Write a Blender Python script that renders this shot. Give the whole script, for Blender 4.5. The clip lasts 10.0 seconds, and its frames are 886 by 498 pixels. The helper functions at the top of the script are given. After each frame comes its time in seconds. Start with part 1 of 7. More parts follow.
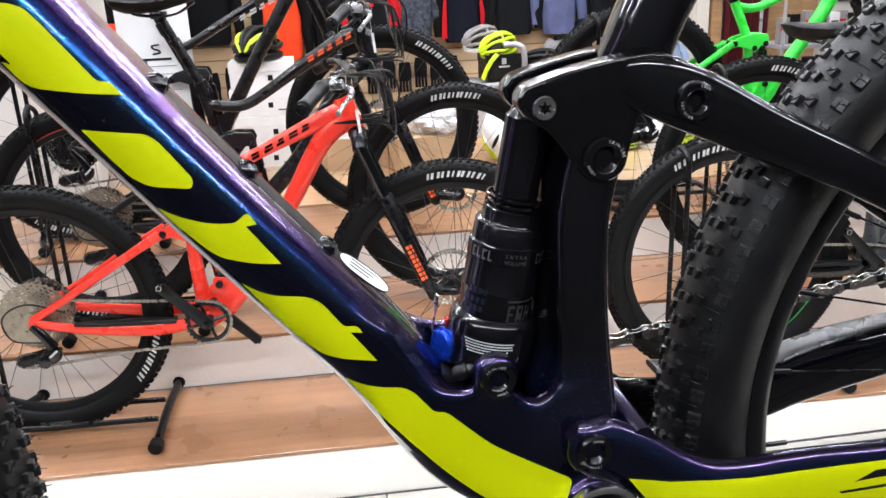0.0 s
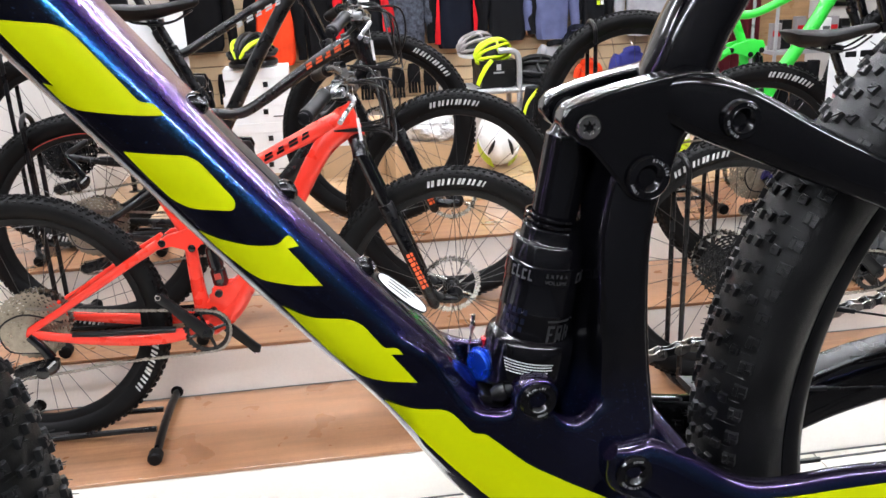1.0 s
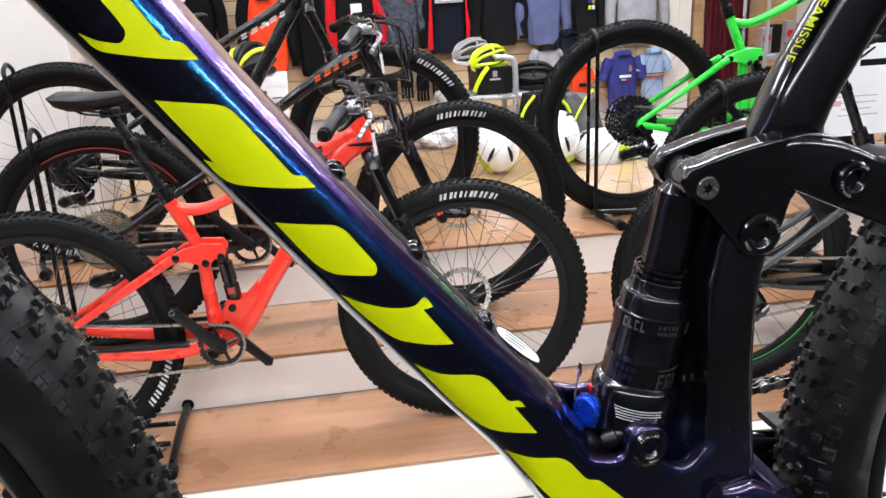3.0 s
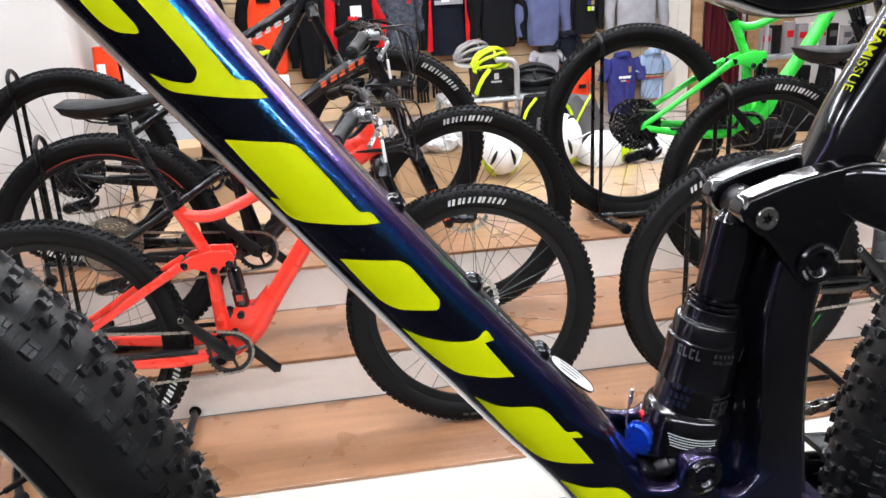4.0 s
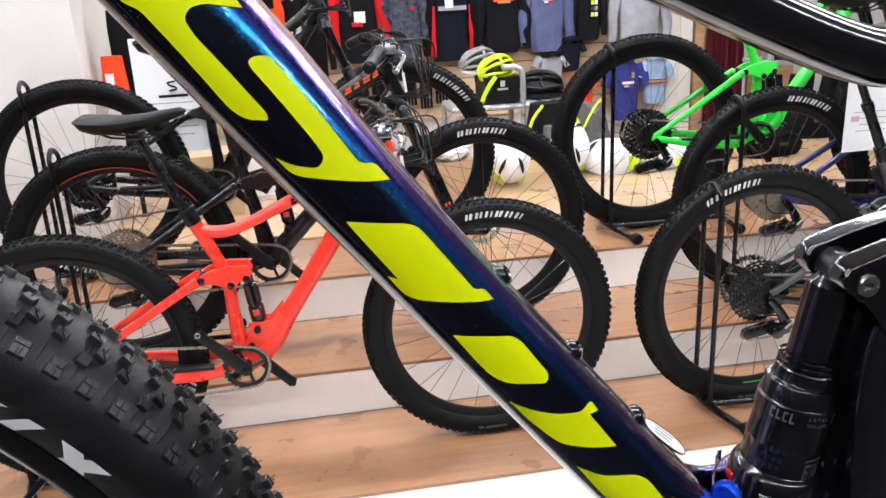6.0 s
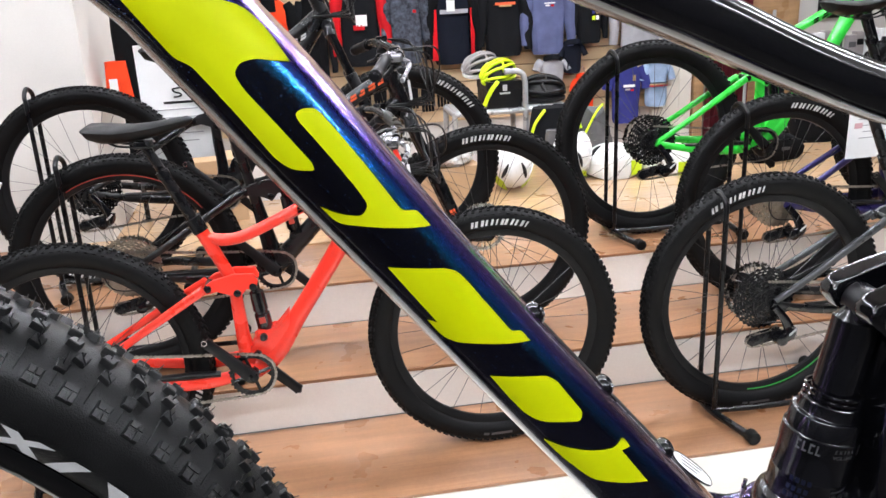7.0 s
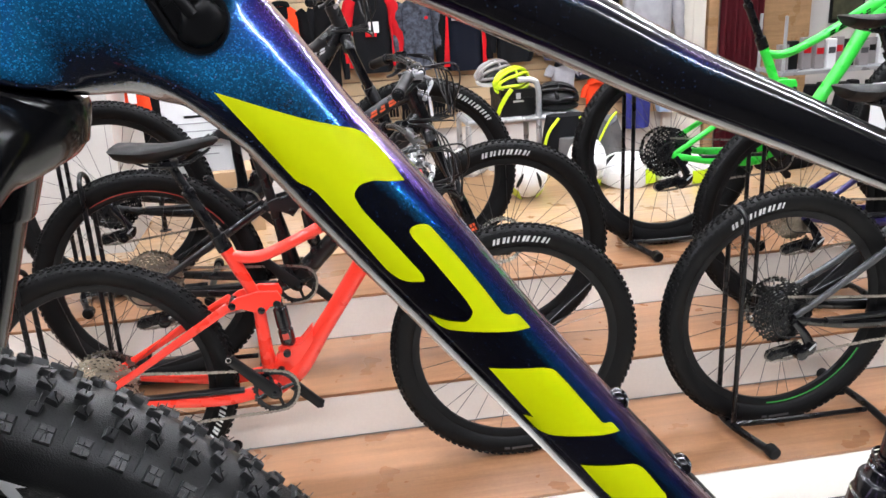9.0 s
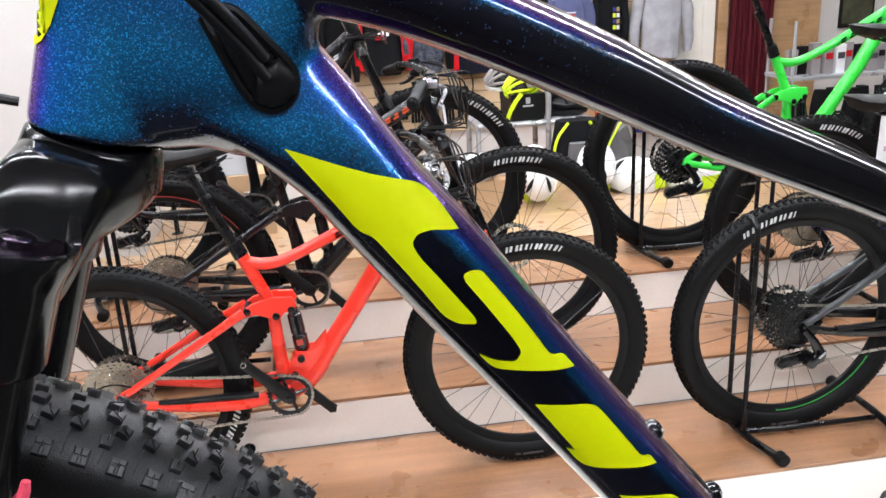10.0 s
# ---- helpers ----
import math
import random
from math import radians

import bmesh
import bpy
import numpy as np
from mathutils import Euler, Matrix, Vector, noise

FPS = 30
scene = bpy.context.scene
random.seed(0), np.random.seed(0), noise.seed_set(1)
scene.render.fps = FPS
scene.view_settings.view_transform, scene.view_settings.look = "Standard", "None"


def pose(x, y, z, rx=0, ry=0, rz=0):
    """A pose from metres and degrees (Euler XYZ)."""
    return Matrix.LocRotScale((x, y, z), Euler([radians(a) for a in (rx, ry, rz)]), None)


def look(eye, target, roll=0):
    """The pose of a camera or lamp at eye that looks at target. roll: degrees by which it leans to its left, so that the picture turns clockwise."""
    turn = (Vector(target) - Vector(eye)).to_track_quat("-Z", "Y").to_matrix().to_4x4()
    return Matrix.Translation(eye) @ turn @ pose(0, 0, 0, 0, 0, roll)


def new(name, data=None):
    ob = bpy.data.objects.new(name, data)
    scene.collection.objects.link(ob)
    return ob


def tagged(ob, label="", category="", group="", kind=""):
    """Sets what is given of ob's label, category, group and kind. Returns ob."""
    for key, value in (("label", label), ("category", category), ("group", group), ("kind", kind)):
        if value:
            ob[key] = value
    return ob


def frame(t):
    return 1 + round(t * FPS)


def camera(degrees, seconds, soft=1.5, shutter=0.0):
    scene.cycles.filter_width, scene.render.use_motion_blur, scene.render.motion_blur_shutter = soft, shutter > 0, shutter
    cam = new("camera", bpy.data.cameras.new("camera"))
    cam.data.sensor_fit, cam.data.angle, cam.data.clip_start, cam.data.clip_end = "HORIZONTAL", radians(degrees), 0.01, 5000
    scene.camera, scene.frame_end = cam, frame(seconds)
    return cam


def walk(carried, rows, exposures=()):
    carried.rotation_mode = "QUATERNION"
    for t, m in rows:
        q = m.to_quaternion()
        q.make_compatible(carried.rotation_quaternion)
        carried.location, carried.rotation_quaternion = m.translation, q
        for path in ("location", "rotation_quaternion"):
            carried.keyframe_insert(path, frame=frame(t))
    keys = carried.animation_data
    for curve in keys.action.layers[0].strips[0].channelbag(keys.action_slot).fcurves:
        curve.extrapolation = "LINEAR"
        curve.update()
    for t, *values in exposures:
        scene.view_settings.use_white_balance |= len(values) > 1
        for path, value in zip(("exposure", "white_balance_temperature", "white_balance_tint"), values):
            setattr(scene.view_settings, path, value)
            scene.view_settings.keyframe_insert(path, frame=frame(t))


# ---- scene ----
cam = camera(55.1, 10.0)
PATH = [
    (0, (0.0314, 0.0275, 1.482), (0.2394, 1.9067, 0.831), -2.5),
    (0.5, (0.018, 0.0346, 1.484), (0.2421, 1.9155, 0.841), -2.5),
    (1, (0.0024, 0.0409, 1.49), (0.2346, 1.9211, 0.848), -2.5),
    (1.5, (-0.0212, 0.0459, 1.498), (0.2298, 1.9235, 0.858), -2.6),
    (2, (-0.0404, 0.0445, 1.512), (0.2165, 1.9206, 0.867), -2.6),
    (2.5, (-0.0614, 0.0453, 1.523), (0.2034, 1.9207, 0.878), -2.5),
    (3, (-0.0803, 0.0479, 1.532), (0.1905, 1.9218, 0.889), -2.7),
    (4.5, (-0.1305, 0.0712, 1.562), (0.1541, 1.9429, 0.916), -2.8),
    (5, (-0.1449, 0.0784, 1.573), (0.1417, 1.95, 0.927), -2.7),
    (5.5, (-0.1606, 0.0837, 1.582), (0.129, 1.9551, 0.937), -2.8),
    (7, (-0.1909, 0.0923, 1.615), (0.1036, 1.9632, 0.97), -2.8),
    (7.5, (-0.204, 0.0924, 1.631), (0.0895, 1.9624, 0.984), -2.9),
    (8, (-0.2147, 0.0963, 1.644), (0.0748, 1.9666, 0.996), -2.8),
    (8.5, (-0.2253, 0.1012, 1.655), (0.0612, 1.9718, 1.009), -2.9),
    (9, (-0.2353, 0.102, 1.672), (0.0463, 1.973, 1.025), -3.0),
    (9.5, (-0.2515, 0.1004, 1.686), (0.0262, 1.9727, 1.039), -2.8),
    (10, (-0.2591, 0.093, 1.701), (0.0105, 1.965, 1.054), -2.8),
]
walk(cam, [(t, look(eye, target, roll)) for t, eye, target, roll in PATH])

# ---- world and ceiling light ----
world = bpy.data.worlds.new("world")
world.use_nodes = True
world.node_tree.nodes["Background"].inputs[0].default_value = (0.9, 0.95, 1.0, 1)
world.node_tree.nodes["Background"].inputs[1].default_value = 0.15
scene.world = world
LAMP = 126.0
scene.view_settings.exposure = 0.0

# ---- materials ----
from mathutils.bvhtree import BVHTree


def mat(name, col, rough=0.5, metal=0.0, coat=0.0, var=0.2, scale=18.0, fine=240.0, bump=0.15, depth=0.0006, rvar=0.12, spec=0.5, alpha=1.0):
    m = bpy.data.materials.new(name)
    m.use_nodes = True
    nt = m.node_tree
    bs = nt.nodes["Principled BSDF"]
    tc = nt.nodes.new("ShaderNodeTexCoord")
    big = nt.nodes.new("ShaderNodeTexNoise")
    big.inputs["Scale"].default_value, big.inputs["Detail"].default_value = scale, 4
    sm = nt.nodes.new("ShaderNodeTexNoise")
    sm.inputs["Scale"].default_value, sm.inputs["Detail"].default_value = fine, 3
    for n in (big, sm):
        nt.links.new(tc.outputs["Object"], n.inputs["Vector"])
    add = nt.nodes.new("ShaderNodeMath")
    add.operation = "MULTIPLY_ADD"
    nt.links.new(sm.outputs["Fac"], add.inputs[0])
    add.inputs[1].default_value = 0.45
    nt.links.new(big.outputs["Fac"], add.inputs[2])
    ramp = nt.nodes.new("ShaderNodeMapRange")
    ramp.inputs["From Min"].default_value, ramp.inputs["From Max"].default_value = 0.45, 1.0
    ramp.inputs["To Min"].default_value, ramp.inputs["To Max"].default_value = 1 - var, 1 + var
    nt.links.new(add.outputs[0], ramp.inputs["Value"])
    mul = nt.nodes.new("ShaderNodeMix")
    mul.data_type, mul.blend_type = "RGBA", "MULTIPLY"
    mul.inputs["Factor"].default_value = 1.0
    mul.inputs["A"].default_value = (*col, 1)
    nt.links.new(ramp.outputs[0], mul.inputs["B"])
    nt.links.new(mul.outputs["Result"], bs.inputs["Base Color"])
    rr = nt.nodes.new("ShaderNodeMapRange")
    rr.inputs["From Min"].default_value, rr.inputs["From Max"].default_value = 0.3, 0.7
    rr.inputs["To Min"].default_value, rr.inputs["To Max"].default_value = max(0.02, rough - rvar), min(1, rough + rvar)
    nt.links.new(big.outputs["Fac"], rr.inputs["Value"])
    nt.links.new(rr.outputs[0], bs.inputs["Roughness"])
    if bump:
        b = nt.nodes.new("ShaderNodeBump")
        b.inputs["Strength"].default_value, b.inputs["Distance"].default_value = bump, depth
        nt.links.new(sm.outputs["Fac"], b.inputs["Height"])
        nt.links.new(b.outputs[0], bs.inputs["Normal"])
    bs.inputs["Metallic"].default_value = metal
    bs.inputs["Coat Weight"].default_value = coat
    bs.inputs["Coat Roughness"].default_value = 0.03
    bs.inputs["Specular IOR Level"].default_value = spec
    bs.inputs["Alpha"].default_value = alpha
    return m


def glow(name, col, strength):
    m = bpy.data.materials.new(name)
    m.use_nodes = True
    bs = m.node_tree.nodes["Principled BSDF"]
    bs.inputs["Base Color"].default_value = (*col, 1)
    bs.inputs["Emission Color"].default_value = (*col, 1)
    bs.inputs["Emission Strength"].default_value = strength
    return m


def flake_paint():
    """Colour-shift flake lacquer, its sheen and shade painted in by facing, that fades to plain black towards the seat
    tube.
    """
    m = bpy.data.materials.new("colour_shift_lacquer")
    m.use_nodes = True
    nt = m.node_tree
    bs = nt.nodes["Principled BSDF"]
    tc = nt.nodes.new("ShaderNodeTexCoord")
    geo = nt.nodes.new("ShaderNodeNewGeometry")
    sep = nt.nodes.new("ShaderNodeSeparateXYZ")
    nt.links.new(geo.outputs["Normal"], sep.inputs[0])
    # shade below and sheen above put into the colour, by normal
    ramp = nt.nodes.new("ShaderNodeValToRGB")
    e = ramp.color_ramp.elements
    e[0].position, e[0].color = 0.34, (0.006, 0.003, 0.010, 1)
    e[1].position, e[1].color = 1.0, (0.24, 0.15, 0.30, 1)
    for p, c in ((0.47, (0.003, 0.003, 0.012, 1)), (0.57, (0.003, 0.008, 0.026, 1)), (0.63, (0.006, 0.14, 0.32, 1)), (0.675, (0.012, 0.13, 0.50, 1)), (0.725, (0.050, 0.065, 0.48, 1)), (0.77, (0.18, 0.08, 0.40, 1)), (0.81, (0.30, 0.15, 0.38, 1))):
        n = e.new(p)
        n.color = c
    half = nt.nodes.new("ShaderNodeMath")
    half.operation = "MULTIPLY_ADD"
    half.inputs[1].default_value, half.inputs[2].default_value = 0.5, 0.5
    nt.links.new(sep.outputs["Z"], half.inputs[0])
    wob = nt.nodes.new("ShaderNodeTexNoise")
    wob.inputs["Scale"].default_value = 420
    nt.links.new(tc.outputs["Object"], wob.inputs["Vector"])
    w2 = nt.nodes.new("ShaderNodeMath")
    w2.operation = "MULTIPLY_ADD"
    w2.inputs[1].default_value = 0.10
    nt.links.new(wob.outputs["Fac"], w2.inputs[0])
    nt.links.new(half.outputs[0], w2.inputs[2])
    w3 = nt.nodes.new("ShaderNodeMath")
    w3.operation = "SUBTRACT"
    w3.inputs[1].default_value = 0.05
    nt.links.new(w2.outputs[0], w3.inputs[0])
    vor = nt.nodes.new("ShaderNodeTexVoronoi")
    vor.inputs["Scale"].default_value = 1750
    nt.links.new(tc.outputs["Object"], vor.inputs["Vector"])
    sv = nt.nodes.new("ShaderNodeSeparateXYZ")
    nt.links.new(vor.outputs["Color"], sv.inputs[0])
    pw = nt.nodes.new("ShaderNodeMath")
    pw.operation = "POWER"
    pw.inputs[1].default_value = 7.0
    nt.links.new(sv.outputs["X"], pw.inputs[0])
    br = nt.nodes.new("ShaderNodeMapRange")
    br.inputs["To Min"].default_value, br.inputs["To Max"].default_value = 0.75, 2.8
    nt.links.new(pw.outputs[0], br.inputs["Value"])
    mul = nt.nodes.new("ShaderNodeMix")
    mul.data_type, mul.blend_type = "RGBA", "MULTIPLY"
    mul.inputs["Factor"].default_value = 1.0
    nt.links.new(ramp.outputs["Color"], mul.inputs["A"])
    nt.links.new(br.outputs[0], mul.inputs["B"])
    # fade to black along the tubes towards the seat tube
    so = nt.nodes.new("ShaderNodeSeparateXYZ")
    nt.links.new(tc.outputs["Object"], so.inputs[0])
    def fade(axis, lo, hi):
        n = nt.nodes.new("ShaderNodeMapRange")
        n.interpolation_type = "SMOOTHSTEP"
        n.inputs["From Min"].default_value, n.inputs["From Max"].default_value = lo, hi
        nt.links.new(so.outputs[axis], n.inputs["Value"])
        return n.outputs[0]

    def calc(op, a, b):
        n = nt.nodes.new("ShaderNodeMath")
        n.operation = op
        nt.links.new(a, n.inputs[0])
        nt.links.new(b, n.inputs[1])
        return n
    # reflected light painted in: bluer at the head tube, darker towards the cranks
    def shift(fac, gain, into):
        n = nt.nodes.new("ShaderNodeMath")
        n.operation = "MULTIPLY_ADD"
        n.inputs[1].default_value = gain
        nt.links.new(fac, n.inputs[0])
        nt.links.new(into, n.inputs[2])
        return n.outputs[0]
    # viewing-angle hue of forward faces, put into the colour
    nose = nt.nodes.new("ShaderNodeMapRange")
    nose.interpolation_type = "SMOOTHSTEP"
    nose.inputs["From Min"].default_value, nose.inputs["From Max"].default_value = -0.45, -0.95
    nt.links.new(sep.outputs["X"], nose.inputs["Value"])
    # bright blue reflection at the head tube, painted into the tone
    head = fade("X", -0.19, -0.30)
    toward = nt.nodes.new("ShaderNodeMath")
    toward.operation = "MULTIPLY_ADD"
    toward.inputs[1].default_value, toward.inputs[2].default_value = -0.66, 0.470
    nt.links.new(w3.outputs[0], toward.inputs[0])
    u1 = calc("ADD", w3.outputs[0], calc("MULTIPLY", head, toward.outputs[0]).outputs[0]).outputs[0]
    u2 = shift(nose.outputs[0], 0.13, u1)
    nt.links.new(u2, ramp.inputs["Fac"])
    rear_fade = calc("MAXIMUM", calc("MULTIPLY", fade("X", -0.15, -0.01), fade("Z", 0.64, 0.78)).outputs[0], calc("MULTIPLY", fade("X", -0.28, -0.08), fade("Z", 0.82, 0.89)).outputs[0])
    mast_fade = calc("MULTIPLY", fade("X", 0.125, 0.15), fade("Z", 0.40, 0.50))
    fm = calc("MAXIMUM", rear_fade.outputs[0], mast_fade.outputs[0])
    mix = nt.nodes.new("ShaderNodeMix")
    mix.data_type = "RGBA"
    nt.links.new(fm.outputs[0], mix.inputs["Factor"])
    # stand-in for dark reflection: colour painted darker towards the cranks
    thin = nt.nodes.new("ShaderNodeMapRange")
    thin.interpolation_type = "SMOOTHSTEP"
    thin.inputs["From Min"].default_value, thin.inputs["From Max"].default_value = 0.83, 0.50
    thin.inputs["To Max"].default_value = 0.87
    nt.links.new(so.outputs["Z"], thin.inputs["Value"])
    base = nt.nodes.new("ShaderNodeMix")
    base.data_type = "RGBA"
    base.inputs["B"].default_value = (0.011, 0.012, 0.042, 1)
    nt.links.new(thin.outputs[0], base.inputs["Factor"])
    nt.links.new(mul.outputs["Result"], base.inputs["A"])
    # sparse glints of the flakes painted into the base colour
    glint_cells = nt.nodes.new("ShaderNodeMath")
    glint_cells.operation = "GREATER_THAN"
    glint_cells.inputs[1].default_value = 0.990
    nt.links.new(sv.outputs["Y"], glint_cells.inputs[0])
    glint = nt.nodes.new("ShaderNodeMix")
    glint.data_type = "RGBA"
    glint.inputs["B"].default_value = (0.11, 0.20, 0.46, 1)
    nt.links.new(glint_cells.outputs[0], glint.inputs["Factor"])
    nt.links.new(base.outputs["Result"], glint.inputs["A"])
    nt.links.new(glint.outputs["Result"], mix.inputs["A"])
    mix.inputs["B"].default_value = (0.0025, 0.0025, 0.0035, 1)
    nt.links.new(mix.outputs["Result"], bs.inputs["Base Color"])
    # each flake tilts a little
    nm = nt.nodes.new("ShaderNodeVectorMath")
    nm.operation = "MULTIPLY_ADD"
    cen = nt.nodes.new("ShaderNodeVectorMath")
    cen.operation = "SUBTRACT"
    cen.inputs[1].default_value = (0.5, 0.5, 0.5)
    nt.links.new(vor.outputs["Color"], cen.inputs[0])
    nt.links.new(cen.outputs[0], nm.inputs[0])
    tilt = nt.nodes.new("ShaderNodeMapRange")
    tilt.inputs["To Min"].default_value, tilt.inputs["To Max"].default_value = 0.11, 0.0
    nt.links.new(fm.outputs[0], tilt.inputs["Value"])
    nt.links.new(tilt.outputs[0], nm.inputs[1])
    nt.links.new(geo.outputs["Normal"], nm.inputs[2])
    nn = nt.nodes.new("ShaderNodeVectorMath")
    nn.operation = "NORMALIZE"
    nt.links.new(nm.outputs[0], nn.inputs[0])
    nt.links.new(nn.outputs[0], bs.inputs["Normal"])
    for lo, hi, name in ((0.90, 0.0, "Metallic"), (0.21, 0.16, "Roughness"), (0.02, 0.09, "Coat Roughness")):
        n = nt.nodes.new("ShaderNodeMapRange")
        n.inputs["To Min"].default_value, n.inputs["To Max"].default_value = lo, hi
        nt.links.new(fm.outputs[0], n.inputs["Value"])
        nt.links.new(shift(head, -0.55, n.outputs[0]) if name == "Metallic" else n.outputs[0], bs.inputs[name])
    cw = nt.nodes.new("ShaderNodeMapRange")
    cw.inputs["To Min"].default_value, cw.inputs["To Max"].default_value = 0.75, 0.45
    nt.links.new(fm.outputs[0], cw.inputs["Value"])
    nt.links.new(cw.outputs[0], bs.inputs["Coat Weight"])
    return m


def plank_floor(name, col):
    m = mat(name, col, 0.34, 0, 0.8, 0.18, 6, 90, 0.06)
    nt = m.node_tree
    bs = nt.nodes["Principled BSDF"]
    bs.inputs["Coat Roughness"].default_value = 0.16
    tc = nt.nodes.new("ShaderNodeTexCoord")
    mp = nt.nodes.new("ShaderNodeMapping")
    mp.inputs["Scale"].default_value = (1.2, 26, 26)
    nt.links.new(tc.outputs["Object"], mp.inputs["Vector"])
    g = nt.nodes.new("ShaderNodeTexNoise")
    g.inputs["Scale"].default_value, g.inputs["Detail"].default_value, g.inputs["Distortion"].default_value = 1.6, 6, 0.6
    nt.links.new(mp.outputs[0], g.inputs["Vector"])
    r = nt.nodes.new("ShaderNodeMapRange")
    r.inputs["From Min"].default_value, r.inputs["From Max"].default_value = 0.3, 0.7
    r.inputs["To Min"].default_value, r.inputs["To Max"].default_value = 0.82, 1.14
    nt.links.new(g.outputs["Fac"], r.inputs["Value"])
    mx = nt.nodes.new("ShaderNodeMix")
    mx.data_type, mx.blend_type = "RGBA", "MULTIPLY"
    mx.inputs["Factor"].default_value = 1
    old = bs.inputs["Base Color"].links[0].from_socket
    nt.links.new(old, mx.inputs["A"])
    nt.links.new(r.outputs[0], mx.inputs["B"])
    nt.links.new(mx.outputs["Result"], bs.inputs["Base Color"])
    return m


def varied(m, amount):
    """Give each object of this material a slightly different tone."""
    nt = m.node_tree
    bs = nt.nodes["Principled BSDF"]
    info = nt.nodes.new("ShaderNodeObjectInfo")
    r = nt.nodes.new("ShaderNodeMapRange")
    r.inputs["To Min"].default_value, r.inputs["To Max"].default_value = 1 - amount, 1 + amount
    nt.links.new(info.outputs["Random"], r.inputs["Value"])
    mx = nt.nodes.new("ShaderNodeMix")
    mx.data_type, mx.blend_type = "RGBA", "MULTIPLY"
    mx.inputs["Factor"].default_value = 1
    nt.links.new(bs.inputs["Base Color"].links[0].from_socket, mx.inputs["A"])
    nt.links.new(r.outputs[0], mx.inputs["B"])
    nt.links.new(mx.outputs["Result"], bs.inputs["Base Color"])
    return m


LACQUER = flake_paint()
YELLOW = mat("fluo_yellow_decal", (0.66, 0.73, 0.0), 0.55, 0, 0.03, 0.03, 20, 300, 0.0, spec=0.2)
GLOSS = mat("gloss_black_lacquer", (0.0022, 0.0022, 0.003), 0.10, 0, 0.25, 0.3, 12, 300, 0.0, rvar=0.05)
SATIN = mat("satin_black_metal", (0.0032, 0.0032, 0.004), 0.28, 0.0, 0.0, 0.25, 30, 400, 0.1, spec=0.3)
ANOD = mat("anodised_black", (0.0028, 0.0028, 0.0038), 0.17, 0.0, 0.15, 0.2, 30, 300, 0.03, rvar=0.05)
RUBBER = mat("tyre_rubber", (0.0030, 0.0030, 0.0033), 0.55, 0, 0, 0.30, 14, 320, 0.3, 0.0005, spec=0.17)
RUBBER_FG = mat("tyre_rubber_new", (0.0098, 0.0100, 0.0106), 0.40, 0, 0, 0.45, 22, 900, 0.5, 0.0005, spec=0.55)
RUBBER_CASE = mat("tyre_casing_rubber", (0.0034, 0.0036, 0.0040), 0.45, 0, 0, 0.35, 30, 1100, 0.6, 0.0006, spec=0.50)
PLASTIC = mat("black_plastic", (0.004, 0.004, 0.0046), 0.42, 0, 0, 0.25, 25, 350, 0.2, spec=0.3)
FOAM = mat("saddle_vinyl", (0.0035, 0.0035, 0.0039), 0.48, 0, 0, 0.2, 25, 500, 0.2, spec=0.22)
STEEL = mat("polished_steel", (0.62, 0.61, 0.58), 0.25, 1.0, 0, 0.15, 60, 500, 0.05)
NICKEL = mat("nickel_plated_chain", (0.42, 0.38, 0.33), 0.30, 0.85, 0, 0.15, 60, 500, 0.05)
DARKSTEEL = mat("dark_steel", (0.10, 0.10, 0.10), 0.32, 1.0, 0, 0.3, 60, 500, 0.05)
LEVER = mat("satin_grey_lever", (0.30, 0.30, 0.31), 0.3, 0.9, 0, 0.2, 60, 500, 0.05)
COGS = mat("silver_cassette", (0.40, 0.35, 0.28), 0.36, 0.85, 0, 0.25, 60, 500, 0.05)
COGS_DARK = mat("black_cassette", (0.012, 0.012, 0.013), 0.28, 0.5, 0, 0.25, 60, 500, 0.05)
RIMBLACK = mat("matt_black_rim", (0.005, 0.005, 0.0055), 0.45, 0, 0, 0.2, 30, 300, 0.05, spec=0.2)
CHAIN_STEEL = mat("oiled_chain_steel", (0.34, 0.31, 0.27), 0.34, 0.9, 0, 0.3, 60, 500, 0.05)
SIDE_INK = mat("worn_white_print", (0.62, 0.62, 0.60), 0.6, 0, 0, 0.25, 60, 300, 0)
WHITE_INK = mat("white_print", (0.75, 0.75, 0.74), 0.5, 0, 0, 0.08, 60, 500, 0)
PALE_INK = mat("pale_grey_print", (0.42, 0.42, 0.42), 0.5, 0, 0, 0.08, 60, 500, 0)
FADED_PINK = mat("faded_pink_print", (0.62, 0.36, 0.38), 0.6, 0, 0, 0.1, 60, 500, 0)
FADED_INK = mat("faded_grey_print", (0.30, 0.30, 0.31), 0.5, 0, 0, 0.1, 60, 500, 0)
GREY_INK = mat("grey_print", (0.055, 0.055, 0.058), 0.4, 0, 0, 0.1, 60, 500, 0)
RED_INK = mat("red_print", (0.40, 0.04, 0.025), 0.45, 0, 0, 0.1, 60, 500, 0)
ORANGE_INK = mat("orange_print", (0.80, 0.11, 0.03), 0.45, 0, 0, 0.1, 60, 500, 0)
GOLD_INK = mat("gold_print", (0.42, 0.30, 0.14), 0.4, 0.3, 0, 0.1, 60, 500, 0)
BLUE_ANOD = mat("blue_anodised", (0.01, 0.08, 0.62), 0.25, 0.7, 0.4, 0.1, 40, 300, 0)
RED_ANOD = mat("red_anodised", (0.60, 0.01, 0.02), 0.25, 0.6, 0.4, 0.1, 40, 300, 0)
PINK = mat("pinkish_red_plastic", (0.72, 0.07, 0.12), 0.35, 0, 0.2, 0.1, 40, 300, 0)
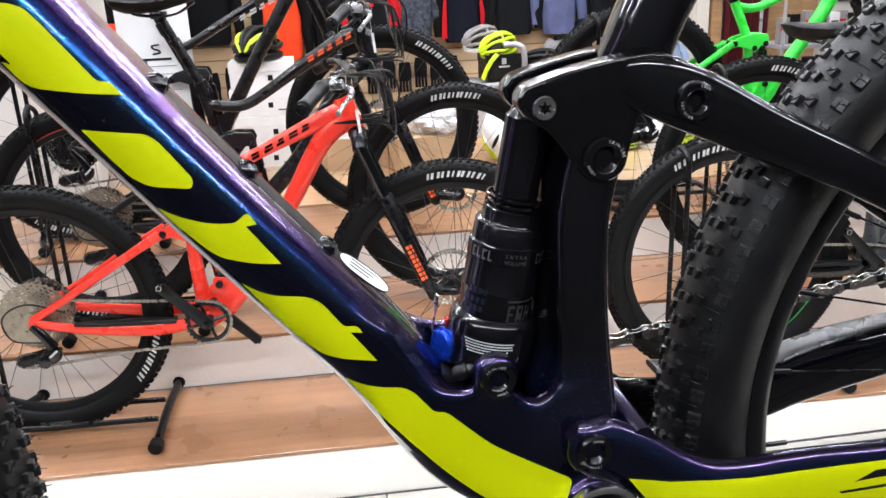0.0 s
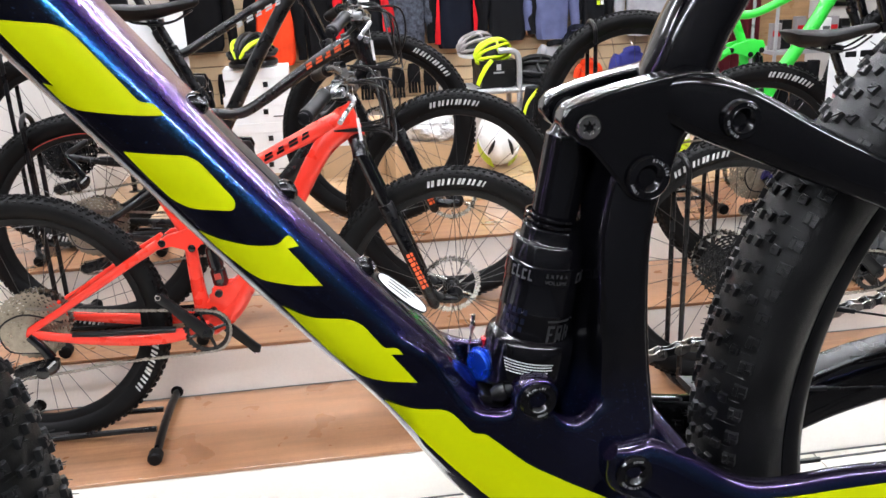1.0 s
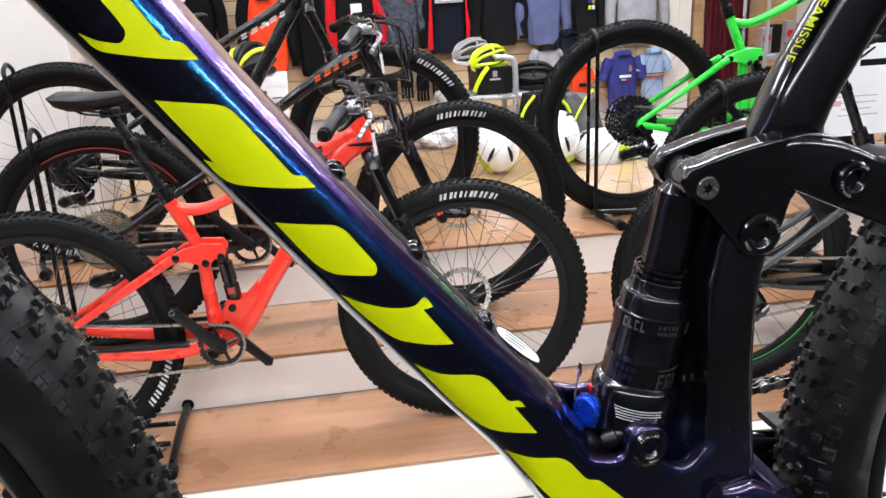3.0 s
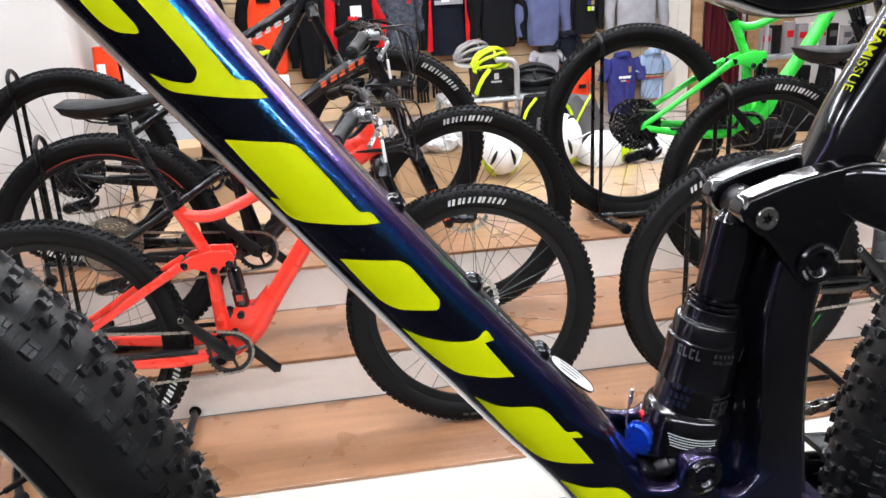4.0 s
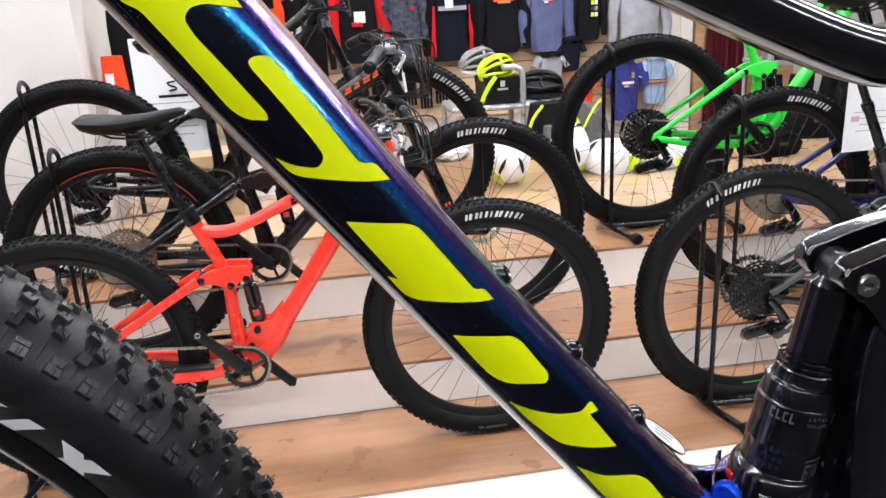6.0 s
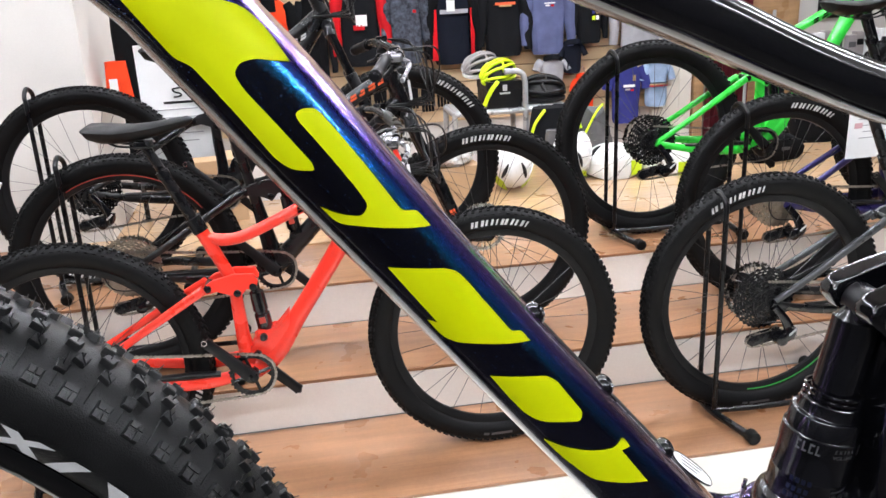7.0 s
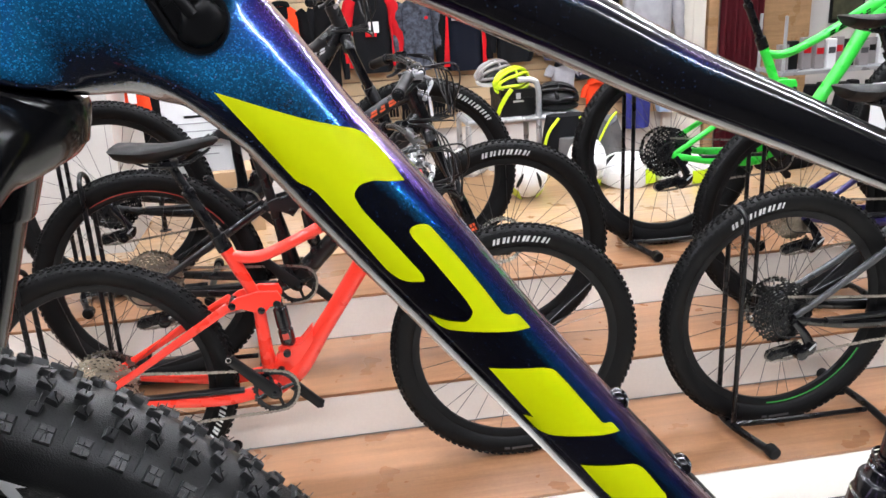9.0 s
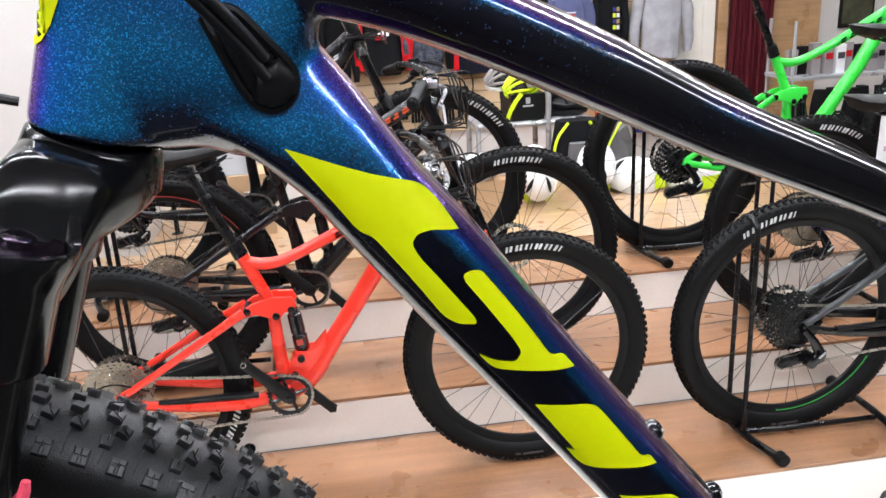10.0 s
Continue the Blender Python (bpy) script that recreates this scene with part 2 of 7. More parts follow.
RED_PAINT = mat("red_frame_paint", (0.80, 0.035, 0.018), 0.34, 0, 0.35, 0.08, 14, 260, 0.02)
GREEN_PAINT = mat("green_frame_paint", (0.03, 0.62, 0.05), 0.34, 0, 0.35, 0.08, 14, 260, 0.02)
BLACK_PAINT = mat("black_frame_paint", (0.003, 0.003, 0.0036), 0.28, 0, 0.15, 0.2, 14, 260, 0.03)
GREY_PAINT = mat("dark_grey_frame_paint", (0.075, 0.078, 0.082), 0.38, 0.3, 0.2, 0.12, 14, 260, 0.03)
SILVER_PAINT = mat("grey_tube_paint", (0.055, 0.058, 0.062), 0.35, 0.4, 0.2, 0.12, 14, 260, 0.03)
PURPLE_PAINT = mat("purple_frame_paint", (0.018, 0.013, 0.09), 0.34, 0.3, 0.4, 0.12, 14, 260, 0.03)
WALL = mat("white_wall_paint", (0.58, 0.555, 0.52), 0.75, 0, 0, 0.06, 2.5, 160, 0.12)
DARKWALL = mat("dark_brown_wall_paint", (0.022, 0.019, 0.017), 0.7, 0, 0, 0.15, 2.5, 160, 0.1)
SOUTHWALL = mat("dark_grey_wall_paint", (0.045, 0.045, 0.048), 0.7, 0, 0, 0.1, 2.5, 160, 0.1)
FORKBLACK = mat("gloss_black_fork_lacquer", (0.0045, 0.0045, 0.005), 0.16, 0, 0.0, 0.2, 20, 300, 0.0, rvar=0.04, spec=0.34)
CAP_ANOD = mat("violet_black_anodised_cap", (0.025, 0.017, 0.027), 0.20, 0.9, 0.0, 0.15, 60, 500, 0.0, rvar=0.05)
CEIL = mat("ceiling_paint", (0.40, 0.39, 0.38), 0.8, 0, 0, 0.05, 2.5, 160, 0.1)
RISER = mat("white_riser_board", (0.92, 0.885, 0.82), 0.42, 0, 0.1, 0.06, 3, 120, 0.05)
TREAD = plank_floor("brown_laminate", (0.335, 0.165, 0.082))
LAMINATE = varied(plank_floor("light_oak_laminate", (0.48, 0.305, 0.165)), 0.10)
TILE = varied(mat("beige_floor_tile", (0.64, 0.61, 0.54), 0.28, 0, 0.2, 0.08, 9, 140, 0.05), 0.05)
GROUT = mat("tile_grout", (0.20, 0.18, 0.16), 0.8, 0, 0, 0.2, 12, 200, 0.2)
SLAT = varied(mat("maple_slatwall", (0.58, 0.43, 0.26), 0.45, 0, 0.1, 0.08, 5, 120, 0.05), 0.05)
SLOT = mat("slatwall_groove", (0.25, 0.18, 0.11), 0.7, 0, 0, 0.1, 8, 120, 0.05)
WOODWALL = plank_floor("brown_wood_panel", (0.40, 0.24, 0.12))
CURTAIN = mat("burgundy_curtain", (0.16, 0.012, 0.022), 0.8, 0, 0, 0.2, 9, 300, 0.2)
CREAM = mat("cream_board", (0.70, 0.66, 0.58), 0.6, 0, 0, 0.06, 5, 160, 0.05)
CARD = mat("brown_cardboard", (0.45, 0.30, 0.17), 0.75, 0, 0, 0.12, 9, 240, 0.2)
WHITEBOX = mat("white_carton", (0.72, 0.72, 0.72), 0.5, 0, 0, 0.06, 9, 240, 0.05)
PAPER = mat("white_paper", (0.78, 0.78, 0.77), 0.6, 0, 0, 0.04, 9, 240, 0.03)
RACK = mat("grey_rack_tube", (0.42, 0.43, 0.44), 0.35, 0.4, 0.2, 0.1, 12, 240, 0.03)
STAND = mat("black_stand_tube", (0.003, 0.003, 0.0036), 0.30, 0.0, 0.0, 0.2, 20, 300, 0.05, spec=0.3)
LIME = mat("lime_plastic", (0.55, 0.74, 0.01), 0.35, 0, 0.2, 0.06, 12, 240, 0.02)
WHITE_PL = mat("white_helmet_shell", (0.76, 0.77, 0.76), 0.30, 0, 0.3, 0.05, 12, 240, 0.02)
GREY_PL = mat("grey_helmet_shell", (0.24, 0.22, 0.22), 0.45, 0, 0.1, 0.1, 12, 240, 0.02)
FOIL = mat("clear_wrap", (0.62, 0.62, 0.62), 0.12, 0.3, 0.5, 0.3, 30, 90, 0.9, 0.01)


def cloth(name, col):
    return mat(name, col, 0.9, 0, 0, 0.22, 11, 420, 0.35, 0.002, spec=0.12)


C_BLACK, C_CHAR = cloth("black_cloth", (0.0045, 0.0045, 0.0052)), cloth("charcoal_cloth", (0.0075, 0.008, 0.0095))
C_NAVY, C_SLATE = cloth("navy_cloth", (0.007, 0.0085, 0.015)), cloth("slate_blue_cloth", (0.10, 0.115, 0.22))
C_GREY, C_RED = cloth("grey_cloth", (0.34, 0.34, 0.36)), cloth("red_cloth", (0.50, 0.012, 0.018))
C_ORANGE, C_BLUE = cloth("orange_cloth", (0.80, 0.062, 0.018)), cloth("blue_cloth", (0.040, 0.045, 0.20))
C_MID = cloth("mid_grey_cloth", (0.11, 0.11, 0.115))
C_GREEN = mat("green_card_print", (0.10, 0.42, 0.08), 0.5, 0, 0, 0.1, 40, 300, 0)
C_SKY, C_PATTERN = cloth("light_blue_cloth", (0.30, 0.40, 0.55)), mat("grey_camouflage_cloth", (0.055, 0.062, 0.08), 0.9, 0, 0, 0.85, 26, 60, 0.35, 0.002, spec=0.12)


# ---- building helpers ----
def V(*a):
    return Vector(a)


def finish(name, bm, material, parent=None, smooth=True, sharp=0.65):
    bmesh.ops.recalc_face_normals(bm, faces=bm.faces)
    if smooth:
        for f in bm.faces:
            f.smooth = True
        for e in bm.edges:
            if len(e.link_faces) == 2 and e.calc_face_angle(0) > sharp:
                e.smooth = False
    me = bpy.data.meshes.new(name)
    bm.to_mesh(me)
    bm.free()
    me.materials.append(material)
    ob = new(name, me)
    if parent:
        ob.parent = parent
    return ob


def part(name, bm, material, parent, label="", smooth=True):
    ob = finish(name, bm, material, parent, smooth)
    if label:
        ob["label"] = label
    return ob


def share(name, me, parent, m=None):
    ob = new(name, me)
    ob.parent = parent
    if m is not None:
        ob.matrix_basis = m
    return ob


def thing(name, m, label, category, group="", kind=""):
    ob = new(name)
    ob.empty_display_size = 0.05
    ob.matrix_basis = m
    return tagged(ob, label, category, group, kind)


def box(bm, c, s, bevel=0.0, rot=None):
    r = bmesh.ops.create_cube(bm, size=1.0)
    vs = r["verts"]
    bmesh.ops.scale(bm, vec=s, verts=vs)
    if bevel:
        es = list({e for v in vs for e in v.link_edges})
        out = bmesh.ops.bevel(bm, geom=es, offset=bevel, segments=2, affect="EDGES", profile=0.5)
        vs = list({v for f in out["faces"] for v in f.verts} | {v for v in vs if v.is_valid})
    if rot is not None:
        bmesh.ops.rotate(bm, cent=(0, 0, 0), matrix=rot.to_3x3(), verts=vs)
    bmesh.ops.translate(bm, vec=c, verts=vs)
    return vs


def cat(pts, k=6):
    """Catmull-Rom through tuples of numbers."""
    p = [np.array(q, float) for q in pts]
    if len(p) == 2:
        return [p[0] + (p[1] - p[0]) * i / k for i in range(k + 1)]
    p = [2 * p[0] - p[1]] + p + [2 * p[-1] - p[-2]]
    out = []
    for i in range(1, len(p) - 2):
        for j in range(k):
            t = j / k
            out.append(0.5 * (2 * p[i] + (p[i + 1] - p[i - 1]) * t + (2 * p[i - 1] - 5 * p[i] + 4 * p[i + 1] - p[i + 2]) * t * t
                              + (3 * p[i] - p[i - 1] - 3 * p[i + 1] + p[i + 2]) * t ** 3))
    out.append(p[-2])
    return out


def rings(bm, rs, caps=True, closed=False):
    vr = [[bm.verts.new(v) for v in r] for r in rs]
    n = len(vr[0])
    last = len(vr) if closed else len(vr) - 1
    for i in range(last):
        a, b = vr[i], vr[(i + 1) % len(vr)]
        for j in range(n):
            bm.faces.new((a[j], a[(j + 1) % n], b[(j + 1) % n], b[j]))
    if caps and not closed:
        bm.faces.new(vr[0])
        bm.faces.new(vr[-1][::-1])
    return vr


def oval(c, u, v, hu, hv, n=20, p=2.0):
    out = []
    for i in range(n):
        a = 2 * math.pi * i / n
        ca, sa = math.cos(a), math.sin(a)
        out.append(c + u * (hu * math.copysign(abs(ca) ** (2 / p), ca)) + v * (hv * math.copysign(abs(sa) ** (2 / p), sa)))
    return out


def beam(bm, stations, n=20, k=6, p=2.3):
    """A swept tube in the plane of a bike: stations (x, z, half height across, half width, y)."""
    st = cat([(*s, 0.0) if len(s) == 4 else s for s in stations], k)
    rs = []
    for i, s in enumerate(st):
        a, b = st[max(0, i - 1)], st[min(len(st) - 1, i + 1)]
        d = Vector((b[0] - a[0], b[4] - a[4], b[1] - a[1])).normalized()
        u = Vector((-d.z, 0, d.x)).normalized()
        w = d.cross(u).normalized()
        rs.append(oval(Vector((s[0], s[4], s[1])), u, w, s[2], s[3], n, p))
    rings(bm, rs)


def tube(bm, pts, r, n=8, k=5, smoothed=True):
    """A round tube through points; r is a number or one for each point."""
    rr = r if isinstance(r, (list, tuple)) else [r] * len(pts)
    st = cat([(*q, w) for q, w in zip(pts, rr)], k) if smoothed else [np.array((*q, w)) for q, w in zip(pts, rr)]
    ps = [Vector(s[:3]) for s in st]
    u = None
    rs = []
    for i, c in enumerate(ps):
        d = (ps[min(len(ps) - 1, i + 1)] - ps[max(0, i - 1)]).normalized()
        if u is None:
            u = d.orthogonal().normalized()
        u = (u - d * u.dot(d)).normalized()
        rs.append(oval(c, u, d.cross(u), st[i][3], st[i][3], n))
    rings(bm, rs)


def rod(bm, a, b, r0, r1=None, n=12):
    tube(bm, [a, b], [r0, r0 if r1 is None else r1], n, 1, False)


def turned(bm, c, axis, profile, n=24, caps=True):
    """A turned body: profile of (distance along the axis, radius)."""
    axis = Vector(axis).normalized()
    u = axis.orthogonal().normalized()
    w = axis.cross(u)
    rings(bm, [oval(Vector(c) + axis * t, u, w, r, r, n) for t, r in profile], caps)


def hoop(bm, c, axis, profile, n=64):
    """A ring: closed profile of (radius, offset along the axis)."""
    axis = Vector(axis).normalized()
    u = axis.orthogonal().normalized()
    w = axis.cross(u)
    c = Vector(c)
    rings(bm, [[c + (u * math.cos(a) + w * math.sin(a)) * r + axis * t for r, t in profile]
               for a in (2 * math.pi * i / n for i in range(n))], closed=True)


def plate(bm, outline, y0, y1, bevel=0.0):
    """A flat plate in the xz plane between y0 and y1."""
    a = [bm.verts.new((x, y0, z)) for x, z in outline]
    b = [bm.verts.new((x, y1, z)) for x, z in outline]
    n = len(a)
    fs = [bm.faces.new(a), bm.faces.new(b[::-1])]
    fs += [bm.faces.new((a[i], b[i], b[(i + 1) % n], a[(i + 1) % n])) for i in range(n)]
    if bevel:
        bmesh.ops.bevel(bm, geom=list({e for f in fs[:2] for e in f.edges}), offset=bevel, segments=3, affect="EDGES", profile=0.5)


def smooth_outline(pts, k=4):
    c = cat(list(pts) + [pts[0]], k)[:-1]
    return [(float(q[0]), float(q[1])) for q in c]


def baked(ob):
    """Apply an object's modifiers."""
    dg = bpy.context.evaluated_depsgraph_get()
    me = bpy.data.meshes.new_from_object(ob.evaluated_get(dg))
    ob.modifiers.clear()
    ob.data = me
    return ob


def solid(name, c, s, material, label="", category="", bevel=0.004, kind="structure"):
    bm = bmesh.new()
    box(bm, (0, 0, 0), s, bevel)
    ob = finish(name, bm, material, None, False)
    ob.location = c
    return tagged(ob, label, category, "", kind)


# ---- the room ----
XL, XR, YB, YF, TOP = -3.4, 5.0, -2.2, 6.6, 3.1
STEP = [(0.17, 2.165, 2.63), (0.335, 2.63, 3.07), (0.50, 3.07, 4.78)]
solid("floor", ((XL + XR) / 2, (0.2 + STEP[0][1]) / 2, -0.06), (XR - XL, STEP[0][1] - 0.2, 0.10), GROUT, "grouted base of the tiled shop floor", "floor")
# unseen near floor, added dark so that gloss parts reflect little
solid("floor_aisle", ((XL + XR) / 2, (YB + 0.2) / 2, -0.06), (XR - XL, 0.2 - YB, 0.12), DARKWALL, "unseen dark floor, added to darken reflections", "floor")
solid("floor_back", ((XL + XR) / 2, (4.78 + YF) / 2, -0.05), (XR - XL, YF - 4.78, 0.10), TREAD, "brown laminate floor behind the platform", "floor")
solid("platform_back", ((XL + XR) / 2, 4.79, 0.245), (XR - XL, 0.02, 0.49), RISER, "white back panel of the platform", "panel", 0.002)
solid("wall_north", ((XL + XR) / 2, YF + 0.11, TOP / 2), (XR - XL + 0.4, 0.2, TOP), WALL, "white painted back wall of the shop", "wall")
# three unseen walls close the room, dark to keep black gloss deep
solid("wall_south", ((XL + XR) / 2, YB - 0.1, TOP / 2), (XR - XL + 0.4, 0.2, TOP), SOUTHWALL, "unseen dark grey wall behind the aisle, darkens reflections", "wall")
solid("wall_east", (XR + 0.1, (YB + YF) / 2, TOP / 2), (0.2, YF - YB, TOP), DARKWALL, "unseen dark brown side wall, darkens reflections", "wall")
solid("wall_west", (XL - 0.1, (YB + YF) / 2, TOP / 2), (0.2, YF - YB, TOP), DARKWALL, "unseen dark brown side wall, darkens reflections", "wall")
solid("wall_corner", ((XL - 1.06) / 2, (3.86 + YF) / 2, TOP / 2 + 0.25), (-1.06 - XL, YF - 3.86, TOP - 0.5), WALL, "white painted wall block beside the platform", "wall")
solid("ceiling", ((XL + XR) / 2, (YB + YF) / 2, TOP + 0.06), (XR - XL + 0.4, YF - YB + 0.4, 0.12), CEIL, "plain white shop ceiling", "ceiling")
for i, (z, y0, y1) in enumerate(STEP):
    zl = 0.0 if i == 0 else STEP[i - 1][0]
    solid("step_tread", ((XL + XR) / 2, (y0 + y1) / 2 - 0.003, z - 0.006), (XR - XL, y1 - y0, 0.012), TREAD, "brown laminate tread of the display steps", "step", 0.002)
    solid("step_riser", ((XL + XR) / 2, y0 + 0.010, (zl + z - 0.013) / 2), (XR - XL, 0.022, z - zl - 0.014), RISER, "white painted riser of the display steps", "step", 0.002)

# ---- ceiling lights ----
LIGHT = glow("lamp_diffuser", (0.955, 0.98, 1.06), LAMP)
FIXTURE = mat("white_lamp_housing", (0.75, 0.75, 0.74), 0.5, 0, 0, 0.05, 5, 200, 0.03)
for y in (-1.2, 0.9, 2.9, 4.9):
    for x in (-2.3, -0.55, 1.2, 2.95):
        lamp = thing("ceiling_light", pose(x, y, TOP - 0.001), "long white fluorescent ceiling light", "ceiling light", "ceiling lights")
        bm = bmesh.new()
        box(bm, (0, 0, -0.02), (1.5, 0.15, 0.04), 0.006)
        part("housing", bm, FIXTURE, lamp, smooth=False)
        bm = bmesh.new()
        box(bm, (0, 0, -0.0425), (1.44, 0.075, 0.004))
        part("diffuser", bm, LIGHT, lamp, smooth=False)

# ---- bicycles on the display steps ----
R = 0.373
CACHE = {}


def knob(bm, c, rad, tan, lat, sr, st, sl, taper=0.8):
    """A tread block: radial height sr, length st, width sl."""
    lo = [c + tan * (st * a) + lat * (sl * b) - rad * sr for a, b in ((-.5, -.5), (.5, -.5), (.5, .5), (-.5, .5))]
    hi = [c + tan * (st * a * taper) + lat * (sl * b * taper) + rad * sr for a, b in ((-.5, -.5), (.5, -.5), (.5, .5), (-.5, .5))]
    v = [bm.verts.new(q) for q in lo + hi]
    bm.faces.new(v[4:8])
    for i in range(4):
        bm.faces.new((v[i], v[(i + 1) % 4], v[4 + (i + 1) % 4], v[4 + i]))


def wheel_meshes():
    if CACHE:
        return CACHE
    bm = bmesh.new()
    prof = [(R - 0.062, 0.012), (R - 0.056, 0.018), (R - 0.042, 0.026), (R - 0.026, 0.030), (R - 0.012, 0.027), (R - 0.005, 0.018), (R - 0.003, 0.0)]
    prof = prof + [(r, -y) for r, y in prof[-2::-1]]
    hoop(bm, (0, 0, 0), (0, 1, 0), prof, 72)
    for lat, rr, st, sl, off in ((0.005, 0.0, 0.0105, 0.008, 0.0), (-0.005, 0.0, 0.0105, 0.008, 0.4), (0.015, -0.003, 0.0095, 0.008, 0.5), (-0.015, -0.003, 0.0095, 0.008, 0.5), (0.026, -0.011, 0.0105, 0.008, 0.0), (-0.026, -0.011, 0.0105, 0.008, 0.0)):
        for i in range(104):
            a = 2 * math.pi * (i + off) / 104
            rad = V(math.cos(a), 0, math.sin(a))
            tan = V(-math.sin(a), 0, math.cos(a))
            tilt = lat / 0.030
            up = (rad + V(0, 1, 0) * tilt).normalized()
            knob(bm, rad * (R + rr) + V(0, lat, 0), up, tan, V(0, 1, 0) - up * up.y, 0.0035, st, sl)
    bmesh.ops.recalc_face_normals(bm, faces=bm.faces)
    for f in bm.faces:
        f.smooth = len(f.verts) == 4 and f.calc_area() > 0.0003
    me = bpy.data.meshes.new("tyre")
    bm.to_mesh(me), bm.free(), me.materials.append(RUBBER)
    CACHE["tyre"] = me

    def keep(key, bm, m, smooth=True):
        ob = finish(key, bm, m, None, smooth)
        CACHE[key] = ob.data
        bpy.data.objects.remove(ob)

    bm = bmesh.new()
    hoop(bm, (0, 0, 0), (0, 1, 0), [(R - 0.061, 0.0135), (R - 0.061, -0.0135), (R - 0.068, -0.0135), (R - 0.082, -0.006), (R - 0.084, 0.0), (R - 0.082, 0.006), (R - 0.068, 0.0135)], 64)
    keep("rim", bm, RIMBLACK)
    bm = bmesh.new()
    rod(bm, (0, 0, 0.018), (0, 0, R - 0.080), 0.0011, 0.0009, 5)
    keep("spoke", bm, DARKSTEEL)
    bm = bmesh.new()
    turned(bm, (0, -0.06, 0), (0, 1, 0), [(0, 0.008), (0.012, 0.010), (0.018, 0.026), (0.024, 0.026), (0.03, 0.016), (0.09, 0.015), (0.096, 0.026), (0.102, 0.026), (0.108, 0.01), (0.12, 0.008)], 18)
    keep("hub", bm, SATIN)
    bm = bmesh.new()
    hoop(bm, (0, 0, 0), (0, 1, 0), [(0.088, 0.001), (0.088, -0.001), (0.074, -0.001), (0.074, 0.001)], 40)
    for i in range(6):
        a = i * math.pi / 3
        rod(bm, (0.02 * math.cos(a), 0, 0.02 * math.sin(a)), (0.076 * math.cos(a + 0.5), 0, 0.076 * math.sin(a + 0.5)), 0.003, 0.003, 5)
    for i in range(40):
        a = 2 * math.pi * i / 40
        box(bm, (0.089 * math.cos(a), 0, 0.089 * math.sin(a)), (0.004, 0.0018, 0.005), 0, Matrix.Rotation(-a, 4, "Y"))
    keep("brake_rotor", bm, STEEL)
    # maker's name on the side wall, as six slanted white bars
    bm = bmesh.new()
    for i in range(6):
        a0 = math.pi / 2 + 0.255 - i * 0.086
        for c0, c1, r0, r1 in ((0.0, 0.020 + 0.004 * (i % 2), 0.045, 0.0265), (0.034 + 0.005 * (i % 3), 0.058, 0.045, 0.0265)):
            bm.faces.new([bm.verts.new((r * math.cos(a), -0.0264 - (r - R + 0.045) * 0.24, r * math.sin(a))) for a, r in ((a0 - c + (R - r) * 0.7 - 0.02, R - q) for c, q, r in ((c0, r0, R - r0), (c1, r0, R - r0), (c1, r1, R - r1), (c0, r1, R - r1)))])
    keep("sidewall_mark", bm, SIDE_INK, False)
    bm = bmesh.new()
    for a0, a1 in ((-0.14, -0.09), (-0.07, 0.12)):
        v = [bm.verts.new((r * math.cos(a - math.pi / 2), -0.0312, r * math.sin(a - math.pi / 2))) for a, r in ((a0, R - 0.034), (a1, R - 0.034), (a1, R - 0.026), (a0, R - 0.026))]
        bm.faces.new(v)
    keep("size_mark", bm, GREY_INK, False)
    for key, material in (("cassette", COGS), ("cassette_dark", COGS_DARK)):
        bm = bmesh.new()
        for i in range(11):
            rad, y = 0.104 - i * 0.0078, -0.020 - i * 0.0040
            nt = max(10, int(rad * 330))
            prof = []
            ring = []
            for j in range(nt * 2):
                a = math.pi * j / nt
                r = rad - (0.006 if j % 2 else 0.0)
                ring.append((r * math.cos(a), r * math.sin(a)))
            o = [bm.verts.new((x, y, z)) for x, z in ring]
            o2 = [bm.verts.new((x, y - 0.0018, z)) for x, z in ring]
            k = rad - 0.0105 if i < 7 else 0.010
            n = len(ring)
            inn = [bm.verts.new((k * math.cos(math.pi * j / nt), y, k * math.sin(math.pi * j / nt))) for j in range(n)]
            in2 = [bm.verts.new((k * math.cos(math.pi * j / nt), y - 0.0018, k * math.sin(math.pi * j / nt))) for j in range(n)]
            for j in range(n):
                jj = (j + 1) % n
                bm.faces.new((o[j], o[jj], o2[jj], o2[j]))
                bm.faces.new((o2[j], o2[jj], in2[jj], in2[j]))
                bm.faces.new((o[j], inn[j], inn[jj], o[jj]))
            if i < 7:
                for j in range(6):
                    a = j * math.pi / 3 + i * 0.12
                    rod(bm, (0.018 * math.cos(a), y, 0.018 * math.sin(a)), ((k + 0.003) * math.cos(a + 0.25), y, (k + 0.003) * math.sin(a + 0.25)), 0.0032, 0.0032, 4)
        turned(bm, (0, -0.064, 0), (0, 1, 0), [(0, 0.012), (0.05, 0.020)], 14)
        keep(key, bm, material, False)
    return CACHE


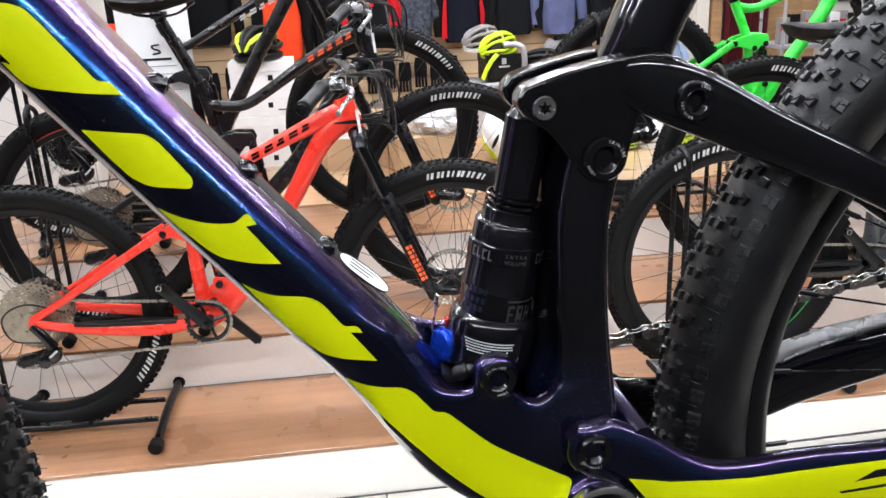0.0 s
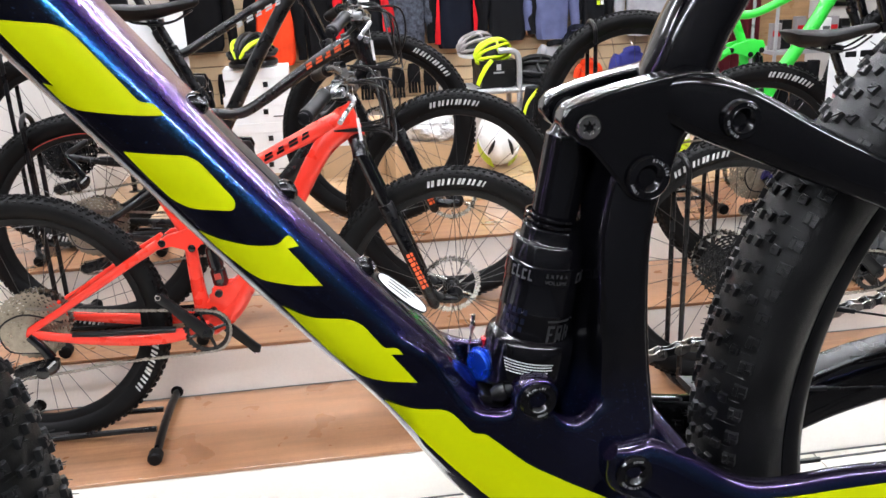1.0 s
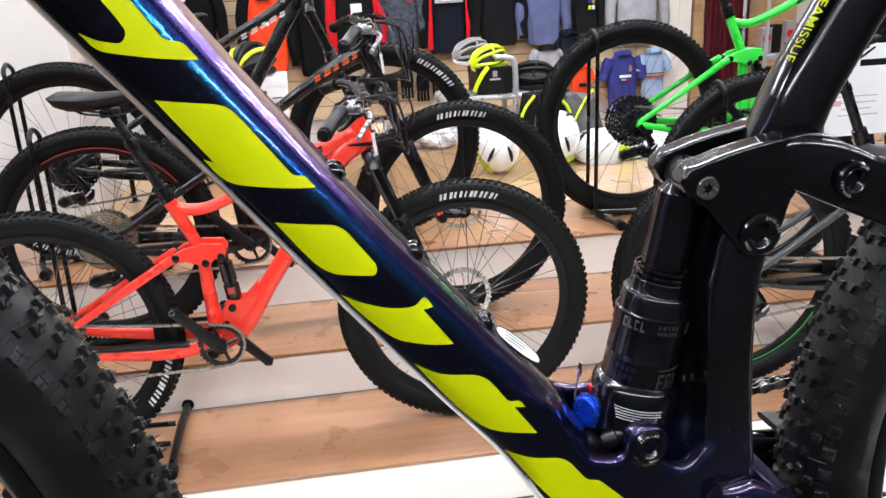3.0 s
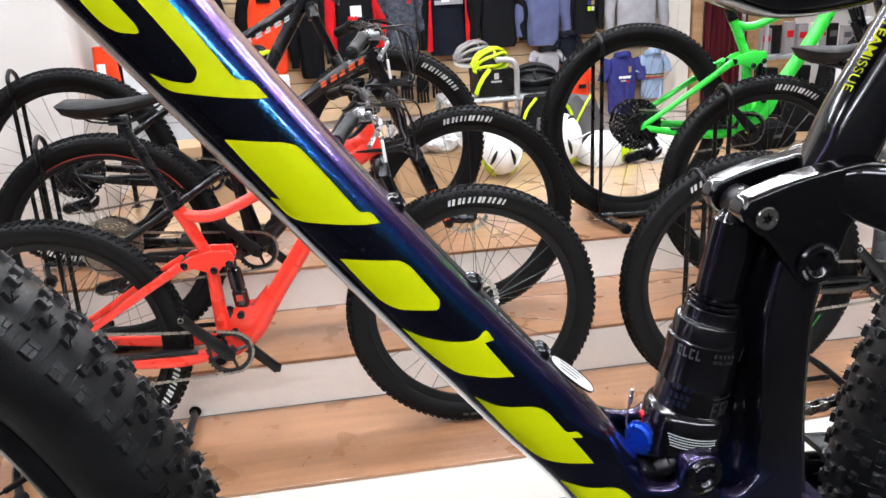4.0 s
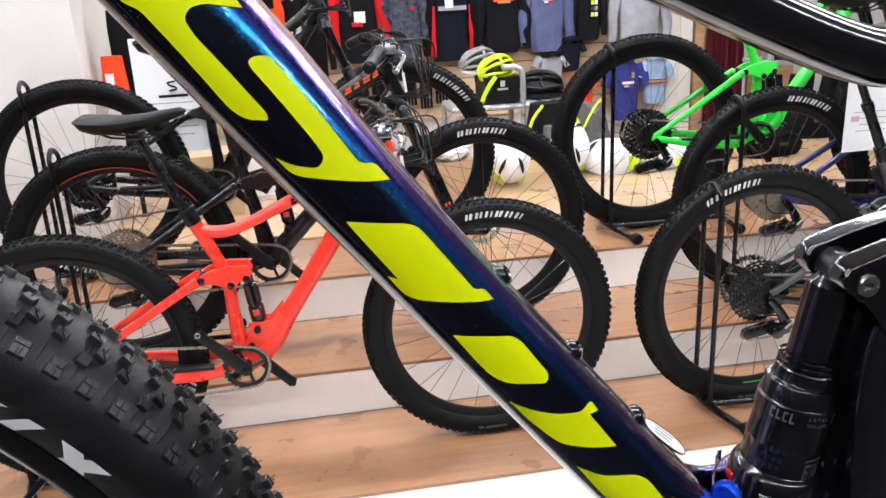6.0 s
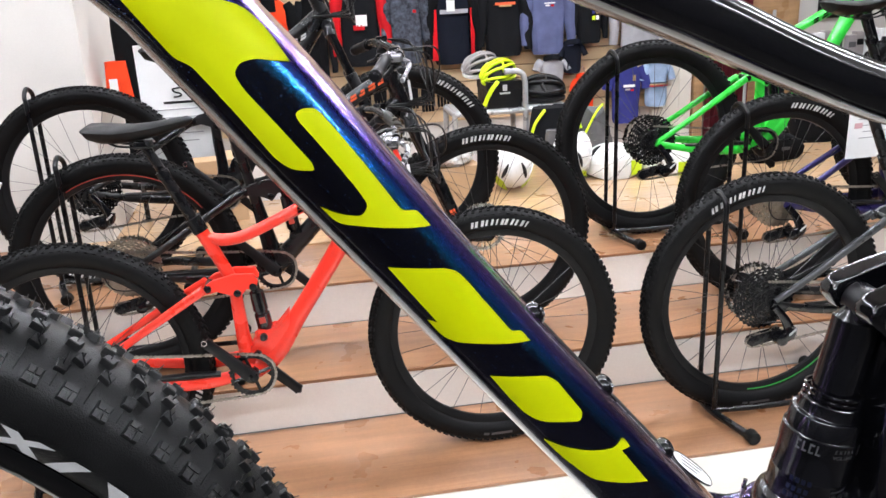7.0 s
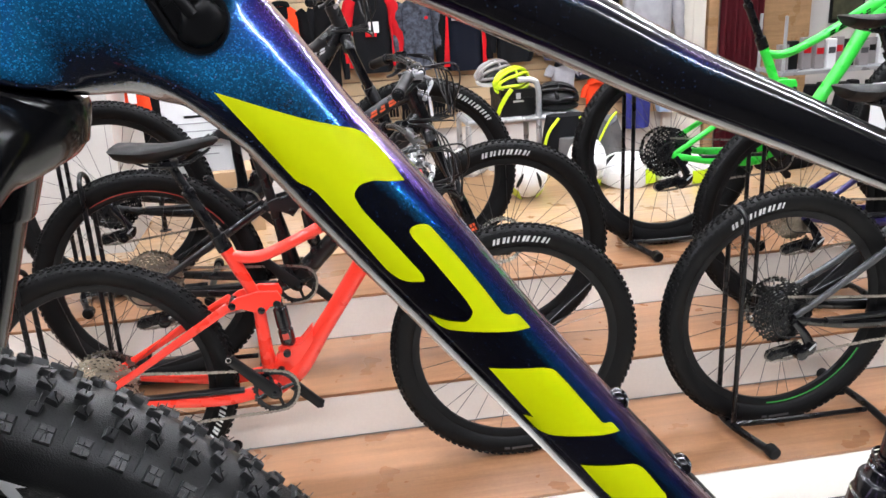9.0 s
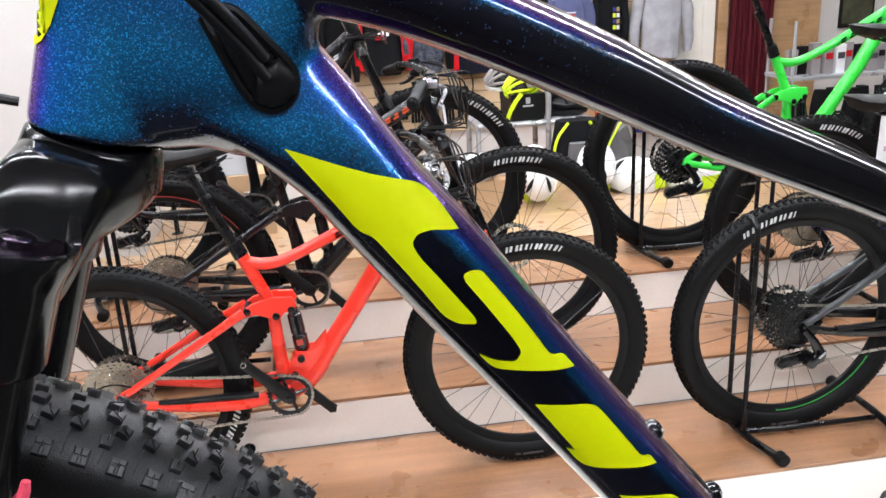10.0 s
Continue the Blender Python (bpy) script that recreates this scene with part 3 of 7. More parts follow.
def wheel(parent, name, at, mark_turn=0.0, marks=True, rotor=True, ws=1.0):
    c = wheel_meshes()
    w = share(name, c["rim"], parent, pose(*at) @ Matrix.Diagonal((ws, 1, ws, 1)))
    share("tyre", c["tyre"], w)
    share("hub", c["hub"], w)
    for i in range(28):
        side = 1 if i % 2 else -1
        a = 360 * i / 28
        share("spoke", c["spoke"], w, pose(0, 0.0, 0, 0, a, 0) @ pose(0, 0, 0, 0, 0, 0) @ pose(0.012 * (1 if i % 4 < 2 else -1), side * 0.022, 0, side * 4.2, 0, 0))
    if rotor:
        share("brake_rotor", c["brake_rotor"], w, pose(0, 0.05, 0))
    if marks:
        share("sidewall_mark", c["sidewall_mark"], w, pose(0, 0, 0, 0, mark_turn, 0))["kind"] = "stuff"
        share("size_mark", c["size_mark"], w)["kind"] = "stuff"
    return w


def chain_run(bm, pts, pitch=0.0127, h=0.0045, w=0.0032):
    """Links with side plates along a polyline."""
    ps = [Vector(p) for p in cat(pts, 10)]
    length = [0.0]
    for a, b in zip(ps, ps[1:]):
        length.append(length[-1] + (b - a).length)

    def at(s):
        for i in range(len(ps) - 1):
            if length[i + 1] >= s:
                f = (s - length[i]) / max(1e-6, length[i + 1] - length[i])
                return ps[i].lerp(ps[i + 1], f)
        return ps[-1]
    n = int(length[-1] / pitch)
    for i in range(n):
        a, b = at(i * pitch), at((i + 1) * pitch)
        d = (b - a).normalized()
        side = V(0, 1, 0)
        up = side.cross(d)
        off = w if i % 2 else w * 0.62
        for s in (-1, 1):
            o = side * (off * s)
            ring = []
            for t, hh in ((-0.18, 0.6), (0.0, 1.0), (0.25, 0.8), (0.5, 0.62), (0.75, 0.8), (1.0, 1.0), (1.18, 0.6)):
                ring.append((a + (b - a) * t + o, hh))
            top = [bm.verts.new(q + up * h * hh) for q, hh in ring]
            bot = [bm.verts.new(q - up * h * hh) for q, hh in ring]
            for j in range(len(ring) - 1):
                bm.faces.new((top[j], top[j + 1], bot[j + 1], bot[j]))
        rod(bm, a - side * (w + 0.0006), a + side * (w + 0.0006), 0.0028, 0.0028, 6)


def saddle_mesh(bm, tail, nose, w=0.068):
    """A saddle from tail to nose points (x, z)."""
    tx, tz = tail
    nx, nz = nose
    rs = []
    prof = ((0.0, 0.75, 0.2), (0.04, 0.95, 0.75), (0.15, 1.0, 1.0), (0.3, 0.93, 1.05), (0.45, 0.62, 1.0), (0.6, 0.38, 0.95), (0.8, 0.29, 0.85), (0.95, 0.24, 0.7), (1.0, 0.13, 0.25))
    for t, ww, hh in prof:
        x, z = tx + (nx - tx) * t, tz + (nz - tz) * t - 0.014 * math.sin(math.pi * min(1, t * 1.1))
        ring = []
        for i in range(16):
            a = 2 * math.pi * i / 16
            y = w * ww * math.cos(a)
            zz = (0.014 if math.sin(a) > 0 else 0.040 - 0.018 * t) * hh * math.sin(a)
            if math.sin(a) < 0:
                y *= 1.0 - 0.25 * abs(math.sin(a))
            ring.append(V(x, y, z + zz))
        rs.append(ring)
    rings(bm, rs)


def swept(bm):
    """Bend the outer ends of a handlebar, and what sits on it, towards the rider."""
    for v in bm.verts:
        k = max(0.0, abs(v.co.y) - 0.20)
        v.co.x -= 0.22 * k
        v.co.z -= 0.22 * k


def rim_stripe(root, name, colour, a0, a1, r=R - 0.066, w=0.004):
    """A thin printed arc on the near side of the rear rim; angles in degrees."""
    bm = bmesh.new()
    n = int(abs(a1 - a0) / 4) + 2
    lo = [bm.verts.new((r * math.cos(radians(a0 + (a1 - a0) * i / n)), -0.0142, r * math.sin(radians(a0 + (a1 - a0) * i / n)))) for i in range(n + 1)]
    hi = [bm.verts.new((v.co.x * (r + w) / r, -0.0146, v.co.z * (r + w) / r)) for v in lo]
    for i in range(n):
        bm.faces.new((lo[i], lo[i + 1], hi[i + 1], hi[i]))
    w0 = [c for c in root.children if c.name.startswith("rear_wheel")][0]
    part(name, bm, colour, w0, smooth=False)


def bicycle(at, yaw, wb, paint, label, marks, accent=None, stays=None, cogs="cassette", saddle=True, cockpit=True, fork_ink=ORANGE_INK, mark_front=0, mark_rear=60, low=0.0, group="bicycles on the display steps", shape="trail", head=0.115, rise=0.0, top=None, down=None, ws=1.0, mark=(0.665, 0.797, 0.036, 0.0175), bb=0.468):
    stays = stays or paint
    root = thing("mountain_bike", pose(at[0], at[1], at[2] + R * (ws - 1), 0, 0, yaw), label, "bicycle", group)
    wheel(root, "rear_wheel", (0, 0, R), mark_rear, marks, ws=ws)
    wheel(root, "front_wheel", (wb, 0, R), mark_front, marks, ws=ws)
    hx, hz = wb - 0.255, 0.885 + low          # lower end of the head tube
    tx, tz = hx - head * 0.39, hz + head          # upper end
    bbx, bbz = bb, 0.325
    # main frame
    bm = bmesh.new()
    rod(bm, (hx, 0, hz - 0.005), (tx, 0, tz), 0.026, 0.027, 20)
    if shape == "trail":
        beam(bm, down or [(hx - 0.01, hz + 0.04, 0.034, 0.026), (hx - 0.10, hz - 0.035, 0.029, 0.028), (hx - 0.20, hz - 0.20, 0.026, 0.027), (bbx + 0.15, bbz + 0.16, 0.026, 0.027), (bbx + 0.07, bbz + 0.045, 0.032, 0.03), (bbx, bbz, 0.036, 0.034)], 16, 5)
        beam(bm, top or [(hx - 0.01, hz + 0.050, 0.036, 0.026), (hx - 0.085, hz + 0.030, 0.026, 0.022), (0.66, 0.795, 0.017, 0.018), (0.52, 0.735, 0.016, 0.017), (0.455, 0.725, 0.017, 0.017), (0.41, 0.735, 0.016, 0.017)], 16, 5)
        beam(bm, [(0.382, 0.785, 0.0185, 0.0185), (0.42, 0.70, 0.018, 0.018), (0.460, 0.60, 0.017, 0.018), (0.468, 0.50, 0.019, 0.021), (0.474, 0.40, 0.022, 0.026), (bbx, bbz, 0.034, 0.034)], 16, 5)
        plate(bm, smooth_outline([(0.612, 0.500), (0.580, 0.462), (0.556, 0.446), (0.534, 0.450), (0.516, 0.446), (0.508, 0.424), (0.492, 0.400), (0.480, 0.340), (0.54, 0.335), (0.60, 0.42)], 3), -0.026, 0.026, 0.006)
    else:
        beam(bm, down or [(hx - 0.01, hz + 0.03, 0.036, 0.026), (hx - 0.13, hz - 0.09, 0.031, 0.027), (bbx + 0.2, bbz + 0.20, 0.028, 0.027), (bbx, bbz, 0.034, 0.034)], 16, 5)
        beam(bm, top or [(tx + 0.02, tz - 0.05, 0.030, 0.024), (tx - 0.2, tz - 0.13, 0.020, 0.020), (0.40, 0.765, 0.016, 0.017)], 16, 5)
        beam(bm, [(0.375, 0.80, 0.0185, 0.0185), (0.42, 0.58, 0.018, 0.018), (bbx, bbz, 0.034, 0.034)], 16, 5)
    frame_part = part("frame", bm, paint, root)
    # link, shock, stays
    bm = bmesh.new()
    for y in (-0.03, 0.03):
        plate(bm, [(0.372, 0.592), (0.41, 0.618), (0.47, 0.632), (0.525, 0.628), (0.535, 0.606), (0.527, 0.580), (0.500, 0.588), (0.478, 0.556), (0.455, 0.575), (0.42, 0.588), (0.382, 0.576)], y - 0.006, y + 0.006, 0.003)
    part("rocker_link", bm, stays, frame_part)
    bm = bmesh.new()
    for x, z in ((0.395, 0.595), (0.475, 0.575), (0.520, 0.590), (0.532, 0.432), (bbx + 0.02, bbz + 0.055)):
        bm = bmesh.new()
        turned(bm, (x, -0.040, z), (0, 1, 0), [(0, 0.008), (0.002, 0.011), (0.080, 0.011)], 12)
        part("pivot_bolt", bm, SATIN, frame_part)
    bm = bmesh.new()
    rod(bm, (0.519, 0, 0.592), (0.524, 0, 0.55), 0.014, 0.014, 16)
    turned(bm, (0.523, 0, 0.566), (0.018, 0, -0.143), [(0, 0.015), (0.004, 0.0205), (0.060, 0.0215), (0.063, 0.0185), (0.070, 0.0185), (0.073, 0.0225), (0.112, 0.0225), (0.126, 0.014)], 18)
    shock_ob = part("shock", bm, ANOD, root)
    bm = bmesh.new()
    box(bm, (0.533, -0.0222, 0.480), (0.018, 0.003, 0.018), 0, Matrix.Rotation(radians(-7), 4, "Y"))
    part("shock_mark", bm, RED_INK, shock_ob, smooth=False)
    bm = bmesh.new()
    for s in (-1, 1):
        beam(bm, [(0.385, 0.595, 0.014, 0.009, 0.036 * s), (0.28, 0.535, 0.013, 0.009, 0.050 * s), (0.13, 0.445, 0.011, 0.009, 0.062 * s), (0.01, R + 0.005, 0.011, 0.008, 0.070 * s)], 12, 5)
    part("seat_stay", bm, stays, root)
    bm = bmesh.new()
    for s in (-1, 1):
        e = 0.022 if s < 0 else 0.0
        beam(bm, [(bbx + 0.005, bbz + 0.03 - e, 0.019, 0.012, 0.030 * s), (0.36, 0.335 - e, 0.019, 0.011, 0.046 * s), (0.2, 0.345 - e * 0.8, 0.016, 0.010, 0.060 * s), (0.06, 0.362 - e * 0.3, 0.013, 0.009, 0.070 * s), (0.0, R, 0.014, 0.008, 0.070 * s)], 12, 5)
    stay = part("chain_stay", bm, BLACK_PAINT if stays is SILVER_PAINT else stays, root)
    bm = bmesh.new()
    beam(bm, [(0.40, 0.336, 0.007, 0.013, -0.044), (0.30, 0.344, 0.008, 0.013, -0.052), (0.20, 0.348, 0.007, 0.012, -0.060), (0.12, 0.354, 0.005, 0.011, -0.066)], 10, 4, 3)
    part("chain_guard", bm, PLASTIC, stay, "black rubber chain guard")
    # fork
    bm = bmesh.new()
    tube(bm, [(hx + 0.008, -0.068, hz - 0.05), (hx + 0.004, -0.045, hz - 0.02), (hx + 0.001, 0, hz - 0.012), (hx + 0.004, 0.045, hz - 0.02), (hx + 0.008, 0.068, hz - 0.05)], [0.022, 0.022, 0.026, 0.022, 0.022], 12, 4)
    crown = part("fork", bm, SATIN, root)
    axx, axz = wb, R
    mx, mz = hx + 0.10, hz - 0.27
    for s in (-1, 1):
        bm = bmesh.new()
        rod(bm, (hx + 0.008, 0.068 * s, hz - 0.04), (mx, 0.068 * s, mz), 0.0165, 0.0165, 14)
        part("stanchion", bm, ANOD, crown)
        bm = bmesh.new()
        ux = (mx - hx - 0.008) / (hz - 0.04 - mz)
        foot_x = mx + (mz - axz + 0.012) * ux
        tube(bm, [(mx - 0.085 * ux, 0.068 * s, mz + 0.085), (mx - 0.080 * ux, 0.068 * s, mz + 0.080), (mx + 0.07 * ux, 0.068 * s, mz - 0.07), (foot_x, 0.068 * s, axz - 0.012), (foot_x + 0.012 * ux, 0.066 * s, axz - 0.024)], [0.0205, 0.0228, 0.0215, 0.0180, 0.010], 14, 1, False)
        tube(bm, [(foot_x - 0.006, 0.066 * s, axz + 0.025), (foot_x + 0.02, 0.066 * s, axz + 0.004), (axx + 0.004, 0.066 * s, axz - 0.002)], [0.012, 0.015, 0.014], 12, 4)
        part("fork_leg", bm, SATIN, crown)
    if fork_ink:
        bm = bmesh.new()
        d = V(mx - hx - 0.008, 0, mz - hz + 0.04).normalized()
        up = V(-d.z, 0, d.x)
        for i in range(8):
            c = V(mx, -0.0908, mz) + d * (0.065 + i * 0.0150)
            for k0, k1 in ((-0.010, -0.001 + 0.002 * (i % 3)), (0.002 + 0.002 * (i % 3), 0.009)):
                bm.faces.new([bm.verts.new(c + up * a + d * b) for a, b in ((k0, 0.0), (k1, 0.0), (k1, 0.011), (k0, 0.011))])
        part("fork_mark", bm, fork_ink, crown, smooth=False)
    if accent:
        mx0, mz0, mdx, mdz = mark
        bm = bmesh.new()
        d = V(mdx, 0, mdz).normalized()
        up = V(-d.z, 0, d.x)
        pitch = math.hypot(mdx, mdz)
        for i in range(5):
            c = V(mx0 + i * mdx, -0.0215, mz0 + i * mdz)
            h, l = 0.0082, pitch * (0.70 if i % 2 else 0.58)
            for k0, k1, l0, l1 in ((-h, -0.0012, 0, l), (0.0012, h, 0.15 * l * (i % 3), l)):
                bm.faces.new([bm.verts.new(c + up * a + d * (b + a * 0.35)) for a, b in ((k0, l0), (k1, l0), (k1, l1), (k0, l1))])
        part("frame_mark", bm, accent, frame_part, smooth=False)["kind"] = "stuff"
    # drive train
    share("cassette", CACHE[cogs], root, pose(0, 0, R))["kind"] = "stuff"
    bm = bmesh.new()
    hoop(bm, (bbx, -0.048, bbz), (0, 1, 0), [(0.066, 0.0015), (0.066, -0.0015), (0.052, -0.0015), (0.052, 0.0015)], 48)
    for i in range(32):
        a = 2 * math.pi * i / 32
        box(bm, (bbx + 0.067 * math.cos(a), -0.048, bbz + 0.067 * math.sin(a)), (0.006, 0.002, 0.006), 0, Matrix.Rotation(-a, 4, "Y"))
    for i in range(4):
        a = i * math.pi / 2 + 0.3
        rod(bm, (bbx + 0.018 * math.cos(a), -0.048, bbz + 0.018 * math.sin(a)), (bbx + 0.055 * math.cos(a), -0.048, bbz + 0.055 * math.sin(a)), 0.006, 0.005, 6)
    part("chainring", bm, COGS_DARK, root)
    bm = bmesh.new()
    turned(bm, (bbx, -0.075, bbz), (0, 1, 0), [(0, 0.012), (0.004, 0.018), (0.15, 0.018)], 16)
    part("crank_axle", bm, SATIN, root)
    a = radians(134)
    for y, ang in ((-0.066, a), (0.066, a + math.pi)):
        bm = bmesh.new()
        ex, ez = bbx + 0.172 * math.cos(ang), bbz + 0.172 * math.sin(ang)
        beam(bm, [(bbx, bbz, 0.022, 0.009, y), (bbx + (ex - bbx) * 0.3, bbz + (ez - bbz) * 0.3, 0.0185, 0.009, y), (bbx + (ex - bbx) * 0.8, bbz + (ez - bbz) * 0.8, 0.0155, 0.009, y), (ex, ez, 0.0165, 0.009, y)], 12, 4, 3)
        turned(bm, (ex, y - 0.009, ez), (0, 1, 0), [(0, 0.006), (0.001, 0.008), (0.018, 0.008)], 10)
        arm_ob = part("crank_arm", bm, PLASTIC, root)
        bm = bmesh.new()
        hoop(bm, (ex, y - 0.0092 * (1 if y < 0 else -1), ez), (0, 1, 0), [(0.0085, 0.0012), (0.0085, -0.0012), (0.0062, -0.0012), (0.0062, 0.0012)], 14)
        part("pedal_eye", bm, STEEL, arm_ob)
    bm = bmesh.new()
    chain_run(bm, [(0.0, -0.045, R + 0.062), (0.25, -0.046, bbz + 0.083), (bbx - 0.01, -0.048, bbz + 0.066), (bbx + 0.05, -0.048, bbz + 0.045), (bbx + 0.066, -0.048, bbz), (bbx + 0.045, -0.048, bbz - 0.05), (bbx - 0.01, -0.048, bbz - 0.067), (0.26, -0.048, bbz - 0.076), (0.08, -0.049, R - 0.142), (-0.040, -0.050, R - 0.150), (-0.066, -0.050, R - 0.130), (-0.040, -0.050, R - 0.108), (0.0, -0.047, R - 0.112), (0.030, -0.046, R - 0.094), (0.046, -0.044, R - 0.080)])
    part("chain", bm, CHAIN_STEEL, root)
    bm = bmesh.new()
    beam(bm, [(0.006, R - 0.010, 0.012, 0.008, -0.076), (0.036, R - 0.045, 0.013, 0.010, -0.080), (0.056, R - 0.080, 0.016, 0.012, -0.082)], 12, 4, 3)
    beam(bm, [(0.062, R - 0.080, 0.018, 0.014, -0.086), (0.056, R - 0.102, 0.020, 0.016, -0.086), (0.034, R - 0.116, 0.018, 0.015, -0.080)], 14, 4, 3)
    turned(bm, (0.030, -0.102, R - 0.116), (0, 1, 0), [(0, 0.010), (0.003, 0.019), (0.030, 0.022), (0.034, 0.018)], 18)
    body_ob = part("derailleur", bm, ANOD, root)
    bm = bmesh.new()
    box(bm, (0.060, -0.1025, R - 0.090), (0.030, 0.002, 0.006), 0, Matrix.Rotation(radians(-40), 4, "Y"))
    part("derailleur_mark", bm, PALE_INK, body_ob, smooth=False)
    bm = bmesh.new()
    cage = [(0.048, R - 0.098), (0.020, R - 0.098), (-0.035, R - 0.108), (-0.060, R - 0.116), (-0.066, R - 0.134), (-0.048, R - 0.146), (-0.010, R - 0.138), (0.035, R - 0.130), (0.052, R - 0.115)]
    for y in (-0.060, -0.042):
        plate(bm, cage, y, y + 0.003, 0.0008)
    part("derailleur_cage", bm, COGS_DARK, root)
    for x, z in ((0.034, R - 0.113), (-0.046, R - 0.128)):
        bm = bmesh.new()
        turned(bm, (x, -0.0535, z), (0, 1, 0), [(0, 0.006), (0.0005, 0.018), (0.006, 0.018), (0.0065, 0.006)], 12)
        for k in range(11):
            t = 2 * math.pi * k / 11
            box(bm, (x + 0.0195 * math.cos(t), -0.0505, z + 0.0195 * math.sin(t)), (0.005, 0.003, 0.005), 0, Matrix.Rotation(-t, 4, "Y"))
        part("pulley", bm, PLASTIC, root)
    bm = bmesh.new()
    tube(bm, [(0.030, -0.085, R - 0.06), (-0.05, -0.086, R - 0.045), (-0.068, -0.080, R + 0.02), (0.0, -0.074, R + 0.055), (0.10, -0.066, R + 0.02)], 0.0026, 6)
    part("shift_cable", bm, PLASTIC, root)
    # seat
    bm = bmesh.new()
    rod(bm, (0.383, 0, 0.78), (0.318, 0, 0.925), 0.0155, 0.0155, 14)
    turned(bm, (0.395, 0, 0.755), (-0.065, 0, 0.145), [(0, 0.022), (0.045, 0.022), (0.047, 0.017)], 16)
    rod(bm, (0.345, 0, 0.868), (0.283, 0, 1.005), 0.0125, 0.0125, 14)
    turned(bm, (0.322, 0, 0.915), (-0.065, 0, 0.145), [(0, 0.018), (0.02, 0.018), (0.022, 0.0125)], 14)
    part("seat_post", bm, SATIN, root)
    if saddle:
        bm = bmesh.new()
        saddle_mesh(bm, (0.135, 1.062), (0.415, 1.068))
        sd = part("saddle", bm, FOAM, root)
        bm = bmesh.new()
        for y in (-0.022, 0.022):
            tube(bm, [(0.18, y, 1.038), (0.22, y, 1.012), (0.32, y, 1.008), (0.39, y * 0.6, 1.042)], 0.0035, 6)
        box(bm, (0.278, 0, 1.01), (0.045, 0.05, 0.022), 0.004)
        part("saddle_rail", bm, SATIN, sd)
    if cockpit:
        bx, bz = tx - 0.012, tz + 0.055 + rise
        bm = bmesh.new()
        rod(bm, (tx, 0, tz - 0.002), (tx - 0.018, 0, tz + 0.045 + rise), 0.020, 0.019, 16)
        beam(bm, [(tx - 0.015, tz + 0.030 + rise, 0.018, 0.018), (bx + 0.02, bz - 0.016, 0.016, 0.018), (bx + 0.045, bz - 0.008, 0.018, 0.022)], 12, 3)
        part("stem", bm, SATIN, root)
        bm = bmesh.new()
        hb = [(bx - 0.025, -0.38, bz + 0.018), (bx - 0.006, -0.24, bz + 0.022), (bx + 0.040, -0.09, bz + 0.0), (bx + 0.045, 0, bz - 0.008), (bx + 0.040, 0.09, bz), (bx - 0.006, 0.24, bz + 0.022), (bx - 0.025, 0.38, bz + 0.018)]
        tube(bm, hb, [0.0125, 0.0125, 0.016, 0.0175, 0.016, 0.0125, 0.0125], 12, 5)
        swept(bm)
        bar = part("handlebar", bm, BLACK_PAINT, root)
        for s in (-1, 1):
            bm = bmesh.new()
            turned(bm, (bx - 0.026, 0.39 * s, bz + 0.018), (0.016, -0.13 * s, 0.003), [(0, 0.014), (0.002, 0.0185), (0.012, 0.0195), (0.014, 0.0175), (0.11, 0.0175), (0.112, 0.0195), (0.124, 0.0195), (0.126, 0.014)], 16)
            swept(bm)
            part("grip", bm, PLASTIC, bar)
            bm = bmesh.new()
            box(bm, (bx + 0.020, 0.235 * s, bz + 0.020), (0.035, 0.05, 0.024), 0.006)
            tube(bm, [(bx + 0.028, 0.225 * s, bz + 0.012), (bx + 0.060, 0.26 * s, bz + 0.004), (bx + 0.052, 0.33 * s, bz - 0.004), (bx + 0.046, 0.36 * s, bz - 0.010)], [0.006, 0.007, 0.006, 0.007], 8)
            swept(bm)
            lever = part("brake_lever", bm, LEVER, bar)
            bm = bmesh.new()
            rod(bm, (bx + 0.030, 0.245 * s, bz + 0.026), (bx + 0.022, 0.175 * s, bz + 0.030), 0.0115, 0.0095, 12)
            box(bm, (bx + 0.012, 0.205 * s, bz + 0.020), (0.034, 0.016, 0.034), 0.005)
            swept(bm)
            part("reservoir", bm, SATIN, lever)
            bm = bmesh.new()
            turned(bm, (bx + 0.010, 0.185 * s, bz - 0.022), (0.2, 0, 1), [(0, 0.010), (0.004, 0.019), (0.016, 0.019), (0.022, 0.012)], 14)
            beam(bm, [(bx + 0.01, bz - 0.02, 0.008, 0.005, 0.19 * s), (bx - 0.015, bz - 0.04, 0.006, 0.010, 0.205 * s), (bx - 0.035, bz - 0.045, 0.004, 0.012, 0.215 * s)], 8, 3)
            swept(bm)
            part("shifter", bm, PLASTIC, bar)
            bm = bmesh.new()
            turned(bm, (bx - 0.0275, 0.3935 * s, bz + 0.018), (-0.016, 0.13 * s, 0), [(0, 0.0145), (0.004, 0.0145), (0.005, 0.012), (0.005, 0.0005)], 14)
            swept(bm)
            part("bar_end", bm, SATIN, bar)
        for s, drop, out in ((-1, 0.15, 0.13), (-1, 0.21, 0.15), (-1, 0.10, 0.17), (1, 0.18, 0.14), (1, 0.11, 0.12), (1, 0.24, 0.16)):
            bm = bmesh.new()
            tube(bm, [(bx + 0.035, 0.19 * s, bz + 0.026), (bx + out * 0.85, 0.13 * s, bz + 0.045 - drop * 0.25), (bx + out, 0.03 * s, bz - drop * 0.7), (hx + 0.07, -0.03 * s, hz + 0.05 - drop * 0.15), (hx - 0.06, -0.024 * s, hz + 0.02)], 0.0029, 6)
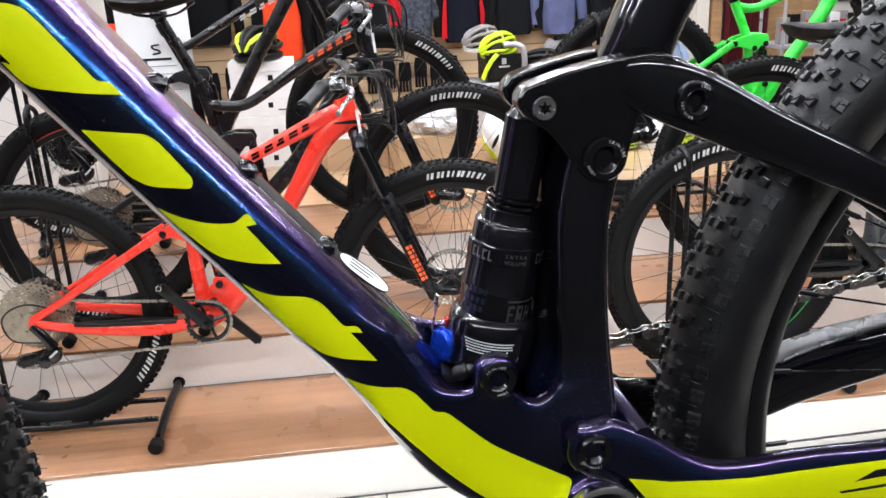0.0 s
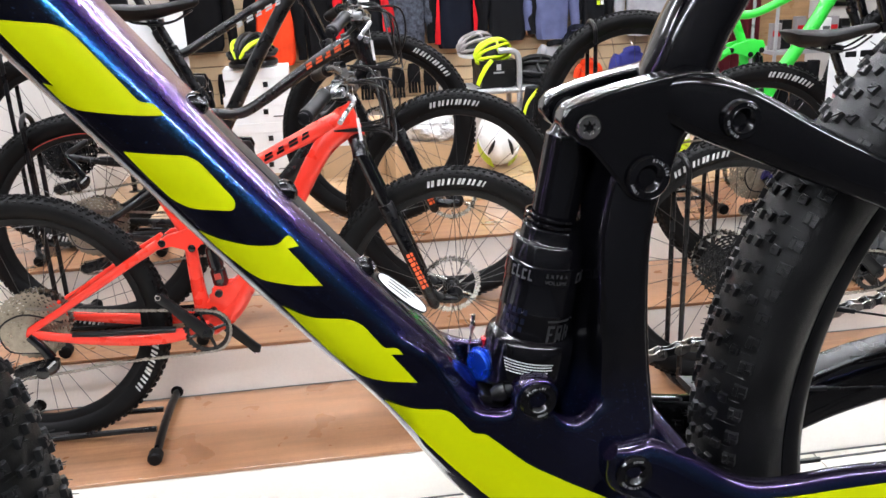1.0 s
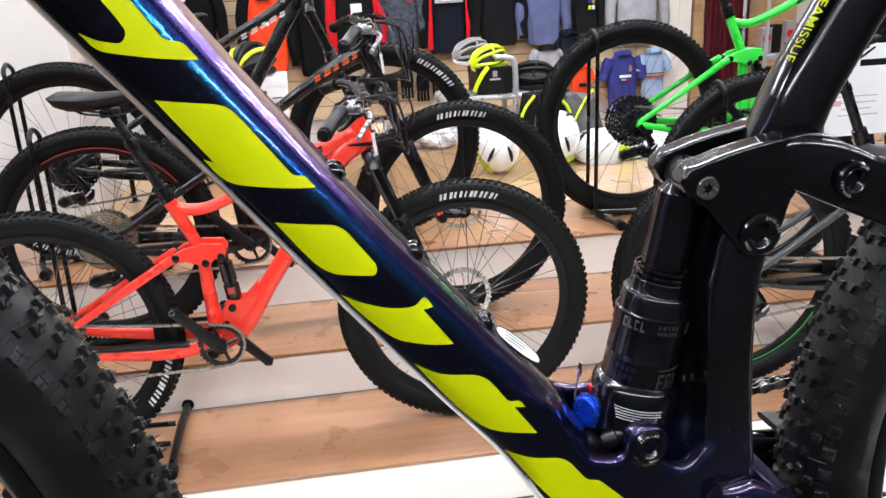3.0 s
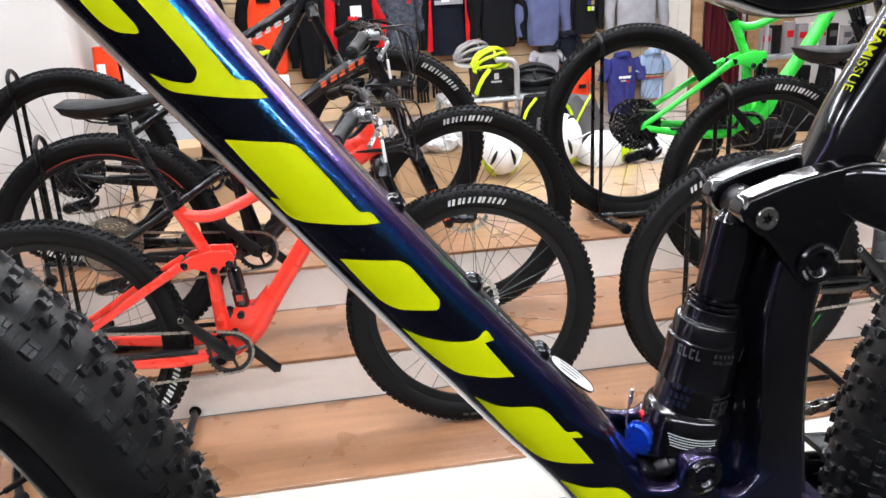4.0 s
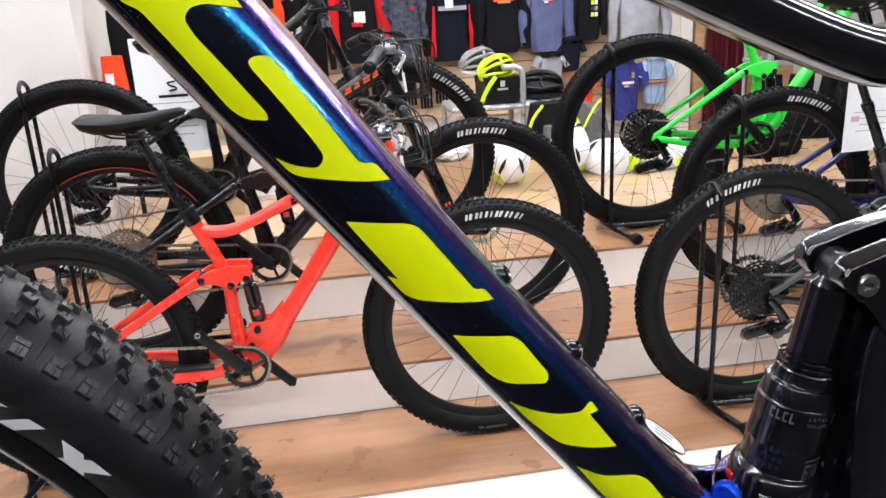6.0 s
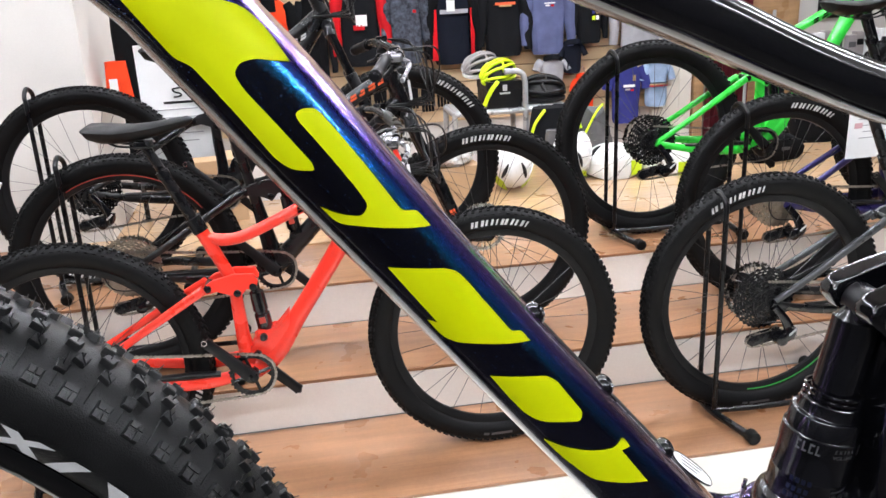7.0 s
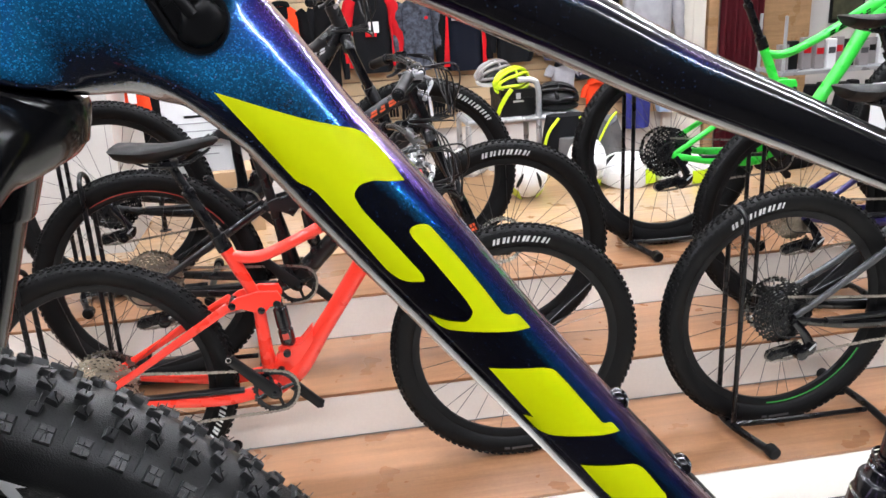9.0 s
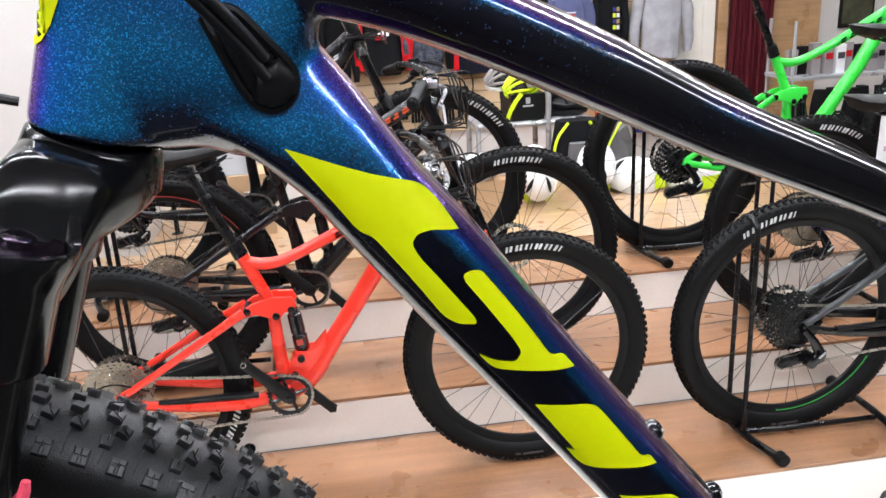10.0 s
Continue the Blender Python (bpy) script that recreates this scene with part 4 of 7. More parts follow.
            part("cable", bm, PLASTIC, bar)
        if rise:
            bm = bmesh.new()
            rod(bm, (bx + 0.045, -0.16, bz + 0.01), (bx + 0.052, -0.165, bz - 0.07), 0.0006, 0.0006, 4)
            box(bm, (bx + 0.056, -0.165, bz - 0.100), (0.008, 0.0008, 0.06), 0, Matrix.Rotation(radians(-6), 4, "Y"))
            part("hang_tag", bm, PAPER, bar, "white paper tag on a thread", smooth=False)
    return root


def wheel_stand(at, yaw=0.0, h=0.738, label="black tubular steel bicycle display stand on the step"):
    """Two upright hoops that hold the rear wheel, on a forked foot; at = under the wheel's hub."""
    root = thing("bike_stand", pose(*at, 0, 0, yaw), label, "bike stand", "bicycle stands on the steps")
    for y in (-0.052, 0.052):
        bm = bmesh.new()
        tube(bm, [(-0.16, y, 0.03), (-0.16, y, h - 0.03)], 0.008, 10, 2)
        part("upright", bm, STAND, root)
    bm = bmesh.new()
    tube(bm, [(-0.16, -0.052, h - 0.035), (-0.163, -0.046, h - 0.008), (-0.165, 0, h + 0.012), (-0.163, 0.046, h - 0.008), (-0.16, 0.052, h - 0.035)], 0.008, 10, 5)
    part("top_bow", bm, STAND, root)
    bm = bmesh.new()
    for s in (-1, 1):
        tube(bm, [(-0.16, 0.052 * s, 0.035), (-0.02, 0.055 * s, 0.03), (0.17, 0.06 * s, 0.032), (0.30, 0.06 * s, 0.03)], 0.009, 8, 4)
    part("side_rail", bm, STAND, root)
    for x in (-0.16, 0.32):
        bm = bmesh.new()
        e = 0.05 if x < 0 else 0.0
        tube(bm, [(x + e, -0.20, 0.018), (x, -0.06, 0.030), (x, 0.06, 0.030), (x + e, 0.20, 0.018)], 0.0125, 10, 4)
        bar = part("foot_bar", bm, STAND, root)
        for s in (-1, 1):
            bm = bmesh.new()
            turned(bm, (x + e, 0.185 * s, 0.021), (0, s, 0), [(0, 0.015), (0.003, 0.0205), (0.034, 0.0205), (0.038, 0.015)], 10)
            part("rubber_foot", bm, RUBBER, bar)
    return root


wheel_meshes()
GX, GY = 1.176, 2.385
T1, T2, T3 = STEP[0][0], STEP[1][0], STEP[2][0]
bicycle((-0.895, 2.44, T1), -1.6, 1.215, RED_PAINT, "bright red full-suspension mountain bike on the lowest brown step", True, BLACK_PAINT, cogs="cassette", mark_front=4, mark_rear=118, fork_ink=ORANGE_INK, low=-0.025, head=0.088, rise=0.004, ws=1.018, bb=0.490)
second = bicycle((-0.795, 2.87, T2), 0, 1.195, BLACK_PAINT, "matt black mountain bike with orange marks on the middle step", True, ORANGE_INK, cogs="cassette", mark_front=2, mark_rear=200, shape="plain", fork_ink=ORANGE_INK, low=-0.065, head=0.12, rise=0.01, top=[(0.930, 0.905, 0.030, 0.024), (0.870, 0.918, 0.026, 0.021), (0.740, 0.850, 0.021, 0.0205), (0.591, 0.757, 0.018, 0.018), (0.520, 0.718, 0.018, 0.018), (0.47, 0.712, 0.018, 0.018), (0.39, 0.722, 0.016, 0.017)], mark=(0.728, 0.850, 0.031, 0.0158))
bicycle((-0.98, 3.33, T3), 0, 1.165, BLACK_PAINT, "black full-suspension mountain bike on the top platform", True, PALE_INK, cogs="cassette_dark", mark_front=40, mark_rear=200, shape="trail", fork_ink=None, low=0.035, head=0.11,
        top=[(0.90, 0.950, 0.034, 0.024), (0.80, 0.888, 0.022, 0.021), (0.734, 0.853, 0.019, 0.019), (0.61, 0.788, 0.017, 0.018), (0.478, 0.716, 0.016, 0.017), (0.43, 0.70, 0.016, 0.017)],
        down=[(0.895, 0.945, 0.034, 0.026), (0.836, 0.855, 0.026, 0.025), (0.704, 0.645, 0.025, 0.025), (0.574, 0.426, 0.028, 0.027), (0.52, 0.36, 0.032, 0.03), (0.468, 0.325, 0.036, 0.034)])
grey = bicycle((GX, GY, T1), 0, 1.20, GREY_PAINT, "dark grey mountain bike with green rim marks on the lowest step", True, None, SILVER_PAINT, cogs="cassette_dark", mark_front=40, mark_rear=-18, fork_ink=None, ws=1.06)
bicycle((1.50, 2.88, T2), 0, 1.20, PURPLE_PAINT, "dark purple mountain bike on the middle step", True, None, cogs="cassette", mark_front=40, mark_rear=18, fork_ink=None, shape="plain", ws=1.035)
bicycle((1.175, 3.29, T3), 0, 1.20, GREEN_PAINT, "bright green full-suspension mountain bike on the top platform", False, BLACK_PAINT, cogs="cassette_dark", mark_front=40, mark_rear=200, fork_ink=None, low=-0.02, ws=1.045)
for x, y, z in ((-0.895, 2.44, T1), (-0.795, 2.87, T2), (-0.98, 3.33, T3), (GX, GY, T1), (1.50, 2.88, T2), (1.175, 3.29, T3)):
    wheel_stand((x, y, z))
rim_stripe(second, "red_stripe", RED_INK, 35, 120, R - 0.0655, 0.0026)
rim_stripe(grey, "green_stripe", mat("green_print", (0.03, 0.30, 0.05), 0.45, 0, 0, 0.1, 60, 500, 0), 265, 330, R - 0.072)

# ---- the bicycle in front, seen from its left side, front wheel towards -x ----
GROUND = 0.75
FG = thing("mountain_bike", pose(0, 0.5614, GROUND, 2.35, 0, 2.35), "purple and blue colour-shift mountain bike with fluorescent yellow lettering shapes", "bicycle")
DROP = V(0, 0, -GROUND)


def fpart(name, bm, material, parent=None, label="", smooth=True):
    bmesh.ops.translate(bm, vec=DROP, verts=bm.verts)
    return part(name, bm, material, parent or FG, label, smooth)


AX, AZ = 0.630, -0.777                       # down the down tube
NX, NZ = 0.777, 0.630                        # out of its upper side


def dt(s, off=0.0):
    """A point of the down tube's axis plane: s from its upper end, off to its upper side."""
    return (-0.242 + AX * s + NX * off, 1.589 + AZ * s + NZ * off)


bm = bmesh.new()
beam(bm, [(-0.290, 1.668, 0.026, 0.024), (-0.2625, 1.631, 0.0270, 0.0345), (*dt(0.0, 0.0077), 0.0267, 0.0390), (*dt(0.06, 0.0064), 0.0275, 0.0410), (*dt(0.16, 0.0025), 0.0258, 0.0410), (*dt(0.28, -0.0006), 0.0262, 0.0395),
          (*dt(0.38, -0.0015), 0.0272, 0.038), (*dt(0.45, -0.0013), 0.0277, 0.037), (0.085, 1.170, 0.0285, 0.037), (0.125, 1.137, 0.029, 0.038), (0.185, 1.113, 0.030, 0.040)], 36, 6, 2.9)
beam(bm, [(-0.372, 1.692, 0.036, 0.020), (-0.358, 1.690, 0.051, 0.0275), (-0.336, 1.683, 0.0600, 0.0305), (-0.312, 1.6805, 0.0590, 0.0335), (-0.296, 1.6775, 0.0590, 0.0350), (-0.280, 1.673, 0.0600, 0.0350), (-0.266, 1.672, 0.054, 0.029), (-0.256, 1.671, 0.042, 0.018)], 40, 6, 2.3)
beam(bm, [(-0.314, 1.660, 0.030, 0.028), (-0.2810, 1.6375, 0.0245, 0.0325), (-0.250, 1.6065, 0.022, 0.0365)], 32, 6, 3)
rod(bm, (-0.3622, 0, 1.6323), (-0.326, 0, 1.755), 0.0308, 0.0285, 40)
beam(bm, [(-0.322, 1.728, 0.034, 0.028), (-0.262, 1.708, 0.026, 0.031), (-0.20, 1.683, 0.0205, 0.031), (-0.12, 1.646, 0.0195, 0.029), (-0.05, 1.611, 0.0178, 0.027), (0.02, 1.580, 0.0165, 0.026),
          (0.08, 1.553, 0.0158, 0.025), (0.137, 1.531, 0.0165, 0.024), (0.165, 1.528, 0.018, 0.023), (0.205, 1.535, 0.021, 0.021), (0.245, 1.545, 0.022, 0.020)], 32, 6, 2.8)
beam(bm, [(0.182, 1.325, 0.014, 0.0100), (0.188, 1.355, 0.018, 0.0110), (0.197, 1.392, 0.0195, 0.0125), (0.2118, 1.4240, 0.0215, 0.020), (0.2202, 1.4455, 0.0212, 0.020), (0.2360, 1.4745, 0.0208, 0.0195), (0.2503, 1.500, 0.0206, 0.0195), (0.284, 1.560, 0.0206, 0.0195), (0.329, 1.640, 0.0204, 0.019)], 28, 6, 2.5)
beam(bm, [(0.180, 1.130, 0.030, 0.0370), (0.1765, 1.205, 0.0215, 0.0365), (0.1735, 1.255, 0.0190, 0.0345), (0.1725, 1.313, 0.0187, 0.0315), (0.1755, 1.340, 0.0187, 0.0295), (0.1815, 1.365, 0.0190, 0.0280), (0.189, 1.388, 0.0175, 0.0230)], 36, 6, 5)
beam(bm, [(0.162, 1.190, 0.020, 0.0200), (0.1605, 1.236, 0.0150, 0.0165), (0.1615, 1.270, 0.0140, 0.0150), (0.1640, 1.310, 0.0135, 0.0140), (0.167, 1.345, 0.0150, 0.0125), (0.174, 1.378, 0.016, 0.0110)], 24, 5, 2.6)
# shock cradle: two cheeks, a floor and the bosses
for s in (-1, 1):
    plate(bm, smooth_outline([(0.020, 1.285), (0.0465, 1.2675), (0.0590, 1.2440), (0.0675, 1.2285), (0.0790, 1.2200), (0.0950, 1.2180), (0.1100, 1.2190), (0.1250, 1.2145), (0.1325, 1.2068), (0.1410, 1.2030), (0.1495, 1.2058), (0.1590, 1.2140), (0.19, 1.205), (0.19, 1.14), (0.10, 1.15), (0.04, 1.20)], 3), 0.024 * s, 0.037 * s)
    if s > 0:
        plate(bm, smooth_outline([(0.02, 1.285), (0.040, 1.266), (0.0535, 1.2550), (0.0690, 1.2445), (0.0850, 1.2380), (0.10, 1.2380), (0.118, 1.240), (0.13, 1.20), (0.06, 1.19), (0.01, 1.25)], 3), 0.026, 0.037)
    turned(bm, (0.1138, 0.0, 1.2275), (0, s, 0), [(0.022, 0.0152), (0.0405, 0.0148)], 28)
    turned(bm, (0.178, 0.0, 1.168), (0, s, 0), [(0.0, 0.022), (0.030, 0.022)], 28)
turned(bm, (0.185, -0.044, 1.112), (0, 1, 0), [(0, 0.029), (0.088, 0.029)], 32)
bmesh.ops.translate(bm, vec=DROP, verts=bm.verts)
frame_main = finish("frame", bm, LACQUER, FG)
rm = frame_main.modifiers.new("union", "REMESH")
rm.mode, rm.voxel_size, rm.use_smooth_shade = "VOXEL", 0.0022, True
sm = frame_main.modifiers.new("soft", "SMOOTH")
sm.factor, sm.iterations = 0.5, 20
bpy.context.view_layer.update()
baked(frame_main)
for f in frame_main.data.polygons:
    f.use_smooth = True
if not frame_main.data.materials:
    frame_main.data.materials.append(LACQUER)
frame_main["label"] = "carbon frame in blue and purple flake lacquer"
TREE = BVHTree.FromPolygons([v.co for v in frame_main.data.vertices], [tuple(p.vertices) for p in frame_main.data.polygons])


def on_frame(x, z, lift, tree=None):
    hit, nrm, _, _ = (tree or TREE).ray_cast(V(x, -0.3, z - GROUND), V(0, 1, 0))
    if hit is None:
        hit, nrm, _, _ = (tree or TREE).find_nearest(V(x, -0.03, z - GROUND))
    return hit + nrm * lift


def decal(name, outline, material, parent, label="", lift=0.0007, pillow=0.0, grid=0.0035, tree=None, k=0):
    """A thin film laid on the near side of the frame."""
    bm = bmesh.new()
    pts = smooth_outline(outline, k) if k else outline
    bm.faces.new([bm.verts.new((x, 0, z)) for x, z in pts])
    for ax in (0, 2):
        lo = min(v.co[ax] for v in bm.verts)
        hi = max(v.co[ax] for v in bm.verts)
        n = int((hi - lo) / grid)
        for i in range(1, n + 1):
            c, d = V(0, 0, 0), V(0, 0, 0)
            c[ax], d[ax] = lo + i * grid, 1
            bmesh.ops.bisect_plane(bm, geom=bm.verts[:] + bm.edges[:] + bm.faces[:], plane_co=c, plane_no=d)
    bmesh.ops.triangulate(bm, faces=bm.faces[:])
    rim = {v for e in bm.edges if len(e.link_faces) == 1 for v in e.verts}
    for v in bm.verts:
        v.co = on_frame(v.co.x, v.co.z, lift if v in rim else lift + pillow, tree)
    bmesh.ops.recalc_face_normals(bm, faces=bm.faces)
    if sum(f.normal.y * f.calc_area() for f in bm.faces) > 0:
        bmesh.ops.reverse_faces(bm, faces=bm.faces)
    me = bpy.data.meshes.new(name)
    for f in bm.faces:
        f.smooth = True
    bm.to_mesh(me), bm.free(), me.materials.append(material)
    ob = share(name, me, parent)
    if label:
        ob["label"] = label
    return ob


def rounded(pts):
    """Round the corners of an outline: wide bends widely, square corners a little, tips not at all."""
    out = []
    n = len(pts)
    for i in range(n):
        p, c, q = (Vector(pts[i - 1]), Vector(pts[i]), Vector(pts[(i + 1) % n]))
        a, b = p - c, q - c
        turn = math.pi - a.angle(b)
        if turn > radians(112):
            out.append(tuple(c))
            continue
        r = min((0.010 if turn < radians(55) else 0.0055), 0.46 * a.length, 0.46 * b.length)
        s0, s1 = c + a.normalized() * r, c + b.normalized() * r
        for k in range(6):
            t = k / 5
            out.append(tuple(s0 * (1 - t) ** 2 + c * 2 * t * (1 - t) + s1 * t * t))
    return out


SHAPES = (
    [(-.2771, 1.6246), (-.2471, 1.6131), (-.2159, 1.6023), (-.2064, 1.5916), (-.1974, 1.5768), (-.2124, 1.5802), (-.2190, 1.5790), (-.2219, 1.5745), (-.2185, 1.5673), (-.2064, 1.5515), (-.1918, 1.5315), (-.1909, 1.5278), (-.2010, 1.5289), (-.2075, 1.5340), (-.2235, 1.5575), (-.2395, 1.5791), (-.2461, 1.5823), (-.2623, 1.6050)],
    [(-.1976, 1.5551), (-.1940, 1.5568), (-.1881, 1.5562), (-.1769, 1.5414), (-.1635, 1.5219), (-.1514, 1.5033), (-.1441, 1.5023), (-.1370, 1.4927), (-.1612, 1.4965), (-.1828, 1.5006), (-.1895, 1.5096), (-.1812, 1.5053), (-.1707, 1.5034), (-.1675, 1.5086), (-.1722, 1.5170), (-.1855, 1.5366), (-.1962, 1.5514)],
    [(-.1599, 1.4754), (-.1315, 1.4713), (-.1254, 1.4687), (-.1191, 1.4609), (-.0968, 1.4303), (-.0912, 1.4294), (-.0860, 1.4223), (-.1090, 1.4257), (-.1315, 1.4297), (-.1409, 1.4432), (-.1359, 1.4416), (-.1500, 1.4612)],
    [(-.1087, 1.4059), (-.0777, 1.4013), (-.0719, 1.3971), (-.0559, 1.3744), (-.0570, 1.3689), (-.0796, 1.3723), (-.0881, 1.3777), (-.0982, 1.3907)],
    [(-.0773, 1.3590), (-.0663, 1.3531), (-.0505, 1.3479), (-.0359, 1.3467), (-.0300, 1.3520), (-.0251, 1.3439), (-.0311, 1.3439), (-.0136, 1.3193), (-.0287, 1.3214), (-.0468, 1.3265), (-.0547, 1.3330), (-.0668, 1.3454)],
    [(-.0370, 1.3085), (-.0228, 1.3002), (.0041, 1.2965), (.0195, 1.2745), (.0267, 1.2746), (.0303, 1.2692), (.0230, 1.2703), (.0380, 1.2490), (.0185, 1.2523), (.0041, 1.2568), (-.0098, 1.2712), (-.0232, 1.2891)],
    [(.0182, 1.2367), (.0380, 1.2298), (.0565, 1.2277), (.0722, 1.2072), (.0800, 1.2062), (.1089, 1.1775), (.1397, 1.1572), (.1666, 1.1406), (.1600, 1.1250), (.1480, 1.1130), (.1083, 1.1310), (.0819, 1.1560), (.0590, 1.1830), (.0385, 1.2090)],
)
for outline in SHAPES:
    decal("yellow_shape", rounded(outline), YELLOW, frame_main, "fluorescent yellow lacquered shape")

# cable port with its two cables
port = decal("cable_port", [(-.3060, 1.6850), (-.3000, 1.6890), (-.2903, 1.6866), (-.2800, 1.6740), (-.2696, 1.6599), (-.2694, 1.6488), (-.2745, 1.6428), (-.2815, 1.6420), (-.2900, 1.6480), (-.2975, 1.6642)], BLACK_PAINT, frame_main, "black rubber cable port", 0.0006, 0.0006, 0.004)
ring = smooth_outline([(-.3050, 1.6845), (-.3000, 1.6880), (-.2906, 1.6860), (-.2800, 1.6735), (-.2702, 1.6597), (-.2700, 1.6492), (-.2748, 1.6436), (-.2815, 1.6428), (-.2893, 1.6484), (-.2968, 1.6642)], 3)
bm = bmesh.new()
tube(bm, [on_frame(x, z, 0.0016) for x, z in ring] + [on_frame(*ring[0], 0.0016)], 0.0022, 8, 1)
part("port_rim", bm, PLASTIC, port)
decal("port_block", [(-.2850, 1.6620), (-.2760, 1.6660), (-.2702, 1.6580), (-.2702, 1.6495), (-.2748, 1.6440), (-.2815, 1.6432), (-.2885, 1.6490)], PLASTIC, port, "", 0.0030, 0.0050, 0.003)
for dy, dz in ((-0.046, 0.0), (-0.049, 0.008)):
    bm = bmesh.new()
    tube(bm, [(-0.281, -0.042, 1.658 + dz), (-0.294, dy, 1.677 + dz), (-0.314, dy - 0.006, 1.700 + dz), (-0.352, dy - 0.012, 1.730 + dz), (-0.40, dy, 1.775 + dz)], 0.0026, 10)
    fpart("cable", bm, PLASTIC, port)
bm = bmesh.new()
tube(bm, [(-0.388, -0.02, 1.652), (-0.402, -0.022, 1.656), (-0.46, -0.03, 1.671)], 0.0022, 8)
fpart("front_hose", bm, PLASTIC, frame_main)
decal("yellow_shape", [(-.3780, 1.6745), (-.3735, 1.6770), (-.3680, 1.6835), (-.3625, 1.6935), (-.3570, 1.7250), (-.365, 1.73), (-.385, 1.72), (-.386, 1.69)], YELLOW, frame_main, "fluorescent yellow badge on the head tube")

# guard strip and screws on top of the down tube
bm = bmesh.new()
rs = []
for i in range(25):
    s = 0.20 + 0.215 * i / 24
    c = V(dt(s, 0.0245)[0], 0, dt(s, 0.0245)[1])
    rs.append(oval(c, V(NX, 0, NZ), V(0, 1, 0), 0.0016, 0.011, 12, 4))
rings(bm, rs)
guard = fpart("cable_cover", bm, PLASTIC, frame_main, "black rubber cable cover strip")
for s in (0.2365, 0.3060, 0.3740):
    bm = bmesh.new()
    x, z = dt(s, 0.0250)
    turned(bm, (x, -0.004, z), (NX, -0.35, NZ), [(0, 0.0072), (0.0024, 0.0072), (0.0042, 0.0062), (0.0056, 0.004), (0.0046, 0.0028)], 20)
    fpart("screw", bm, ANOD, guard, "black domed screw")
bm = bmesh.new()
for i in range(26):
    s = 0.318 + i * 0.0021
    if i % 6 == 5:
        continue
    x, z = dt(s, 0.0245)
    box(bm, (x, -0.0100, z + 0.0004), (0.0010, 0.0028, 0.0010), 0, Matrix.Rotation(radians(52), 4, "Y"))
tiny = fpart("small_print", bm, WHITE_INK, guard, smooth=False)
tiny["kind"] = "stuff"
# a small oval card that lies on the tube
bm = bmesh.new()
e1, e2 = V(0.030, 0.0, -0.0285).normalized(), V(0.27, 0.85, 0.22).normalized()
c = V(0.0355, -0.002, 1.2935)
rings(bm, [oval(c + e1.cross(e2) * t, e1, e2, 0.0200, 0.0065, 28, 2.4) for t in (0.0, 0.0007)])
tag = fpart("oval_card", bm, PAPER, frame_main, "small white oval card")
bm = bmesh.new()
hoopc = [oval(c + e1.cross(e2) * t, e1, e2, 0.0200 + w, 0.0065 + w, 28, 2.4) for t, w in ((-0.0003, 0.0005), (0.0010, 0.0005), (0.0010, -0.0002), (-0.0003, -0.0002))]
rings(bm, hoopc, closed=True)
fpart("card_edge", bm, PLASTIC, tag)
bm = bmesh.new()
up = e1.cross(e2) * (1 if e1.cross(e2).z > 0 else -1)
for k in range(3):
    o = c + up * 0.0011 + e2 * (0.003 - 0.003 * k)
    bm.faces.new([bm.verts.new(o + e1 * a + e2 * b) for a, b in ((-0.012, 0), (0.010 - 0.003 * k, 0), (0.010 - 0.003 * k, 0.0010), (-0.012, 0.0010))])
fpart("printed_line", bm, GREY_INK, tag, smooth=False)["kind"] = "stuff"

# rocker link
ROCK = [(.1290, 1.4010), (.1325, 1.4090), (.1400, 1.4120), (.1640, 1.4190), (.1940, 1.4245), (.2105, 1.4258), (.2250, 1.4230), (.2420, 1.4140), (.2520, 1.4015), (.2470, 1.3880), (.2330, 1.3830), (.2180, 1.3895), (.2065, 1.3935), (.2000, 1.3735), (.1965, 1.3575), (.1880, 1.3495), (.1750, 1.3500), (.1655, 1.3615), (.1450, 1.3860), (.1340, 1.3925)]
rocker = None


def soften(ob, voxel, rounds):
    """Fuse the pieces of a part and round their edges."""
    m = ob.modifiers.new("union", "REMESH")
    m.mode, m.voxel_size, m.use_smooth_shade = "VOXEL", voxel, True
    m = ob.modifiers.new("soft", "SMOOTH")
    m.factor, m.iterations = 0.5, rounds
    own = ob.data.materials[0]
    bpy.context.view_layer.update()
    baked(ob)
    for f in ob.data.polygons:
        f.use_smooth = True
    if not ob.data.materials:
        ob.data.materials.append(own)


for y0, y1 in ((-0.0310, -0.0125), (0.0065, 0.0220)):
    bm = bmesh.new()
    plate(bm, smooth_outline(ROCK, 4), y0, y1, 0.0040)
    ob = fpart("rocker_link", bm, GLOSS, None, "gloss black rocker link plate")
    soften(ob, 0.0012, 6)
    rocker = rocker or ob
bm = bmesh.new()
beam(bm, [(0.194, 1.4175, 0.0045, 0.024), (0.211, 1.4200, 0.005, 0.024), (0.226, 1.4170, 0.0045, 0.024)], 16, 3, 4)
fpart("link_bridge", bm, GLOSS, rocker)


